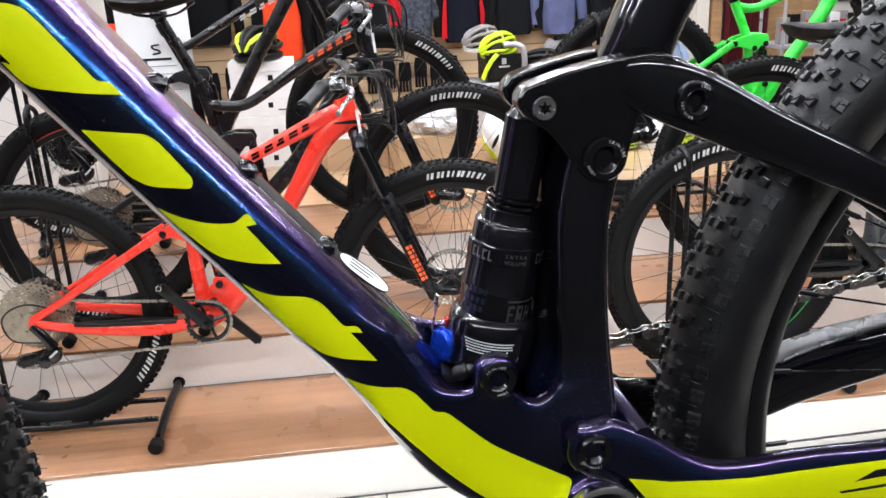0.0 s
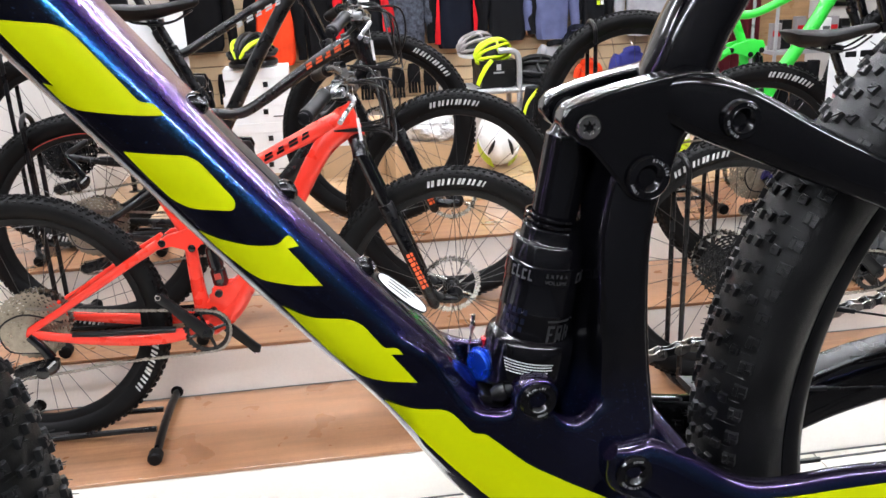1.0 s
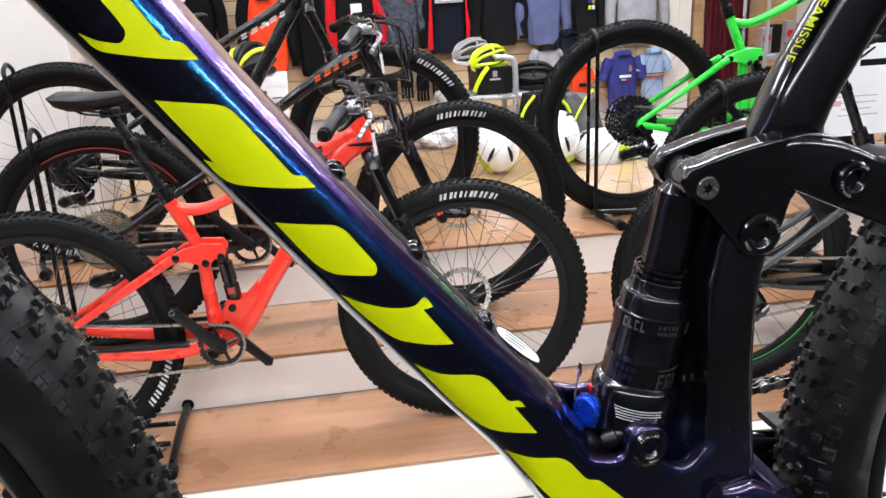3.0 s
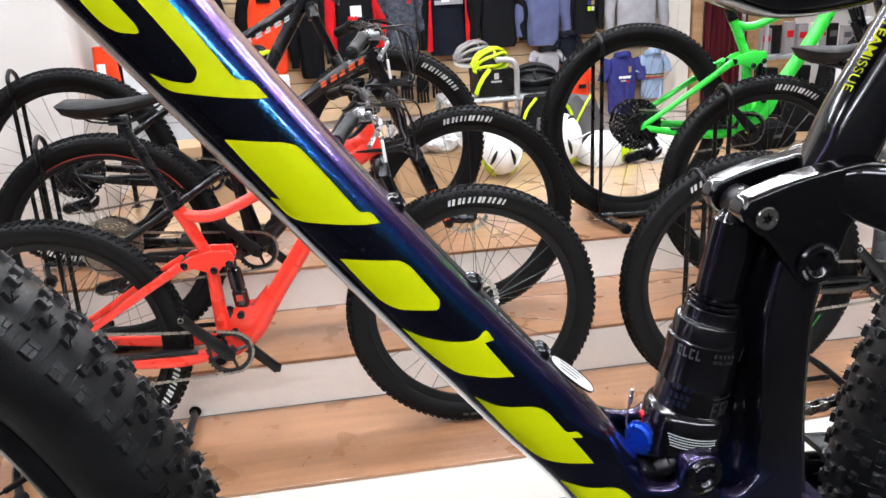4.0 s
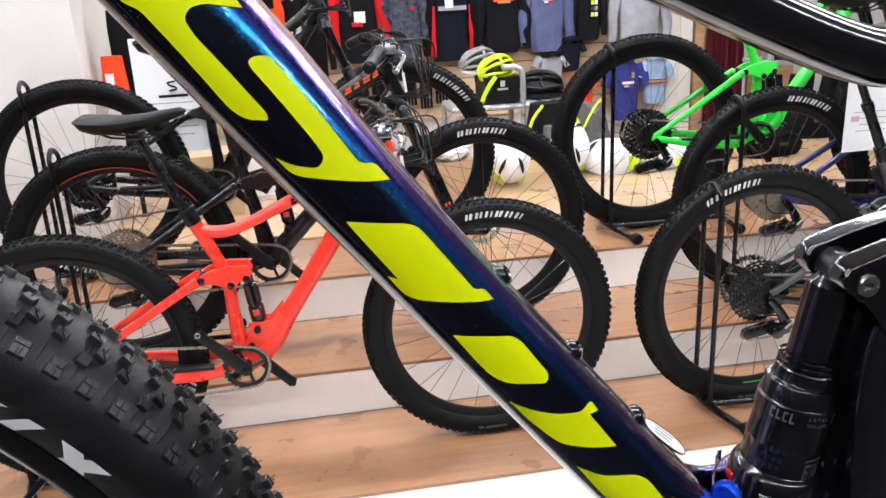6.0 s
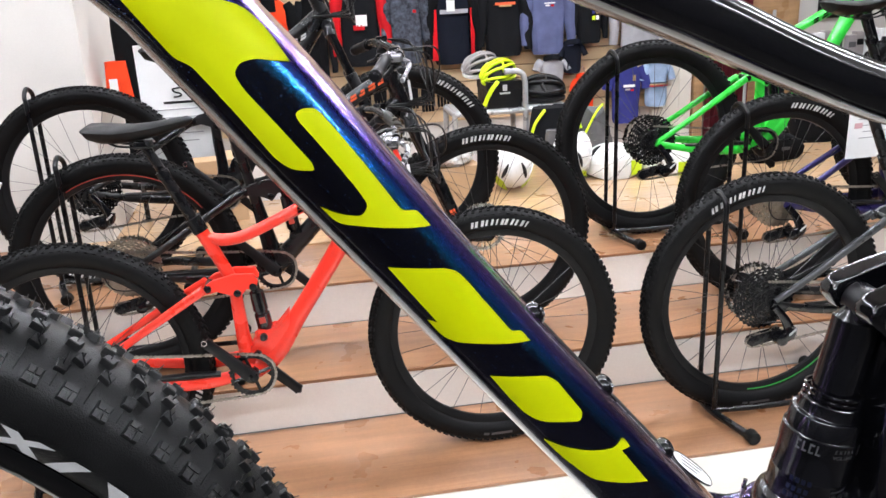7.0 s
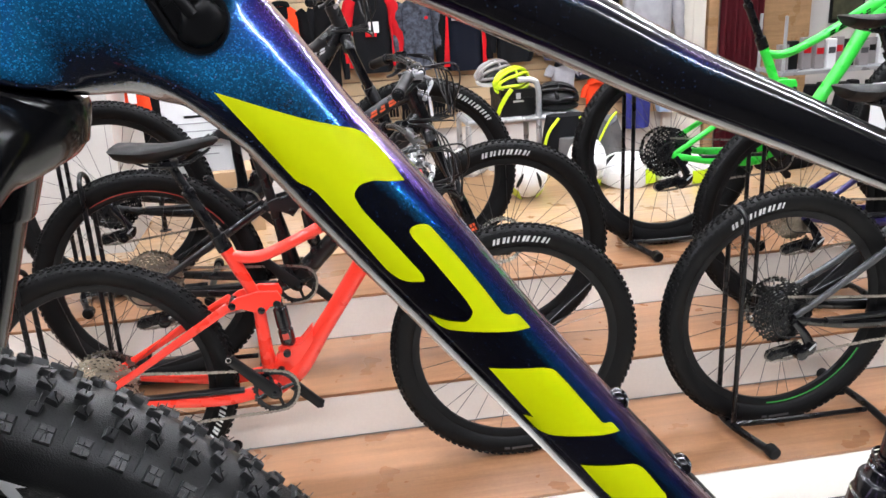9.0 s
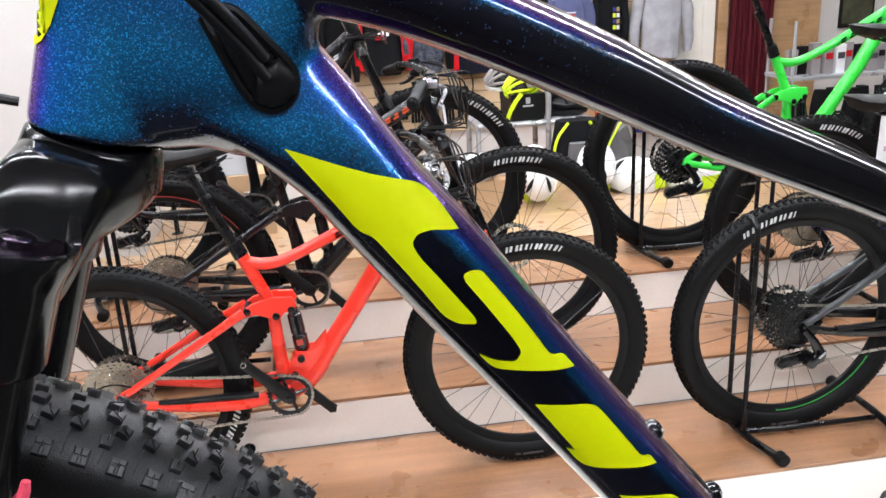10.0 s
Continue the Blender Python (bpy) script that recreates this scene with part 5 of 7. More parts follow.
def arc_text(bm, c, text, r, size, start, ysurf):
    """Characters on an arc round a bolt, on the side that faces -y."""
    for i, ch in enumerate(text):
        cu = bpy.data.curves.new("tmp", "FONT")
        cu.body, cu.size, cu.align_x, cu.align_y = ch, size, "CENTER", "CENTER"
        tmp = bpy.data.objects.new("tmp", cu)
        me = bpy.data.meshes.new_from_object(tmp)
        bpy.data.objects.remove(tmp)
        a = start - i * size * 0.72 / r
        m = Matrix.Translation((c[0] + r * math.cos(a), ysurf, c[1] + r * math.sin(a))) @ Matrix.Rotation(-(a - math.pi / 2), 4, "Y") @ Matrix.Rotation(math.pi / 2, 4, "X")
        me.transform(m)
        bm.from_mesh(me)
        bpy.data.meshes.remove(me)


def axle_bolt(c, r, y, texts, parent, label="black anodised pivot bolt with torque marks"):
    bm = bmesh.new()
    turned(bm, (c[0], y + 0.006, c[1]), (0, -1, 0), [(0, r), (0.0045, r), (0.006, r - 0.0012), (0.0058, r - 0.004), (0.0062, r * 0.62), (0.0055, r * 0.55), (0.001, r * 0.30), (0.001, 0.0005)], 32)
    b = fpart("pivot_bolt", bm, ANOD, parent, label)
    bm = bmesh.new()
    for text, a in texts:
        arc_text(bm, c, text, r * 0.80, r * 0.20, a, y - 0.0004)
    fpart("torque_mark", bm, PALE_INK, b, smooth=False)
    return b


axle_bolt((.1828, 1.3650), 0.0138, -0.0345, (("88IN-LBS", radians(80)), ("10NM", radians(230))), rocker)
axle_bolt((.2310, 1.3995), 0.0117, -0.0500, (("10NM", radians(80)), ("88IN-LBS", radians(250))), rocker)
axle_bolt((.1138, 1.2275), 0.0122, -0.0430, (("88IN-LBS", radians(140)), ("10NM", radians(300))), frame_main)
axle_bolt((.1770, 1.1690), 0.0125, -0.0520, (("20NM", radians(100)), ("177IN-LBS", radians(290))), frame_main)
bm = bmesh.new()
turned(bm, (.1452, -0.0302, 1.3980), (0, -1, 0), [(0, 0.0074), (0.002, 0.0074), (0.0030, 0.0066), (0.0030, 0.0042), (0.0008, 0.0036), (0.0008, 0.0005)], 28)
sb = fpart("shock_bolt", bm, STEEL, rocker, "bright steel bolt with a star socket")
bm = bmesh.new()
for i in range(6):
    a = i * math.pi / 3
    turned(bm, (.1452 + 0.0036 * math.cos(a), -0.0330, 1.3980 + 0.0036 * math.sin(a)), (0, 1, 0), [(0, 0.0013), (0.004, 0.0013)], 8)
fpart("socket_lobes", bm, STEEL, sb)

# seat stays, bonded to the link, and the swing arm
for s in (-1, 1):
    bm = bmesh.new()
    beam(bm, [(0.190, 1.4080, 0.012, 0.0055, 0.0235 * s), (0.206, 1.4075, 0.0165, 0.006, 0.0310 * s), (0.2310, 1.3995, 0.0190, 0.007, 0.038 * s), (0.280, 1.3755, 0.0165, 0.008, 0.042 * s), (0.364, 1.3350, 0.0130, 0.008, 0.050 * s), (0.47, 1.2650, 0.010, 0.008, 0.062 * s), (0.607, 1.170, 0.010, 0.008, 0.070 * s)], 20, 6, 3)
    fpart("seat_stay", bm, GLOSS)
bm = bmesh.new()
beam(bm, [(0.163, 1.182, 0.006, 0.009, -0.039), (0.1770, 1.1690, 0.0215, 0.0095, -0.039), (0.203, 1.1560, 0.0225, 0.0095, -0.041), (0.240, 1.1330, 0.0225, 0.010, -0.046), (0.272, 1.1240, 0.0250, 0.010, -0.051), (0.33, 1.1270, 0.0265, 0.010, -0.056), (0.42, 1.1330, 0.0230, 0.010, -0.062), (0.607, 1.160, 0.016, 0.009, -0.070)], 24, 6, 2.6)
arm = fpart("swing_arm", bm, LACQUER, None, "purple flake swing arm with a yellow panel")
bm = bmesh.new()
beam(bm, [(0.1770, 1.1669, 0.0205, 0.009, 0.039), (0.24, 1.140, 0.022, 0.010, 0.047), (0.34, 1.128, 0.0240, 0.010, 0.056), (0.41, 1.143, 0.0250, 0.010, 0.060), (0.607, 1.165, 0.016, 0.009, 0.070)], 20, 6, 2.6)
fpart("drive_side_arm", bm, GLOSS, arm, "gloss black drive-side swing arm")
bm = bmesh.new()
beam(bm, [(0.26, 1.166, 0.0025, 0.013, 0.052), (0.34, 1.1545, 0.003, 0.013, 0.058), (0.41, 1.170, 0.003, 0.013, 0.062), (0.50, 1.180, 0.003, 0.012, 0.066)], 14, 5, 4)
fpart("chain_guard", bm, SATIN, arm, "grey rubber chain guard")
bm = bmesh.new()
rs = [oval(V(0.2105 + 0.006 * abs(t), 0.046 * t, 1.166 - 0.006 * abs(t)), V(1, 0, 0.3).normalized(), V(-0.3, 0, 1).normalized(), 0.0085, 0.022, 16, 2.6) for t in (-1, -0.6, 0, 0.6, 1)]
rings(bm, rs)
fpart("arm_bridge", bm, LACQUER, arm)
bpy.context.view_layer.update()
ARM = BVHTree.FromPolygons([v.co for v in arm.data.vertices], [tuple(p.vertices) for p in arm.data.polygons])
decal("yellow_shape", [(.2010, 1.1455), (.2300, 1.1410), (.2560, 1.1400), (.2850, 1.1405), (.3180, 1.1430), (.36, 1.1450), (.42, 1.1470), (.42, 1.1180), (.36, 1.1090), (.31, 1.1040), (.27, 1.1030), (.24, 1.1110), (.2130, 1.1290)], YELLOW, arm, "fluorescent yellow panel", tree=ARM)
decal("dark_mark", [(.3580, 1.1310), (.3720, 1.1390), (.4000, 1.1410), (.4000, 1.1350), (.3740, 1.1330)], BLACK_PAINT, arm, lift=0.0008, tree=ARM)
decal("dark_mark", [(.3480, 1.1240), (.4000, 1.1290), (.4000, 1.1260), (.3500, 1.1220)], BLACK_PAINT, arm, lift=0.0008, tree=ARM)

# rear shock
SB, ST = V(0.1150, 0, 1.2270), V(0.1465, 0, 1.3978)
SA = (ST - SB).normalized()
SF = V(0, -1, 0)


def along(t):
    return SB + SA * t


bm = bmesh.new()
turned(bm, along(-0.008), SA, [(0, 0.022), (0.004, 0.0285), (0.010, 0.0292), (0.018, 0.0299), (0.028, 0.0299), (0.0340, 0.0294), (0.0370, 0.0284), (0.0390, 0.0268), (0.0396, 0.0252), (0.0404, 0.0245), (0.043, 0.0244), (0.058, 0.0243), (0.0585, 0.0245), (0.0592, 0.0242), (0.078, 0.0241), (0.0785, 0.0247), (0.089, 0.0246), (0.0894, 0.0236), (0.0900, 0.0231), (0.1020, 0.0228), (0.1028, 0.0222), (0.1031, 0.0196), (0.1040, 0.0190), (0.1115, 0.0188), (0.1122, 0.0182), (0.1125, 0.0160)], 40)
shock = fpart("shock", bm, ANOD, None, "gloss black air shock with printed bands")
bm = bmesh.new()
turned(bm, along(0.100), SA, [(0, 0.0146), (0.062, 0.0146), (0.064, 0.0125), (0.070, 0.0110)], 32)
fpart("shock_shaft", bm, ANOD, shock)
bm = bmesh.new()
for t in (0.107, 0.111):
    hoop(bm, along(t), SA, [(0.0174, 0.0010), (0.0186, 0.0008), (0.0186, -0.0008), (0.0174, -0.0010)], 32)
fpart("travel_ring", bm, GLOSS, shock)
bm = bmesh.new()
turned(bm, ST + V(0, -0.0120, 0), (0, 1, 0), [(0, 0.0105), (0.0005, 0.0113), (0.0180, 0.0113), (0.0185, 0.0105)], 28)
box(bm, along(0.164) + V(0, -0.003, 0), (0.019, 0.0165, 0.022), 0.003, Matrix.Rotation(radians(10.2), 4, "Y"))
fpart("shock_eyelet", bm, SATIN, shock)


def wrap(bm, r, a0, a1, t0, t1, skew=0.0):
    """A curved bar on the shock; angles in degrees from the near side, towards the rear wheel."""
    n = max(2, int(abs(a1 - a0) / 8) + 1)
    lo, hi = [], []
    for i in range(n + 1):
        a = radians(a0 + (a1 - a0) * i / n)
        d = SF * math.cos(a) + V(1, 0, -0.18).normalized() * math.sin(a)
        lo.append(bm.verts.new(along(t0) + d * r))
        a += radians(skew)
        d = SF * math.cos(a) + V(1, 0, -0.18).normalized() * math.sin(a)
        hi.append(bm.verts.new(along(t1) + d * r))
    for i in range(n):
        bm.faces.new((lo[i], lo[i + 1], hi[i + 1], hi[i]))


bm = bmesh.new()
for start in (-70, 38):
    for i in range(4):
        a = start + i * 10
        wrap(bm, 0.0250, a, a + 2.5, 0.0725, 0.0795)
        wrap(bm, 0.0250, a + 2.5, a + 7, 0.0725, 0.0740)
        if i % 2 == 0:
            wrap(bm, 0.0250, a + 2.5, a + 7, 0.0780, 0.0795)
fpart("band_mark", bm, GREY_INK, shock, smooth=False)["kind"] = "stuff"
bm = bmesh.new()
cu = bpy.data.curves.new("tmp", "FONT")
for j, word in enumerate(("EXTRA", "VOLUME")):
    for i, ch in enumerate(word):
        cu.body, cu.size, cu.align_x, cu.align_y = ch, 0.0036, "CENTER", "CENTER"
        tmp = bpy.data.objects.new("tmp", cu)
        me = bpy.data.meshes.new_from_object(tmp)
        bpy.data.objects.remove(tmp)
        a = radians(-12 + i * (7.0 if j == 0 else 5.8))
        d = SF * math.cos(a) + V(1, 0, -0.18).normalized() * math.sin(a)
        e = SA.cross(d) * -1
        m = Matrix((tuple(-e) + (0,), tuple(SA) + (0,), tuple(d) + (0,), (0, 0, 0, 1))).transposed()
        me.transform(Matrix.Translation(along(0.0778 - j * 0.0042) + d * 0.0251) @ m)
        bm.from_mesh(me)
        bpy.data.meshes.remove(me)
fpart("band_words", bm, GREY_INK, shock, smooth=False)
bm = bmesh.new()
wrap(bm, 0.0247, 2, 52, 0.0465, 0.0480)
for i in range(3):
    a = 4 + i * 15
    wrap(bm, 0.0247, a, a + 4, 0.033, 0.0445)
    wrap(bm, 0.0247, a + 4, a + 11, 0.0425, 0.0445)
    wrap(bm, 0.0247, a + 4, a + 9, 0.0375 - 0.003 * (i == 1), 0.0392)
    if i:
        wrap(bm, 0.0247, a + 8.5, a + 11.5, 0.033, 0.0445)
wrap(bm, 0.0247, 2, 30, 0.0285, 0.0297)
fpart("can_mark", bm, mat("dark_grey_print", (0.028, 0.028, 0.03), 0.35, 0, 0, 0.1, 60, 500, 0), shock, smooth=False)["kind"] = "stuff"
bm = bmesh.new()
for i, t in enumerate((0.037, 0.0425, 0.049)):
    for k in range(4):
        wrap(bm, 0.0247, -68 + k * 9 + i * 2, -62 + k * 9 + i * 2, t, t + 0.0038)
fpart("can_mark", bm, mat("dark_blue_print", (0.003, 0.005, 0.018), 0.4, 0, 0, 0.1, 60, 500, 0), shock, smooth=False)["kind"] = "stuff"
bm = bmesh.new()
for i in range(5):
    a, k = -48 + i * 1.5, 0
    while a < 16 - i * 2:
        w = 2.2 + 2.6 * ((k * 7 + i * 3) % 5) / 5
        wrap(bm, 0.0302, a, a + w, 0.0190 - i * 0.0019, 0.0198 - i * 0.0019)
        a, k = a + w + 0.9, k + 1
sp = fpart("small_print", bm, WHITE_INK, shock, smooth=False)
sp["kind"] = "stuff"
# adjuster at the shock's foot
K = V(0.0825, -0.004, 1.2365)
kd = V(-0.87, -0.48, 0.06)
bm = bmesh.new()
turned(bm, K - kd.normalized() * 0.006, kd, [(0, 0.0118), (0.0015, 0.0125), (0.003, 0.0125), (0.0036, 0.0108), (0.0056, 0.0108), (0.0064, 0.0098), (0.0066, 0.0005)], 32)
kn = fpart("remote_lever", bm, BLUE_ANOD, shock, "blue anodised remote wheel")
bm = bmesh.new()
turned(bm, K - kd.normalized() * 0.010, kd, [(0, 0.0105), (0.0032, 0.0118), (0.0038, 0.0105)], 28)
box(bm, (K.x + 0.0075, K.y + 0.008, K.z + 0.014), (0.005, 0.007, 0.005), 0.001)
fpart("red_ring", bm, RED_ANOD, kn)
bm = bmesh.new()
tube(bm, [(0.0810, 0.004, 1.2350), (0.0795, 0.008, 1.2420), (0.0812, 0.010, 1.2500), (0.0825, 0.010, 1.2580)], 0.0008, 8)
rod(bm, (0.0825, 0.010, 1.2575), (0.0832, 0.010, 1.2630), 0.0018, 0.0018, 10)
rod(bm, (0.0832, 0.010, 1.2630), (0.0838, 0.010, 1.2675), 0.0013, 0.0015, 10)
fpart("cable_end", bm, STEEL, kn)
bm = bmesh.new()
turned(bm, (0.088, -0.022, 1.2240), (0.9, -0.1, 0.25), [(0, 0.004), (0.004, 0.0058), (0.009, 0.0058), (0.010, 0.0045), (0.014, 0.0045), (0.015, 0.0050), (0.020, 0.0050)], 14)
box(bm, (0.088, -0.012, 1.2185), (0.018, 0.02, 0.008), 0.002, Matrix.Rotation(radians(20), 4, "Y"))
fpart("cable_stop", bm, PLASTIC, shock)
bm = bmesh.new()
tube(bm, [(0.150, 0.010, 1.330), (0.154, 0.006, 1.29), (0.156, 0.004, 1.25), (0.152, 0.004, 1.21)], 0.003, 8)
fpart("hose", bm, PLASTIC, frame_main)

# bottom bracket cup and crank end
bm = bmesh.new()
turned(bm, (0.185, -0.043, 1.112), (0, -1, 0), [(0, 0.0270), (0.006, 0.0270), (0.007, 0.0255), (0.0075, 0.0225), (0.004, 0.0215), (0.004, 0.0140)], 40)
fpart("bearing_cup", bm, STEEL)
bm = bmesh.new()
turned(bm, (0.185, -0.046, 1.112), (0, -1, 0), [(0, 0.0205), (0.008, 0.0205), (0.030, 0.018)], 32)
beam(bm, [(0.185, 1.112, 0.022, 0.009, -0.074), (0.20, 1.05, 0.016, 0.008, -0.076), (0.22, 0.94, 0.015, 0.007, -0.078)], 16, 5, 3)
fpart("crank_arm", bm, SATIN)
bm = bmesh.new()
beam(bm, [(0.200, 1.108, 0.004, 0.010, -0.020), (0.216, 1.094, 0.004, 0.010, -0.02), (0.235, 1.07, 0.004, 0.010, -0.02)], 10, 4)
fpart("mud_flap", bm, PLASTIC, frame_main)
bm = bmesh.new()
hoop(bm, (0.185, 0.047, 1.112), (0, 1, 0), [(0.070, 0.0015), (0.070, -0.0015), (0.054, -0.0015), (0.054, 0.0015)], 48)
fpart("chainring", bm, DARKSTEEL)
# the near chain, link by link: waisted plates, inner and outer by turns, on riveted pins
line = [Vector(q) for q in cat([(0.185, 0.05, 1.182), (0.2293, 0.05, 1.1970), (0.363, 0.05, 1.2150), (0.449, 0.05, 1.2275), (0.61, 0.05, 1.255)], 40)]
pins = [line[0]]
for q in line[1:]:
    if (q - pins[-1]).length >= 0.0127:
        pins.append(q)
bm, inner = bmesh.new(), bmesh.new()
for i, (a, b) in enumerate(zip(pins, pins[1:])):
    d = (b - a).normalized()
    up = V(0, 1, 0).cross(d) * -1
    shape = []
    for end, c, turn in ((0, a, 90), (1, b, -90)):
        for k in range(9):
            w = radians(turn + 180 * k / 8)
            shape.append(c + d * (0.0043 * math.cos(w)) + up * (0.0043 * math.sin(w)))
        mid = (a + b) / 2
        shape.append(mid + up * (-0.0027 if end == 0 else 0.0027))
    for sgn in (-1, 1):
        off = (0.0036 if i % 2 else 0.0024) * sgn
        rings(bm if i % 2 else inner, [[q + V(0, off + e, 0) for q in shape] for e in (-0.0005, 0.0005)])
    rod(inner, a - V(0, 0.0022, 0), a + V(0, 0.0022, 0), 0.0038, 0.0038, 12)
    turned(bm, a + V(0, -0.0047, 0), (0, 1, 0), [(0, 0.0012), (0.0003, 0.0017), (0.0090, 0.0017), (0.0094, 0.0012)], 12)
chain = fpart("chain", bm, NICKEL, None, "nickel-plated bicycle chain", smooth=False)
fpart("chain_core", inner, DARKSTEEL, chain, smooth=False)["kind"] = "stuff"
# lettering that runs down the seat mast's front flank
RUN, FLANK = V(-0.464, 0, -0.886), V(-0.745, -0.54, 0.39).normalized()
RISE = FLANK.cross(RUN).normalized()
if RISE.y > 0:
    RISE = -RISE


def mast_words(body, size, side, swell):
    cu = bpy.data.curves.new("tmp", "FONT")
    cu.body, cu.size, cu.align_x, cu.align_y, cu.space_character, cu.offset = body, size, side, "CENTER", 1.05, swell
    tmp = bpy.data.objects.new("tmp", cu)
    me = bpy.data.meshes.new_from_object(tmp)
    bpy.data.objects.remove(tmp)
    bm = bmesh.new()
    bm.from_mesh(me)
    bmesh.ops.triangulate(bm, faces=bm.faces[:])
    for k in range(3):
        bmesh.ops.subdivide_edges(bm, edges=[e for e in bm.edges if e.calc_length() > 0.0012], cuts=1)
        bmesh.ops.triangulate(bm, faces=bm.faces[:])
    for v in bm.verts:
        q = MAST_MARK + RUN * v.co.x + RISE * v.co.y - V(0, 0, GROUND)
        hit, nrm, _, _ = TREE.ray_cast(q + FLANK * 0.03, -FLANK)
        v.co = hit + nrm * 0.0007 if hit else q
    bm.to_mesh(me), bm.free()
    me.materials.append(YELLOW)
    share("frame_words", me, frame_main)["label"] = "yellow lettering"


MAST_MARK = V(0.2160, -0.0080, 1.4858) - RISE * 0.0015
mast_words("TEAM", 0.0092, "RIGHT", 0.00018)
mast_words("ISSUE", 0.0092, "LEFT", -0.00006)

# wheels of the front bicycle
RF = 0.3745


def tyre_radius(u):
    return RF - 0.0035 - 0.0125 * (abs(u) / 0.029) ** 2.3


def trail_tyre(parent, tall=1.0, name="tyre"):
    bm = bmesh.new()
    prof = [(0.311, 0.0145), (0.314, 0.0190), (0.322, 0.0255), (0.334, 0.0305), (0.346, 0.0322), (0.354, 0.0312)]
    prof += [(tyre_radius(u), u) for u in (0.0285, 0.024, 0.018, 0.010, 0.0)]
    prof += [(r, -y) for r, y in prof[-2::-1]]
    hoop(bm, (0, 0, 0), (0, 1, 0), prof, 144)
    for f in bm.faces:
        f.smooth = True
    me = bpy.data.meshes.new(name)
    bmesh.ops.recalc_face_normals(bm, faces=bm.faces)
    bm.to_mesh(me), bm.free(), me.materials.append(RUBBER_CASE)
    t = share(name, me, parent)
    # tread blocks with their sipes
    rng = random.Random(5)
    bm = bmesh.new()
    N = 126
    KNOBS = {
        "h": [((-.5, -.5), (.5, -.5), (.5, .5), (-.5, .5)), ((-.5, -.5), (.5, -.5), (.5, -.16), (-.5, -.16)), ((-.5, -.16), (-.12, -.16), (-.12, .5), (-.5, .5)), ((.08, -.02), (.5, -.02), (.5, .5), (.08, .5))],
        "y": [((-.5, -.5), (.5, -.5), (.5, .5), (-.5, .5)), ((-.5, -.5), (.5, -.5), (.42, -.05), (-.42, -.05)), ((-.5, .06), (-.06, .06), (-.12, .5), (-.5, .5)), ((.08, .06), (.5, .06), (.5, .5), (.12, .5))],
        "five": [((-.5, -.35), (0, -.5), (.5, -.35), (.42, .5), (-.42, .5))],
        "z": [((-.46, -.46), (.46, -.46), (.46, .46), (-.46, .46)), ((-.5, -.5), (.35, -.5), (-.02, .02), (-.5, .42)), ((.5, -.36), (.5, .5), (-.36, .5), (.06, .10))],
        "one": [((-.5, -.42), (.36, -.5), (.5, .42), (-.36, .5))],
    }

    def blk(a, u, st, sl, h, kind, turn=0.0):
        rad = V(math.cos(a), 0, math.sin(a))
        tan = V(-math.sin(a), 0, math.cos(a))
        slope = -0.0125 * 2.3 / 0.029 * (abs(u) / 0.029) ** 1.3 * (1 if u > 0 else -1)
        up = (rad + V(0, 1, 0) * (-slope)).normalized()
        lat = (V(0, 1, 0) - up * up.y).normalized() * (1 if u > 0 else -1)
        ct, sn = math.cos(turn), math.sin(turn)
        t2, l2 = tan * ct + lat * sn, lat * ct - tan * sn
        c = rad * tyre_radius(u) + V(0, u, 0)
        for j, shape in enumerate(KNOBS[kind]):
            hh = h * (0.70 if j == 0 and len(KNOBS[kind]) > 1 else 0.86 if j == 5 else 1.0)
            mx = sum(p[0] for p in shape) / len(shape)
            my = sum(p[1] for p in shape) / len(shape)
            lo = [bm.verts.new(c + t2 * st * x * 1.03 + l2 * sl * y * 1.03 - up * 0.002) for x, y in shape]
            md = [bm.verts.new(c + t2 * st * x + l2 * sl * y + up * hh * 0.82) for x, y in shape]
            hi = [bm.verts.new(c + t2 * st * (x + (mx - x) * 0.14) + l2 * sl * (y + (my - y) * 0.14) + up * hh) for x, y in shape]
            n = len(shape)
            bm.faces.new(hi)
            for q in range(n):
                w = (q + 1) % n
                bm.faces.new((lo[q], lo[w], md[w], md[q]))
                bm.faces.new((md[q], md[w], hi[w], hi[q]))
        return c + up * h

    hairs = []
    w = 2 * math.pi / N
    for i in range(N):
        a = w * i
        for s in (-1, 1):
            hairs.append(blk(a, 0.0276 * s, 0.0079, 0.0084, 0.0044 * tall, "h" if i % 2 else "y"))
            if i % 2:
                hairs.append(blk(a + 0.5 * w, 0.0192 * s, 0.0068, 0.0064, 0.0038 * tall, "five"))
            hairs.append(blk(a + (0.15 if i % 2 else 0.35) * w, (0.0125 if i % 2 else 0.0142) * s, 0.0066, 0.0056, 0.0040 * tall, "z", 0.2 * s))
            hairs.append(blk(a + (0.62 if s > 0 else 0.50) * w, 0.0048 * s, 0.0074, 0.0054, 0.0041 * tall, "one" if i % 3 else "z", 0.12 * s))
    # mould seams across the casing
    for i in range(N):
        for s in (-1, 1):
            ring = []
            for k in range(7):
                u = (0.010 + 0.021 * k / 6) * s
                rr = tyre_radius(min(abs(u), 0.0285)) + 0.0002 - max(0, abs(u) - 0.0285) * 2.4
                ring.append(V(rr * math.cos(w * (i + 0.5)), u, rr * math.sin(w * (i + 0.5))))
            tube(bm, ring, 0.00035, 4, 1)
    for c in hairs:
        if rng.random() < 0.85:
            d = V(rng.uniform(-0.2, 0.2), rng.uniform(-0.3, 0.3), rng.uniform(-0.2, 0.2)) + c.normalized()
            d.normalize()
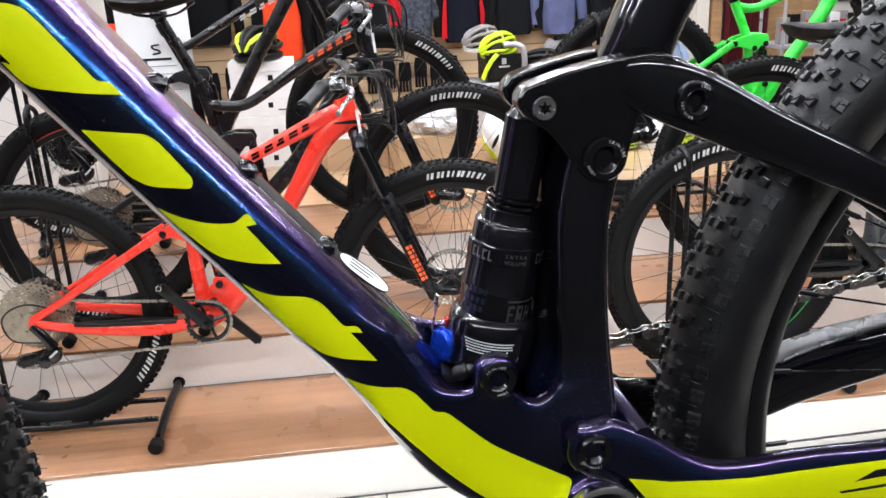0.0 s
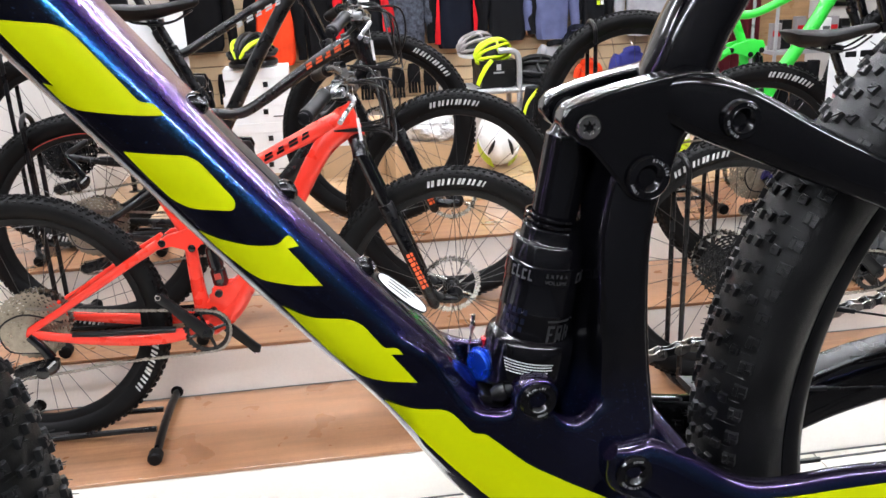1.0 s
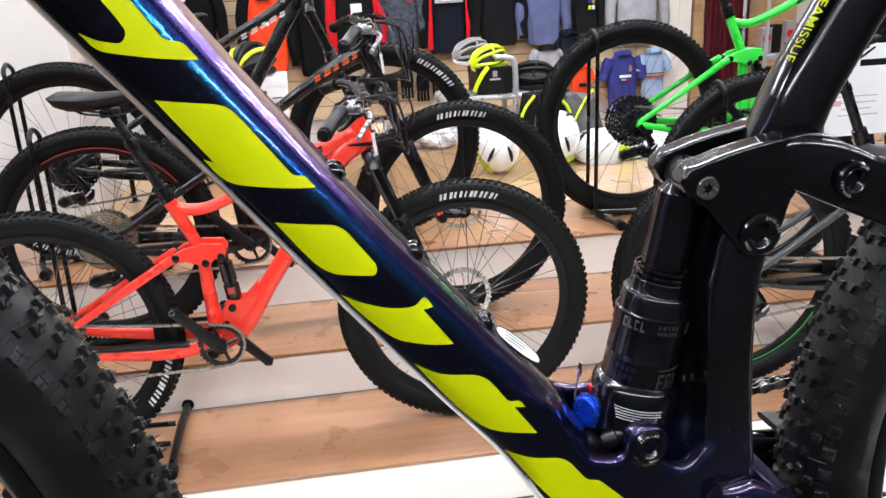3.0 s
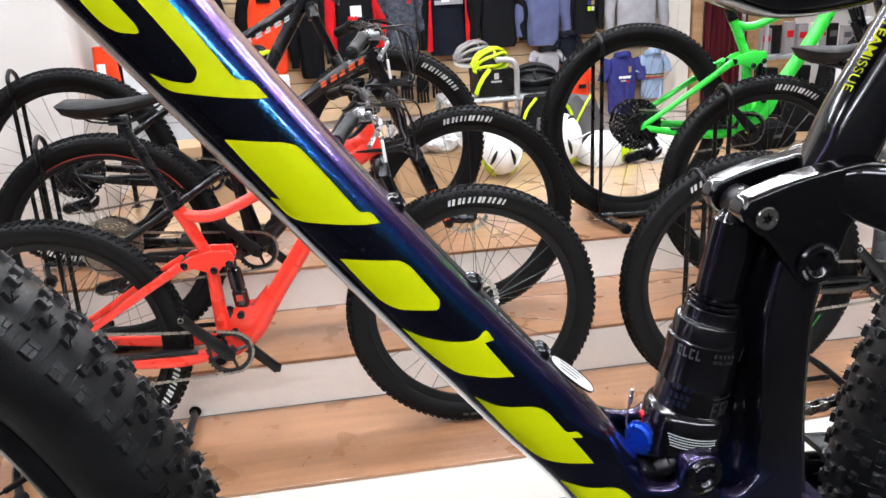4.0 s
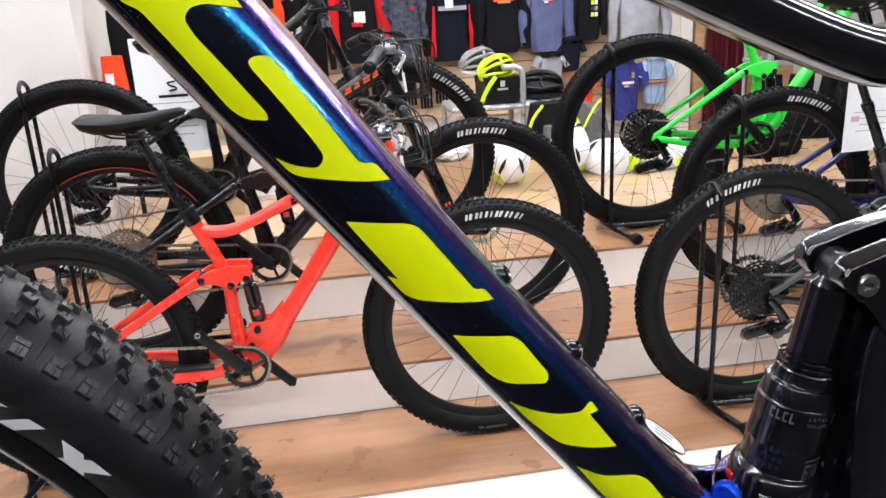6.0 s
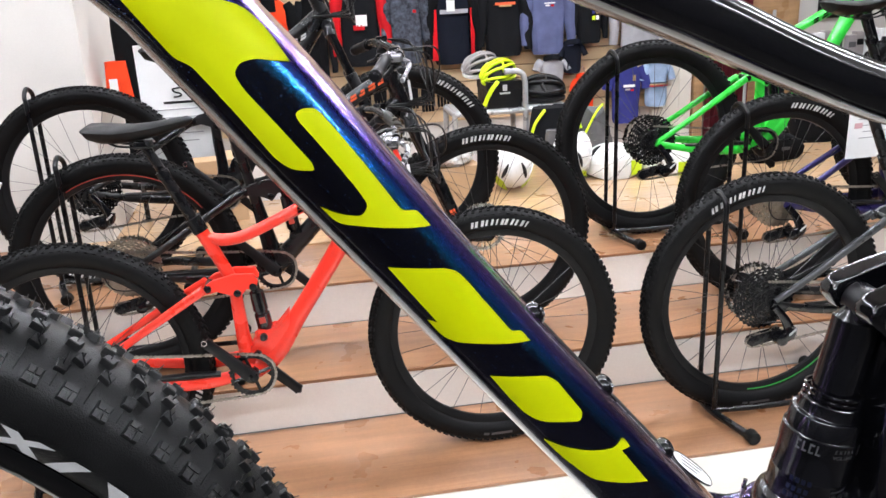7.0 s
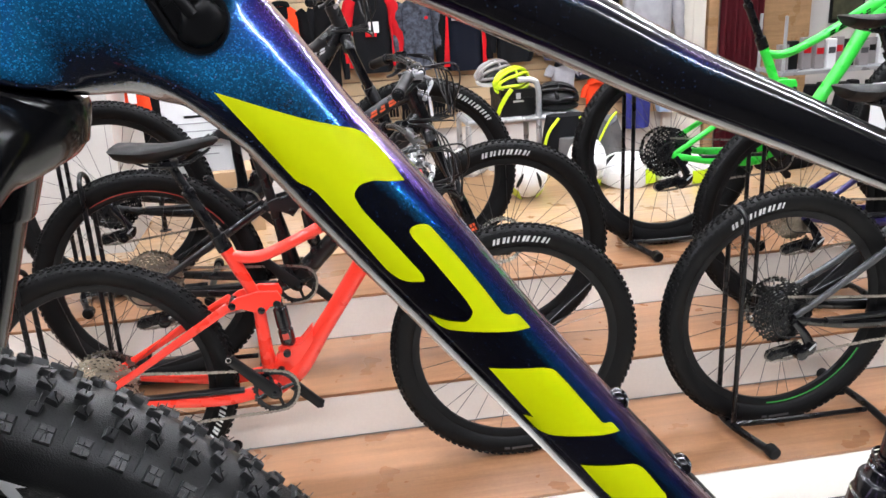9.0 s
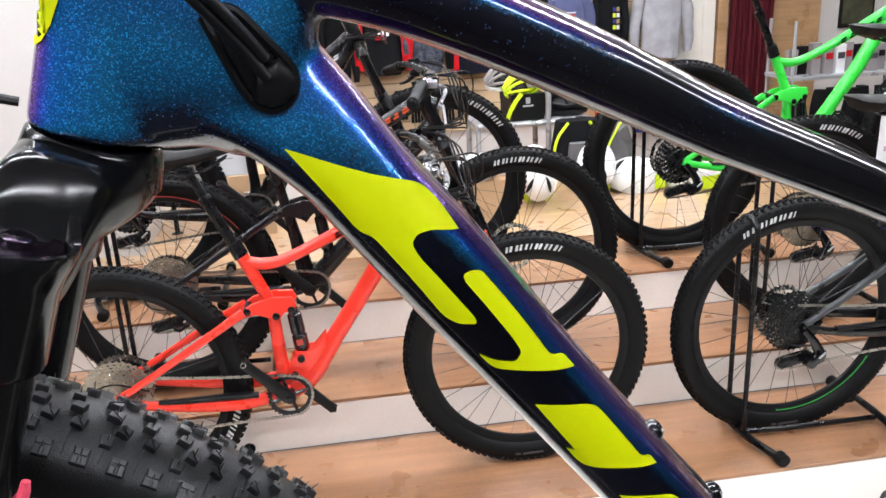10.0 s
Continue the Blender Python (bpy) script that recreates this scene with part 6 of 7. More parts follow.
            rod(bm, c, c + d * rng.uniform(0.002, 0.0050), 0.0005, 0.0003, 3)
    tread = part("tread", bm, RUBBER_FG, t, smooth=False)
    tread["kind"] = "stuff"
    return t


def trail_wheel(name, c, phase=0.0, steer=0.0, tall=1.0):
    bm = bmesh.new()
    hoop(bm, (0, 0, 0), (0, 1, 0), [(0.3115, 0.0155), (0.3125, 0.0165), (0.3125, 0.0180), (0.3095, 0.0180), (0.300, 0.0160), (0.292, 0.008), (0.290, 0.0), (0.292, -0.008), (0.300, -0.0160), (0.3095, -0.0180), (0.3125, -0.0180), (0.3125, -0.0165), (0.3115, -0.0155)], 120)
    w = part(name, bm, RIMBLACK, FG)
    w.matrix_basis = pose(c[0], 0, c[1] - GROUND, 0, phase, steer)
    trail_tyre(w, tall)
    bm = bmesh.new()
    turned(bm, (0, -0.065, 0), (0, 1, 0), [(0, 0.010), (0.01, 0.012), (0.025, 0.028), (0.031, 0.028), (0.036, 0.018), (0.094, 0.018), (0.099, 0.028), (0.105, 0.028), (0.12, 0.012), (0.13, 0.010)], 20)
    part("hub", bm, SATIN, w)
    bm = bmesh.new()
    rod(bm, (0, 0, 0.020), (0, 0, 0.277), 0.0010, 0.0009, 6)
    rod(bm, (0, 0, 0.274), (0, 0, 0.292), 0.0020, 0.0020, 8)
    sp0 = part("spoke", bm, SATIN, w)
    me = sp0.data
    bpy.data.objects.remove(sp0)
    for i in range(28):
        side = 1 if i % 2 else -1
        share("spoke", me, w, pose(0, 0, 0, 0, 360 * i / 28, 0) @ pose(0.025 * (1 if i % 4 < 2 else -1), side * 0.026, 0, side * 5.2, -5.0 * (1 if i % 4 < 2 else -1), 0))
    return w


front = trail_wheel("front_wheel", (-0.5535, 1.160), 0.0, -3.2, 0.88)
trail_wheel("rear_wheel", (0.6165, 1.160), 30.3, 0.0, 0.78)
# maker's name on the near side wall, as slanted white bars
TYRE_MARK = 41.0
bm = bmesh.new()


def wall_bar(a0, a1, width):
    """A bar from angle a0 at the rim side to a1 at the tread side, in degrees."""
    lo, hi = [], []
    for k in range(5):
        f = k / 4
        r = 0.3195 + 0.0135 * f
        y = -(0.0262 + (r - 0.3195) * 0.45)
        for lst, e in ((lo, 0.0), (hi, width)):
            a = radians(a0 + (a1 - a0) * f - e)
            lst.append(bm.verts.new((r * math.cos(a), y, r * math.sin(a))))
    for k in range(4):
        bm.faces.new((lo[k], lo[k + 1], hi[k + 1], hi[k]))


for a, w, slants in ((TYRE_MARK + 29.5, 1.6, (0, -2.2, 2.2)), (TYRE_MARK + 22.2, 1.7, (2.5, -2.5)), (TYRE_MARK + 15.1, 1.5, (3.4, -3.4)), (TYRE_MARK + 9.4, 1.5, (3.4, -3.4)), (TYRE_MARK + 5.0, 1.6, (1.2,)), (TYRE_MARK, 2.2, (-2.4, 1.4))):
    for k, sl in enumerate(slants):
        off = k * 1.2 if len(slants) == 3 or abs(sl) < 3 else 0
        wall_bar(a - off + sl * 0.5, a - off - sl * 0.5 - 0.6, w)
part("sidewall_mark", bm, WHITE_INK, front.children[0], smooth=False)["kind"] = "stuff"

# fork, set out along the steering axis: a up the axis from the head tube's foot, b behind it
UP, BACK = V(0.336, 0, 0.942), V(0.942, 0, -0.336)
LEG_B, LEG_Y = -0.0158, 0.068


def fk(a, b, y):
    return V(-0.3605, y, 1.637) + UP * a + BACK * b


bm = bmesh.new()
rs = []
half = [(0.0, -0.0235, 0.0000, 0.0325, 0.0185), (0.018, -0.0245, -0.0015, 0.0308, 0.0185), (0.032, -0.0275, -0.0050, 0.0278, 0.0195), (0.044, -0.0310, -0.0090, 0.0250, 0.0205),
        (0.054, -0.0430, -0.0120, 0.0230, 0.0200), (0.064, -0.0580, -0.0140, 0.0205, 0.0140), (0.080, -0.0600, -0.0150, 0.0150, 0.0110), (0.086, -0.0600, -0.0150, 0.0070, 0.0070)]
for y, a, b, hb, ha in cat([(-q[0], *q[1:]) for q in half[:0:-1]] + half, 5):
    rs.append(oval(fk(a, b, y), BACK, UP, hb, ha, 32, 2.6))
rings(bm, rs)
turned(bm, fk(-0.026, 0, 0), UP, [(0, 0.0335), (0.010, 0.0324), (0.0170, 0.0310), (0.0192, 0.0290)], 40)
fork = fpart("fork", bm, FORKBLACK, None, "satin black suspension fork crown")
for s in (-1, 1):
    y = LEG_Y * s
    bm = bmesh.new()
    rod(bm, fk(-0.045, LEG_B, y), fk(-0.252, LEG_B, y), 0.0176, 0.0176, 36)
    fpart("stanchion", bm, FORKBLACK, fork)
    # the barrel round the leg's top, its wall drawn up on the inner side
    bm = bmesh.new()
    wall = []
    for a, r, lifted in ((-0.094, 0.0178, 0), (-0.0945, 0.0205, 0), (-0.092, 0.0214, 0), (-0.058, 0.0216, 0), (-0.050, 0.0232, 0.1), (-0.044, 0.0244, 0.35), (-0.0395, 0.0243, 0.8), (-0.0375, 0.0232, 1), (-0.0380, 0.0205, 1), (-0.0400, 0.0194, 0.9), (-0.046, 0.0188, 0.1), (-0.046, 0.0005, 0)):
        ring = []
        for i in range(48):
            w = 2 * math.pi * i / 48
            inner = max(0.0, -math.cos(w) * s) ** 1.5
            ring.append(fk(a + 0.020 * lifted * inner, LEG_B + 0.0025 * min(1, lifted) + r * math.sin(w), y + r * math.cos(w)))
        wall.append(ring)
    rings(bm, wall)
    fpart("crown_socket", bm, FORKBLACK, fork)
    bm = bmesh.new()
    turned(bm, fk(-0.2355, LEG_B, y), -UP, [(0, 0.0195), (0.004, 0.0224), (0.02, 0.0230), (0.16, 0.0225), (0.28, 0.019), (0.30, 0.014)], 28)
    fpart("fork_leg", bm, FORKBLACK, fork)
    bm = bmesh.new()
    turned(bm, fk(-0.0460, LEG_B + 0.0022, y), UP, [(0, 0.0182), (0.0058, 0.0182), (0.0070, 0.0172), (0.0072, 0.0140), (0.0056, 0.0128), (0.0054, 0.0080), (0.0086, 0.0070), (0.0096, 0.0055), (0.0096, 0.0005)], 36)
    fpart("top_cap", bm, CAP_ANOD, fork)
bm = bmesh.new()
for i in range(7):
    for k0, k1 in ((0.0, 0.0022), (0.0048, 0.0066)) if i % 2 else ((0.0, 0.0066),):
        b0 = 0.0005 - 0.0036 * i
        out = [-(0.0182 ** 2 - min(0.018, abs(q)) ** 2) ** 0.5 for q in (b0, b0 + 0.0022)]
        bm.faces.new([bm.verts.new(fk(-0.113 + k, LEG_B + b0 + e * 0.0022, -LEG_Y + out[e])) for e, k in ((0, k0), (1, k0), (1, k1), (0, k1))])
fpart("fork_mark", bm, GOLD_INK, fork, smooth=False)
bm = bmesh.new()
for i in range(4):
    hoop(bm, fk(-0.213 - 0.0044 * i, LEG_B, 0.068), -UP, [(0.0192, 0.0012), (0.0206, 0.001), (0.0206, -0.001), (0.0192, -0.0012)], 24)
fpart("wiper_spring", bm, STEEL, fork)
bm = bmesh.new()
tube(bm, [(-0.420, -0.094, 1.495), (-0.410, -0.096, 1.496), (-0.3995, -0.096, 1.502), (-0.3965, -0.095, 1.509)], [0.002, 0.0028, 0.0028, 0.002], 8)
fpart("hose_clip", bm, PINK, fork, "pinkish red plastic hose clip")

# plinth under the front bicycle
solid("display_plinth", (0.03, 0.56, 0.3915), (1.95, 0.36, 0.783), DARKWALL, "dark brown display plinth under the bicycle", "plinth", 0.006, "")

# ---- slatted wall and clothes ----
slats = tagged(new("wall_panel"), "light maple slatted display wall", "wall panel", "", "structure")
bm = bmesh.new()
box(bm, (0, 0, 0), (3.66, 0.012, 2.6), 0)
back = part("panel_back", bm, SLOT, slats, smooth=False)
back.location = (0.79, YF - 0.006, 1.72)
bm = bmesh.new()
box(bm, (0, 0, 0), (3.66, 0.018, 0.092), 0.003)
first = part("slat", bm, SLAT, slats, smooth=False)
first.location = (0.79, YF - 0.021, 0.47)
for i in range(1, 26):
    share("slat", first.data, slats, pose(0.79, YF - 0.021, 0.47 + i * 0.1))
WALLY = YF - 0.03


def garment(name, x, zb, w, h, body, sleeve, label, trims=(), long=True, collar=None, depth=0.06, y=None):
    y = (WALLY - 0.10) if y is None else y
    root = thing(name, pose(x, y, zb), label, "shirt" if name == "t_shirt" else "jacket", "clothes on the slatted wall")
    rng = random.Random(int(x * 1000) + 77)
    ph = rng.uniform(0, 6)
    bm = bmesh.new()
    rs = []
    for i in range(15):
        t = i / 14
        ww = w * 0.44 * (0.84 + 0.05 * math.sin(t * 5 + ph) - (0.10 if t < 0.06 else 0.0)) if t < 0.70 else w * 0.44 * (0.82 + 0.14 * (t - 0.70) / 0.15 if t < 0.85 else 0.96 - 0.62 * ((t - 0.85) / 0.15) ** 1.3)
        dd = depth * (0.9 - 0.25 * t)
        ring = []
        for j in range(28):
            a = 2 * math.pi * j / 28
            fold = 1 + 0.16 * math.sin(7 * a + ph + 2.2 * t) * (1 - t) + 0.06 * math.sin(13 * a + 5 * t + ph)
            ring.append(V(ww * math.copysign(abs(math.cos(a)) ** 0.8, math.cos(a)), dd * math.sin(a) * fold, h * t))
        rs.append(ring)
    rings(bm, rs)
    b = part("body", bm, body, root)
    for s in (-1, 1):
        bm = bmesh.new()
        lo = 0.05 + 0.10 * rng.random() if long else 0.58
        pts = [(s * w * 0.34, 0, h * 0.92), (s * w * 0.43, -0.01, h * 0.80), (s * w * 0.49, -0.015, h * (0.5 * (0.8 + lo))), (s * w * (0.50 if long else 0.53), -0.02, h * lo)]
        k = min(1.0, w / 0.34)
        tube(bm, pts, [0.040 * k, 0.046 * k, 0.042 * k, (0.030 if long else 0.044) * k], 12, 5)
        for v in bm.verts:
            v.co.x += 0.004 * math.sin(v.co.z * 30 + ph)
            v.co.y += 0.005 * math.sin(v.co.z * 30 + v.co.x * 40 + ph)
        part("sleeve", bm, sleeve, root)
    bm = bmesh.new()
    hoop(bm, (0, -0.005, h * 0.985), (0, 0.35, 1), [(0.062, 0.022), (0.070, 0.0), (0.066, -0.02), (0.056, 0.0)], 20)
    part("collar", bm, collar or body, root)
    bm = bmesh.new()
    tube(bm, [(0, 0, h), (0, 0.0, h + 0.05), (0, 0.045, h + 0.07), (0, 0.085, h + 0.06)], 0.004, 6)
    part("hanger_hook", bm, STEEL, root)
    for (x0, x1, z0, z1, m) in trims:
        if long:
            z0, z1 = z0 * 0.87, z1 * 0.87
        bm = bmesh.new()
        n, k = 8, 3
        g = [[None] * (k + 1) for _ in range(n + 1)]
        for i in range(n + 1):
            for j in range(k + 1):
                zz = z0 + (z1 - z0) * i / n
                xx = x0 + (x1 - x0) * j / k
                yy = -depth * (1.02 - 0.25 * zz / h) * math.sqrt(max(0.12, 1 - (xx / (w * 0.46)) ** 2)) - 0.018
                g[i][j] = bm.verts.new((xx, yy, zz))
        for i in range(n):
            for j in range(k):
                bm.faces.new((g[i][j], g[i][j + 1], g[i + 1][j + 1], g[i + 1][j]))
        part("trim", bm, m, b)
    return root


garment("jacket", -0.87, 0.940, 0.42, 0.52, C_BLACK, C_BLACK, "black long-sleeved jacket on a hanger", ((-0.06, -0.02, 0.46, 0.50, WHITE_INK), (0.03, 0.06, 0.50, 0.53, C_RED)))
garment("jacket", -0.355, 0.815, 0.36, 0.60, C_ORANGE, C_BLACK, "orange and black rain jacket on a hanger", ((-0.05, 0.05, 0.58, 0.68, C_BLACK), (-0.01, 0.02, 0.38, 0.43, WHITE_INK)), collar=C_BLACK)
garment("jacket", -0.05, 0.770, 0.25, 0.66, C_BLACK, C_CHAR, "plain black jacket on a hanger")
garment("jacket", 0.28, 0.900, 0.38, 0.56, C_CHAR, C_RED, "black jersey with red edges and a white badge", ((-0.175, -0.140, 0.05, 0.46, C_RED), (0.140, 0.175, 0.05, 0.46, C_RED), (-0.03, 0.05, 0.33, 0.42, WHITE_INK), (-0.05, 0.03, 0.30, 0.34, C_RED)), collar=C_RED)
garment("jacket", 0.615, 0.895, 0.32, 0.52, C_PATTERN, C_PATTERN, "grey camouflage-patterned jacket on a hanger", ((0.05, 0.075, 0.42, 0.445, C_RED),))
garment("jacket", 0.965, 0.872, 0.37, 0.52, C_NAVY, C_BLACK, "black jacket with red side panels and a grey band", ((-0.165, -0.125, 0.04, 0.46, C_RED), (0.125, 0.165, 0.04, 0.46, C_RED), (-0.10, 0.11, 0.42, 0.455, C_GREY), (-0.05, 0.01, 0.44, 0.53, PAPER)), collar=C_RED)
garment("sweatshirt", 1.352, 0.905, 0.36, 0.52, C_CHAR, C_CHAR, "charcoal sweatshirt with an orange print", ((-0.075, 0.080, 0.430, 0.452, ORANGE_INK), (-0.045, 0.050, 0.415, 0.430, GOLD_INK)))
garment("sweatshirt", 1.69, 0.900, 0.36, 0.50, C_SLATE, C_SLATE, "slate blue sweatshirt with a small print", ((-0.04, 0.045, 0.425, 0.435, WHITE_INK), (-0.03, 0.00, 0.405, 0.418, WHITE_INK), (0.01, 0.035, 0.40, 0.418, C_RED)))
garment("sweatshirt", 2.02, 0.960, 0.24, 0.50, C_CHAR, C_CHAR, "black shirt with small coloured badges", [(0.00 + 0.03 * (i % 2), 0.025 + 0.03 * (i % 2), 0.20 + 0.05 * (i // 2), 0.235 + 0.05 * (i // 2), (LIME, WHITE_INK, C_BLUE, GOLD_INK)[i % 4]) for i in range(8)])
garment("sweatshirt", 2.43, 0.890, 0.44, 0.52, C_GREY, C_GREY, "light grey knitted sweater on a hanger")
garment("t_shirt", 1.985, 0.44, 0.19, 0.27, C_ORANGE, C_ORANGE, "small orange t-shirt on a hanger", ((-0.03, 0.03, 0.12, 0.15, C_CHAR),), False)
garment("t_shirt", 2.325, 0.325, 0.31, 0.46, C_BLUE, C_BLUE, "blue t-shirt with a small print", ((-0.045, 0.05, 0.285, 0.305, WHITE_INK), (-0.03, 0.01, 0.262, 0.275, PALE_INK), (0.015, 0.04, 0.255, 0.268, C_RED), (0.030, 0.055, 0.33, 0.375, GOLD_INK)), False)
garment("t_shirt", 2.575, 0.44, 0.23, 0.35, C_SKY, C_SKY, "light blue t-shirt on a hanger", ((-0.075, 0.075, 0.170, 0.182, GOLD_INK), (-0.075, 0.075, 0.160, 0.168, C_RED), (-0.075, 0.075, 0.184, 0.192, PLASTIC)), False)
garment("t_shirt", 1.725, 0.66, 0.25, 0.20, C_GREY, C_GREY, "light grey t-shirt on a hanger", (), False, collar=C_CHAR)
garment("t_shirt", 1.885, 0.745, 0.19, 0.22, C_NAVY, C_NAVY, "small dark navy t-shirt on a hanger", (), False)
for i, x in enumerate((0.28, 0.40, 0.52, 0.64, 0.76, 0.88, -0.9, -0.76)):
    g = thing("glove", pose(x, WALLY - 0.05, 0.52 + 0.03 * (i % 2)), "black cycling glove on a wall hook", "glove", "gloves on the slatted wall")
    bm = bmesh.new()
    beam(bm, [(0, 0.22, 0.040, 0.016), (0, 0.15, 0.050, 0.020), (0, 0.08, 0.048, 0.018)], 12, 4)
    part("palm", bm, C_BLACK, g)
    for k in range(4):
        bm = bmesh.new()
        tube(bm, [(-0.035 + 0.023 * k, 0, 0.09), (-0.038 + 0.025 * k, -0.006, 0.03), (-0.036 + 0.024 * k, -0.012, 0.0)], 0.010, 8, 3)
        part("finger", bm, C_BLACK, g)

def soft_bag(name, at, yaw, size, label, handle):
    """A slumped black fabric bag with a zip, a carrying strap and a small badge."""
    lx, ly, lz = size
    root = thing(name, pose(*at, 0, 0, yaw), label, "bag", "black bags")
    bm = bmesh.new()
    rs = []
    for t in (0.0, 0.06, 0.2, 0.45, 0.7, 0.88, 0.97, 1.0):
        k = math.sin(math.pi * (0.24 + 0.62 * t)) ** 0.6 if t < 1 else 0.25
        ring = oval(V(0.02 * lx * math.sin(5 * t), 0, lz * t), V(1, 0, 0), V(0, 1, 0), lx / 2 * k, ly / 2 * k, 28, 3.0)
        rs.append([q + V(0, 0, lz * (0.05 * math.sin(q.x * 31 + 1) + 0.03 * math.sin(q.y * 47)) * t) for q in ring])
    rings(bm, rs)
    body = part("body", bm, C_BLACK, root)
    bm = bmesh.new()
    tube(bm, [(lx * 0.46 * math.cos(a), -ly * 0.40 + 0.012 * math.sin(3 * a), lz * (0.62 + 0.22 * math.sin(a))) for a in (math.pi * i / 8 for i in range(9))], 0.003, 6)
    part("zip", bm, SATIN, body)
    bm = bmesh.new()
    tube(bm, [(-lx * handle, 0, lz * 0.90), (-lx * handle * 0.6, -0.01, lz * 1.12), (lx * handle * 0.6, -0.015, lz * 1.14), (lx * handle, 0, lz * 0.90)], 0.008, 8, 5)
    part("strap", bm, PLASTIC, root)
    bm = bmesh.new()
    box(bm, (lx * 0.06, -ly * 0.492, lz * 0.52), (0.055, 0.004, 0.016), 0.001)
    part("badge", bm, GREY_INK, body, "grey badge", smooth=False)
    return root


soft_bag("sports_bag", (2.29, 4.27, T3), 8, (0.37, 0.20, 0.15), "low black fabric sports bag lying on the wooden platform", 0.30)
soft_bag("backpack", (2.74, 4.60, T3), -12, (0.27, 0.17, 0.22), "black fabric backpack standing on the wooden platform", 0.14)

# ---- right end of the back wall ----
solid("door_1", (2.745, YF - 0.03, 1.10), (0.33, 0.05, 2.16), CREAM, "cream painted boarded door leaf", "door")
for i in range(3):
    solid("trim", (2.64 + i * 0.105, YF - 0.058, 1.10), (0.095, 0.008, 2.10), CREAM, "cream door board", "door board", 0.003)
solid("trim", (2.965, YF - 0.04, 1.5), (0.085, 0.07, 3.0), WOODWALL, "brown wooden door post", "post")
solid("wall_panel_wood", (3.585, YF - 0.02, 1.5), (0.45, 0.04, 3.0), WOODWALL, "brown wood-grained wall panel", "wall panel")
cur = thing("curtain", pose(3.19, YF - 0.10, 0.02), "burgundy cloth curtain hanging in folds", "curtain")
bm = bmesh.new()
cols = 60
v0 = [[bm.verts.new((-0.18 + 0.36 * i / cols, 0.028 * math.sin(i * 0.85) + 0.008 * math.sin(i * 2.1 + z * 3), z)) for i in range(cols + 1)] for z in (0, 0.7, 1.4, 2.1)]
for a, b in zip(v0, v0[1:]):
    for i in range(cols):
        bm.faces.new((a[i], a[i + 1], b[i + 1], b[i]))
r = bmesh.ops.solidify(bm, geom=bm.faces[:], thickness=0.004)
part("drape", bm, CURTAIN, cur)
bm = bmesh.new()
rod(bm, (-0.25, 0, 2.12), (0.25, 0, 2.12), 0.012, 0.012, 12)
part("rod", bm, SATIN, cur)
pic = thing("picture", pose(4.14, YF - 0.012, 1.02), "dark framed picture on the white wall", "picture")
bm = bmesh.new()
box(bm, (0, 0, 0.3), (0.30, 0.02, 0.6), 0.004)
part("picture_frame", bm, PLASTIC, pic, smooth=False)
bm = bmesh.new()
box(bm, (0, -0.011, 0.3), (0.26, 0.004, 0.54), 0)
part("print", bm, mat("green_brown_print", (0.06, 0.06, 0.035), 0.5, 0, 0, 0.6, 9, 40, 0), pic, smooth=False)
gon = thing("display_shelf", pose(3.4, 5.6, 0.0), "grey metal shop shelf with small packages", "shelf")
for z in (0.25, 0.82):
    bm = bmesh.new()
    box(bm, (0, 0, z), (0.95, 0.35, 0.025), 0.003)
    part("shelf_board", bm, RACK, gon, smooth=False)
for x in (-0.46, 0.46):
    for y in (-0.16, 0.16):
        bm = bmesh.new()
        rod(bm, (x, y, 0), (x, y, 1.20), 0.012, 0.012, 8)
        part("upright", bm, RACK, gon)
rng = random.Random(3)
for row, z in ((0, 0.833), (1, 0.263)):
    for i in range(11):
        h = 0.16 + 0.05 * rng.random()
        p = thing("package", pose(2.98 + i * 0.083, 5.50 + 0.06 * rng.random(), z, 0, 0, rng.uniform(-5, 5)), "small packaged bicycle part on the shelf", "package", "packages on the shelf")
        bm = bmesh.new()
        box(bm, (0, 0, h / 2), (0.068, 0.05, h), 0.002)
        part("box", bm, rng.choice((WHITEBOX, PLASTIC, WHITEBOX, GREY_PL)), p, smooth=False)
        bm = bmesh.new()
        box(bm, (0, -0.0255, h * 0.62), (0.052, 0.002, h * 0.22), 0)
        part("print", bm, rng.choice((C_RED, PLASTIC, GREY_INK, C_RED)), p, smooth=False)
for i in range(9):
    p = thing("hanging_bag", pose(2.7 + i * 0.105, 5.05 + 0.05 * (i % 2), 0.505), "black soft bag on the platform edge", "bag", "black bags")
    bm = bmesh.new()
    rings(bm, [oval(V(0.01 * math.sin(i + t * 4), 0, 0.30 * t), V(1, 0, 0), V(0, 1, 0), 0.055 * (1.05 - 0.4 * t), 0.05 * (1 - 0.3 * t), 14, 2.6) for t in (0, 0.1, 0.35, 0.6, 0.85, 1.0)])
    part("body", bm, C_BLACK, p)

# ---- things on the platform ----


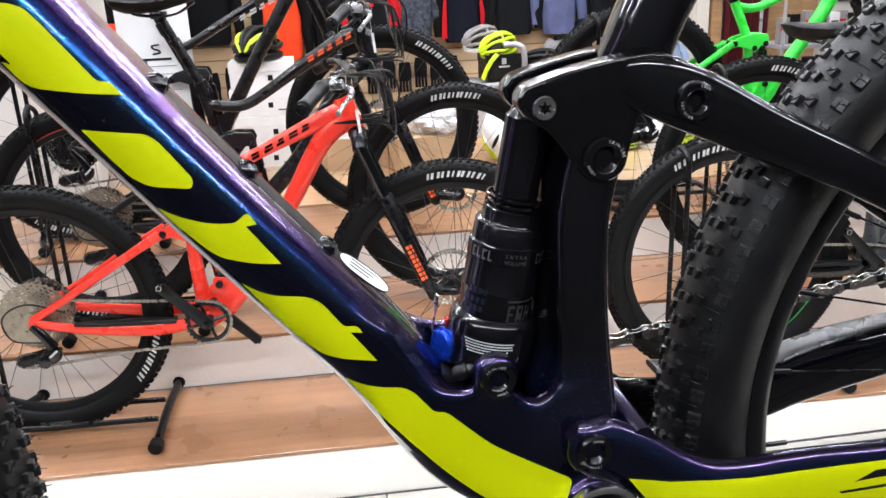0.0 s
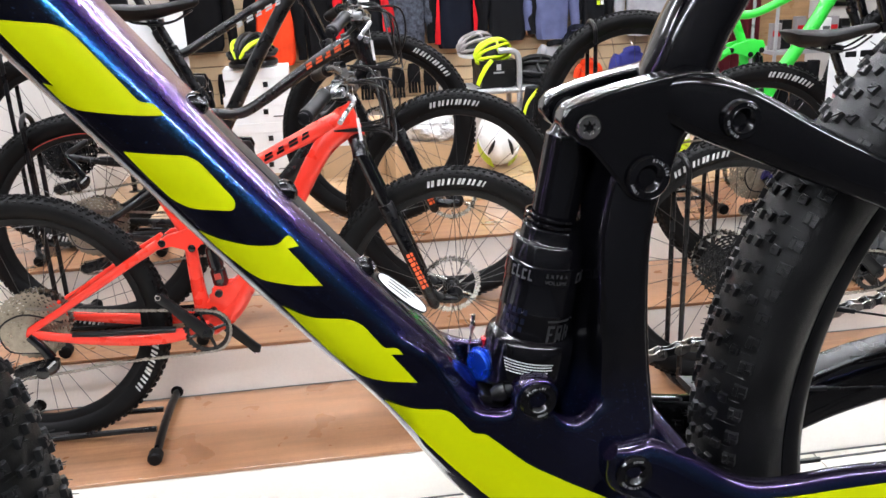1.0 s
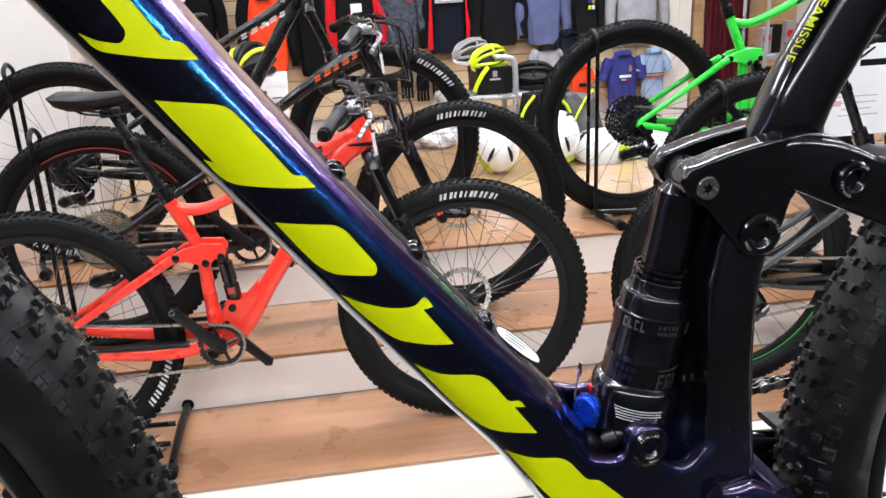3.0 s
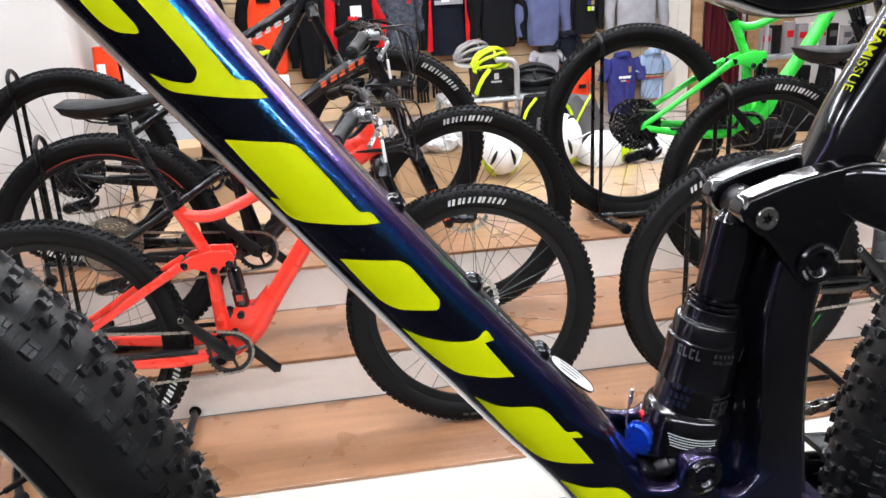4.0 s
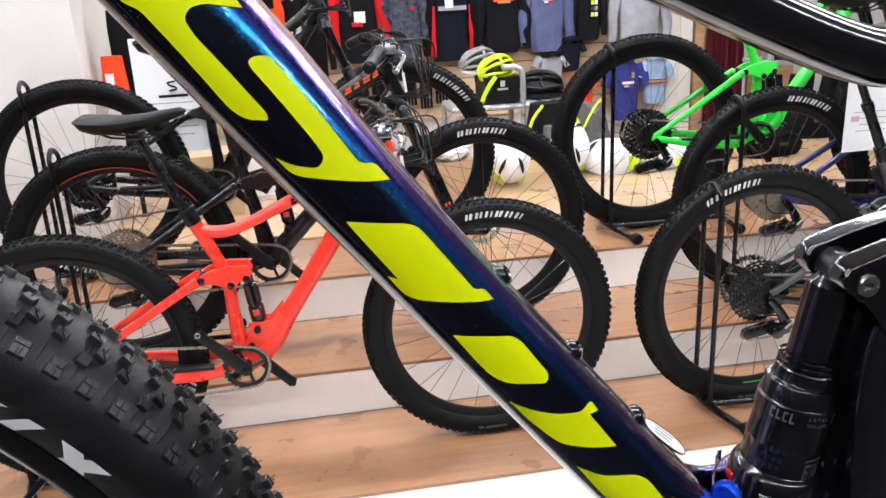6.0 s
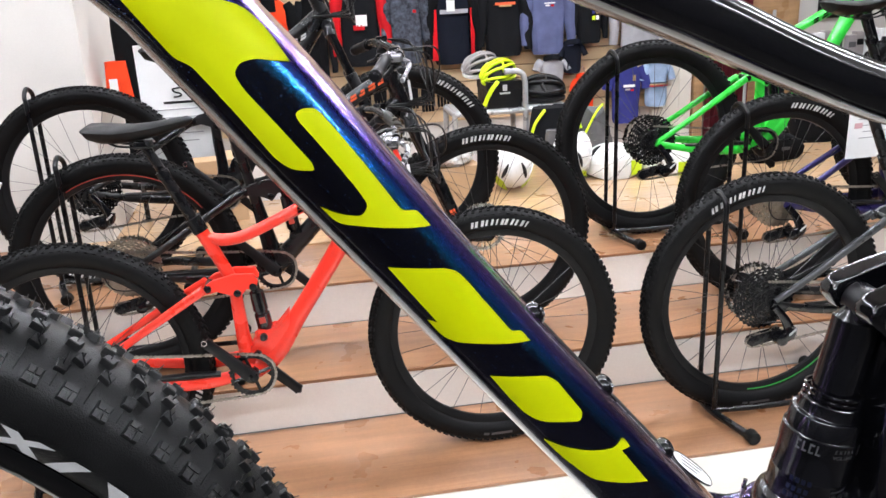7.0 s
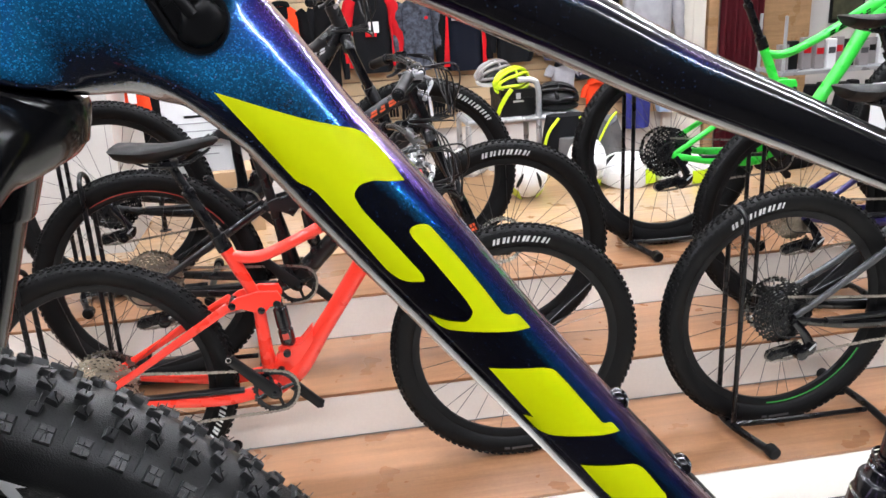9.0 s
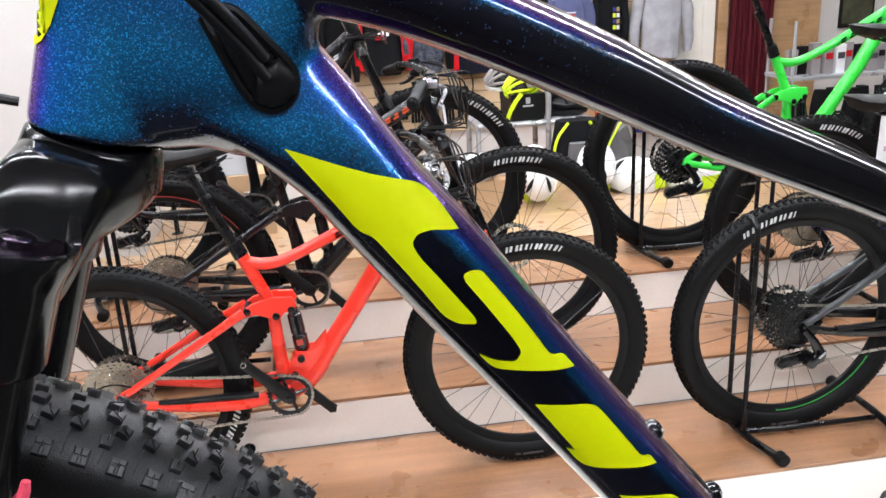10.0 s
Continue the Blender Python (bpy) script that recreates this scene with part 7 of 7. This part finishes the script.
def helmet(at, yaw, shell, lower, label, vents=3, size=1.0, tip=0.0, pitch=0.0, patches=()):
    root = thing("helmet", pose(*at, tip, pitch, yaw) @ Matrix.Scale(size, 4), label, "helmet", "helmets")
    bm = bmesh.new()
    n, m = 28, 10
    rs = []
    for j in range(m + 1):
        t = j / m
        a = t * math.pi / 2 * 0.985
        rs.append([V(0.142 * math.cos(a) ** 0.8 * math.cos(b) * (1.06 if math.cos(b) > 0 else 1.0), 0.106 * math.cos(a) ** 0.8 * math.sin(b), 0.055 + 0.105 * math.sin(a)) for b in (2 * math.pi * i / n for i in range(n))])
    rings(bm, rs)
    sh = part("shell", bm, shell, root)
    bm = bmesh.new()
    rs = []
    for z, k in ((0.0, 0.93), (0.012, 0.99), (0.05, 1.012), (0.075, 1.006)):
        rs.append([V(0.142 * k * math.cos(b) * (1.06 if math.cos(b) > 0 else 1.0), 0.106 * k * math.sin(b), z + (0.02 * math.cos(2 * b) if z < 0.03 else 0.012 * math.cos(3 * b))) for b in (2 * math.pi * i / n for i in range(n))])
    rings(bm, rs)
    part("lower_shell", bm, shell if patches else lower, sh)
    for b0, b1, z0, z1 in patches:
        bm = bmesh.new()
        grid = []
        for j in range(7):
            z = z0 + (z1 - z0) * j / 6
            k = 1.022 * (1 if z < 0.06 else math.cos(math.asin(min(0.99, (z - 0.055) / 0.105))) ** 0.8)
            grid.append([bm.verts.new((0.142 * k * math.cos(b) * (1.06 if math.cos(b) > 0 else 1.0), 0.106 * k * math.sin(b), z + 0.004)) for b in (radians(b0 + (b1 - b0 - 14 * j / 6) * i / 12) for i in range(13))])
        for p, q in zip(grid, grid[1:]):
            for i in range(12):
                bm.faces.new((p[i], p[i + 1], q[i + 1], q[i]))
        part("lime_patch", bm, lower, sh, "lime painted patch")
    for side in (-1, 1):
        for i in range(vents):
            bm = bmesh.new()
            b = radians(35 + 110 * i / max(1, vents - 1)) * side
            pts = []
            for a in (0.35, 0.6, 0.85, 1.1):
                r = 1.012
                bb = b + 0.12 * (a - 0.7)
                pts.append((0.142 * r * math.cos(a) ** 0.8 * math.cos(bb) * (1.06 if math.cos(bb) > 0 else 1), 0.106 * r * math.cos(a) ** 0.8 * math.sin(bb), 0.055 + 0.105 * r * math.sin(a)))
            tube(bm, pts, [0.004, 0.009, 0.009, 0.003], 8, 4)
            part("vent", bm, PLASTIC, sh)
    return root


BOARD = T3 + 0.008
WL = "white bicycle helmet with lime patches on the wooden platform"
helmet((0.815, 4.17, BOARD + 0.112), 84, WHITE_PL, LIME, WL, 2, 1.0, 0, -52, ((95, 165, 0.0, 0.075), (200, 240, 0.0, 0.05)))
helmet((1.17, 4.26, BOARD + 0.100), 70, WHITE_PL, LIME, WL, 2, 0.95, 0, -45, ((150, 230, 0.0, 0.06),))
helmet((1.375, 4.22, BOARD), 172, WHITE_PL, LIME, WL, 2, 1.05, 8, 0, ((-28, 28, 0.0, 0.07), (120, 178, 0.0, 0.07)))
helmet((1.66, 4.20, BOARD), -20, WHITE_PL, LIME, WL, 2, 1.05, 0, 0, ((-70, 10, 0.0, 0.065), (160, 200, 0.0, 0.07)))


def vented_helmet(at, yaw, ribs, lower, label, size=1.0, tip=0.0, cross=None, pitch=0.0):
    """A helmet of ribs with open vents over a dark liner."""
    root = thing("helmet", pose(*at, tip, pitch, yaw) @ Matrix.Scale(size, 4), label, "helmet", "helmets")

    def dome(a, b, k=1.0):
        """a: angle over the crown from the front, b: angle to the side."""
        x = 0.146 * k * math.cos(a)
        rim = math.sin(a) ** 0.75
        return V(x, 0.106 * k * rim * math.sin(b), 0.035 + 0.125 * k * rim * math.cos(b))
    bm = bmesh.new()
    rings(bm, [[dome(0.12 + 2.9 * i / 14, -1.45 + 2.9 * j / 11, 0.90) for j in range(12)] for i in range(15)])
    part("liner", bm, PLASTIC, root)
    for k, b in enumerate((-1.35, -0.72, -0.22, 0.22, 0.72, 1.35)):
        bm = bmesh.new()
        pts = [dome(0.10 + 2.94 * i / 8, b * (1 - 0.25 * abs(i - 4) / 4)) for i in range(9)]
        tube(bm, pts, [0.006, 0.010, 0.0115, 0.012, 0.012, 0.012, 0.012, 0.011, 0.007], 8, 3)
        part("rib", bm, ribs[k % len(ribs)], root)
    for a in (0.45, 1.50, 2.65):
        bm = bmesh.new()
        tube(bm, [dome(a + 0.10 * math.sin(5 * b), b, 0.985) for b in (-1.35, -0.9, -0.45, 0.0, 0.45, 0.9, 1.35)], 0.009, 8, 3)
        part("cross_rib", bm, cross or ribs[0], root)
    bm = bmesh.new()
    rings(bm, [oval(V(0, 0, z), V(1, 0, 0), V(0, 1, 0), 0.148 * k, 0.108 * k, 28, 2.1) for z, k in ((0.006, 0.90), (0.010, 0.97), (0.020, 1.0), (0.030, 0.99), (0.035, 0.94))])
    part("rim", bm, lower, root)
    return root


vented_helmet((0.945, 4.93, 0.938), 20, (LIME,), LIME, "fluorescent lime bicycle helmet with black vents on a box", 0.76, 12, None, -12)
vented_helmet((0.875, 5.10, 0.960), 24, (GREY_PL,), WHITE_PL, "grey and white bicycle helmet behind the lime one", 0.80, 12, None, -8)
strap = thing("helmet_strap", pose(0.865, 4.825, 0.815), "lime helmet strap hanging over the black box", "strap")
bm = bmesh.new()
rings(bm, [oval(V(x, y, z), V(0.8, 0, -0.6), V(0, 1, 0), 0.013, 0.004, 12, 3) for x, y, z in ((-0.035, -0.01, 0.0), (-0.015, -0.015, 0.05), (0.015, -0.018, 0.10), (0.055, 0.01, 0.135))])
part("webbing", bm, LIME, strap)
vented_helmet((1.215, 4.98, 0.7925), -10, (PLASTIC,), PLASTIC, "black bicycle helmet on the grey rack", 0.95)
vented_helmet((-0.36, 4.40, 1.032), 65, (PLASTIC, LIME, PLASTIC), PLASTIC, "black bicycle helmet with lime lines on white boxes", 1.0)

rack = thing("display_rack", pose(0, 4.98, 0.0), "grey steel tube rack beside the helmets", "rack")
for pts in ([(0.66, -0.15, 0.772), (0.66, 0.15, 0.772)], [(0.66, -0.15, 0.775), (1.33, -0.15, 0.775)], [(0.66, 0.15, 0.775), (1.33, 0.15, 0.775)]):
    bm = bmesh.new()
    tube(bm, pts, 0.016, 10, 2)
    part("rail", bm, RACK, rack)
for y in (-0.15, 0.15):
    for x in (0.66, 1.075, 1.33):
        bm = bmesh.new()
        pts = [(x, y, 0.0), (x, y, 0.5), (x, y, 0.76)] if x != 1.075 else [(x, y, 0.0), (x, y, 0.78), (x - 0.004, y, 0.95), (x - 0.04, y, 0.995), (x - 0.12, y, 1.0)]
        tube(bm, pts, 0.017, 10, 5)
        part("post", bm, RACK, rack)
bm = bmesh.new()
box(bm, (0.995, 0, 0.785), (0.66, 0.28, 0.012), 0.002)
part("shelf_board", bm, RACK, rack, smooth=False)


def carton(at, size, yaw, material, label, marks=(), group="", lid=True):
    root = thing("box", pose(*at, 0, 0, yaw), label, "box", group)
    sx, sy, sz = size
    bm = bmesh.new()
    box(bm, (0, 0, sz / 2), size, 0.003)
    b = part("body", bm, material, root, smooth=False)
    if lid:
        bm = bmesh.new()
        box(bm, (0, 0, sz - 0.022), (sx + 0.006, sy + 0.006, 0.05), 0.002)
        part("lid", bm, material, root, smooth=False)
    for x, z, w, h, m in marks:
        bm = bmesh.new()
        box(bm, (x, -sy / 2 - 0.004, z), (w, 0.002, h), 0)
        part("mark", bm, m, b, smooth=False)
    return root


carton((0.950, 4.95, 0.7925), (0.20, 0.22, 0.150), 4, PLASTIC, "black box with a small pale mark on the rack", ((0.0, 0.115, 0.026, 0.034, PALE_INK), (0.0, 0.085, 0.062, 0.010, PALE_INK)))
for k in range(4):
    carton((-0.36 + 0.008 * (k % 2), 4.42, T3 + 0.133 * k), (0.31, 0.20, 0.130), 1.5 * (k % 2), WHITEBOX, "white shoe box in a stack on the platform", ((0.04, 0.055, 0.024, 0.026, PLASTIC), (0.10, 0.03, 0.05, 0.006, GREY_INK)), "stacked white boxes")
carton((0.42, 4.02, T3), (0.34, 0.28, 0.20), 8, CARD, "open brown cardboard box with clear wrap", (), "", False)
carton((0.10, 4.25, T3), (0.30, 0.26, 0.26), -6, CARD, "brown cardboard box on the platform", ((0.0, 0.18, 0.20, 0.03, WHITE_INK),), "", False)
carton((-0.62, 4.1, T3), (0.26, 0.22, 0.30), 5, CARD, "brown cardboard box with white marks", ((0.05, 0.2, 0.10, 0.05, WHITE_INK),), "", False)
bm = bmesh.new()
bmesh.ops.create_icosphere(bm, subdivisions=4, radius=0.13)
for v in bm.verts:
    v.co *= 1 + 0.25 * noise.noise(v.co * 14) + 0.10 * noise.noise(v.co * 40)
    v.co.z *= 0.55
wrap_ob = finish("plastic_wrap", bm, FOIL, None, False)
wrap_ob.location = (0.47, 4.0, T3 + 0.245)
tagged(wrap_ob, "crumpled clear plastic wrap lying on a cardboard box", "plastic wrap")

pack = thing("backpack", pose(1.19, 4.66, BOARD), "black and lime backpack leaning on the rack", "backpack")
bm = bmesh.new()
rings(bm, [oval(V(0, 0.02 * t, 0.30 * t), V(1, 0, 0), V(0, 1, 0), 0.15 * (1.0 - 0.25 * t ** 2), 0.09 * (1 - 0.35 * t), 24, 2.8) for t in (0, 0.06, 0.25, 0.5, 0.75, 0.92, 1.0)])
body = part("body", bm, C_CHAR, pack)
for s in (-1, 1):
    bm = bmesh.new()
    tube(bm, [(s * 0.135, -0.05, 0.02), (s * 0.150, -0.06, 0.12), (s * 0.125, -0.06, 0.22), (s * 0.06, -0.04, 0.295)], 0.009, 8, 5)
    part("piping", bm, LIME, pack, "lime edge piping")
bm = bmesh.new()
rings(bm, [oval(V(0.0, -0.085, 0.03 + 0.16 * t), V(1, 0, 0), V(0, 1, 0), 0.085 * (1 - 0.2 * t), 0.03, 20, 2.8) for t in (0, 0.1, 0.5, 0.9, 1)])
part("pocket", bm, C_MID, pack)
for (x, y, m, lb) in ((1.40, 4.68, C_MID, "grey and lime sports vest heaped on the platform"), (1.30, 4.80, C_CHAR, "black garment heaped behind the grey vest")):
    z = BOARD
    root = thing("folded_vest", pose(x, y, z), lb, "clothing")
    bm = bmesh.new()
    rings(bm, [[V(0.13 * (1.1 - 0.5 * t) * math.cos(a) * (1 + 0.16 * math.sin(5 * a + 3 * t) + 0.08 * math.sin(11 * a + 7 * t)), 0.08 * (1.1 - 0.5 * t) * math.sin(a) * (1 + 0.18 * math.sin(4 * a + 2 * t)), 0.255 * t * (1 + 0.14 * math.sin(3 * a + x))) for a in (2 * math.pi * i / 36 for i in range(36))] for t in (0, 0.12, 0.3, 0.45, 0.6, 0.75, 0.88, 0.97, 1.0)])
    part("cloth", bm, m, root)
    if m is C_MID:
        bm = bmesh.new()
        tube(bm, [(-0.10, -0.09, 0.02), (-0.05, -0.095, 0.15), (0.02, -0.07, 0.26), (0.07, -0.04, 0.30)], 0.007, 8, 5)
        part("piping", bm, LIME, root, "lime edge piping")

# sheets of paper with printed lines, hung under saddles


def price_sheet(at, yaw, w, h, label, logo=True, tilt=0):
    root = thing("price_sheet", pose(*at, tilt, 0, yaw), label, "price sheet", "printed price sheets")
    bm = bmesh.new()
    box(bm, (0, 0, h / 2), (w, 0.003, h), 0)
    s = part("sheet", bm, PAPER, root, smooth=False)

    def ink(x, z, ww, hh, m):
        b2 = bmesh.new()
        box(b2, (x * w, -0.0022, z * h), (ww * w, 0.001, hh * h), 0)
        part("printed_bar", b2, m, s, smooth=False)
    if logo:
        bm2 = bmesh.new()
        tube(bm2, [(0.013, -0.003, h * 0.625), (-0.013, -0.003, h * 0.615), (-0.007, -0.003, h * 0.59), (0.010, -0.003, h * 0.575), (0.013, -0.003, h * 0.555), (-0.013, -0.003, h * 0.545)], 0.0035, 6, 5)
        part("emblem", bm2, PLASTIC, s)
        ink(0.0, 0.50, 0.40, 0.022, PLASTIC)
    else:
        ink(0.16, 0.80, 0.44, 0.07, PLASTIC)
        ink(-0.20, 0.80, 0.16, 0.06, PLASTIC)
        ink(-0.35, 0.37, 0.12, 0.06, FADED_PINK)
    for k in range(5 if logo else 4):
        ink(-0.05 + 0.03 * (k % 2), 0.44 - 0.07 * k, 0.62 - 0.08 * (k % 3), 0.008, FADED_INK)
    if logo:
        ink(0.12, 0.30, 0.16, 0.03, PINK)
    bm2 = bmesh.new()
    tube(bm2, [(-0.03, 0, h - 0.01), (0, 0.01, h + 0.05), (0.03, 0, h - 0.01)], 0.0015, 6, 4)
    part("tie", bm2, PLASTIC, root)
    return root


price_sheet((-0.635, 3.34, 0.955), 0, 0.26, 0.42, "white laminated sheet with a black emblem under a saddle")
price_sheet((1.778, 2.72, 0.892), 2, 0.25, 0.31, "white price sheet with dark headings under a saddle", False)

# left of the platform: clothes stand
st = thing("clothes_stand", pose(-0.96, 4.15, T3), "black clothes stand with an orange bag", "clothes stand")
bm = bmesh.new()
rod(bm, (0, 0, 0.0), (0, 0, 1.1), 0.012, 0.012, 10)
turned(bm, (0, 0, 0), (0, 0, 1), [(0, 0.03), (0.008, 0.03), (0.012, 0.015)], 20)
part("pole", bm, SATIN, st)
bm = bmesh.new()
rings(bm, [oval(V(0.05 + 0.01 * math.sin(5 * t), -0.03, 0.20 + 0.75 * t), V(1, 0, 0), V(0, 1, 0), 0.085 * (1 - 0.3 * t * t), 0.05, 18, 2.5) for t in (0, 0.05, 0.3, 0.6, 0.9, 1)])
part("black_vest", bm, C_BLACK, st)
bm = bmesh.new()
rings(bm, [oval(V(-0.015, -0.09, 0.56 + 0.20 * t), V(1, 0, 0), V(0, 1, 0), 0.060 * (1 - 0.25 * t), 0.025, 16, 3) for t in (0, 0.06, 0.5, 0.94, 1)])
ob = part("orange_bag", bm, C_ORANGE, st, "orange zipped bag")
bm = bmesh.new()
box(bm, (-0.03, -0.118, 0.66), (0.035, 0.003, 0.055), 0)
part("bag_tag", bm, PAPER, ob, smooth=False)

# ---- floor pieces ----
tiles = tagged(new("floor_tiles"), "beige ceramic floor tiles with dark joints", "floor tiles", "", "structure")
bm = bmesh.new()
box(bm, (0, 0, 0), (0.3255, 0.3255, 0.012), 0.0015)
tile = part("tile", bm, TILE, tiles, smooth=False)
tile.location = (-2.9 + 0.165, STEP[0][1] - 0.170, -0.006)
tile0 = tile.data
for i in range(22):
    for j in range(6):
        if i or j:
            share("tile", tile0, tiles, pose(-2.9 + 0.165 + 0.33 * i, STEP[0][1] - 0.170 - 0.33 * j, -0.006))
planks = tagged(new("platform_boards"), "light oak laminate boards on the platform", "floor boards", "", "structure")
bm = bmesh.new()
box(bm, (0, 0, 0), (1.196, 0.1895, 0.008), 0.001)
pk = part("board", bm, LAMINATE, planks, smooth=False)
pk.location = (-0.45, 3.64, T3 + 0.004)
for j in range(6):
    for i in range(5):
        if i or j:
            share("board", pk.data, planks, pose(-0.45 + 1.2 * i - 0.4 * (j % 3), 3.64 + 0.1915 * j, T3 + 0.004))

# a tilted price card on a thin pole beside the middle step's bicycle
pc = thing("price_stand", pose(-1.294, 2.87, T2), "white and green price card on a thin black pole", "price stand")
bm = bmesh.new()
rod(bm, (0, 0.004, 0.0), (0, 0.004, 0.60), 0.006, 0.006, 10)
turned(bm, (0, 0.004, 0), (0, 0, 1), [(0, 0.07), (0.006, 0.07), (0.012, 0.01)], 20)
part("pole", bm, STAND, pc)
bm = bmesh.new()
box(bm, (0, 0, 0), (0.21, 0.003, 0.297), 0)
card = part("card", bm, PAPER, pc, smooth=False)
card.matrix_basis = pose(0, -0.0045, 0.599, 0, 26.6, 0)
for x, z, w, h, m in ((0.03, 0.118, 0.13, 0.030, C_GREEN), (0.07, 0.06, 0.05, 0.016, BLUE_ANOD), (0.07, 0.02, 0.05, 0.012, GREY_INK), (0.07, -0.05, 0.05, 0.012, BLUE_ANOD)):
    bm = bmesh.new()
    box(bm, (x, -0.0022, z), (w, 0.001, h), 0)
    part("printed_bar", bm, m, card, smooth=False)
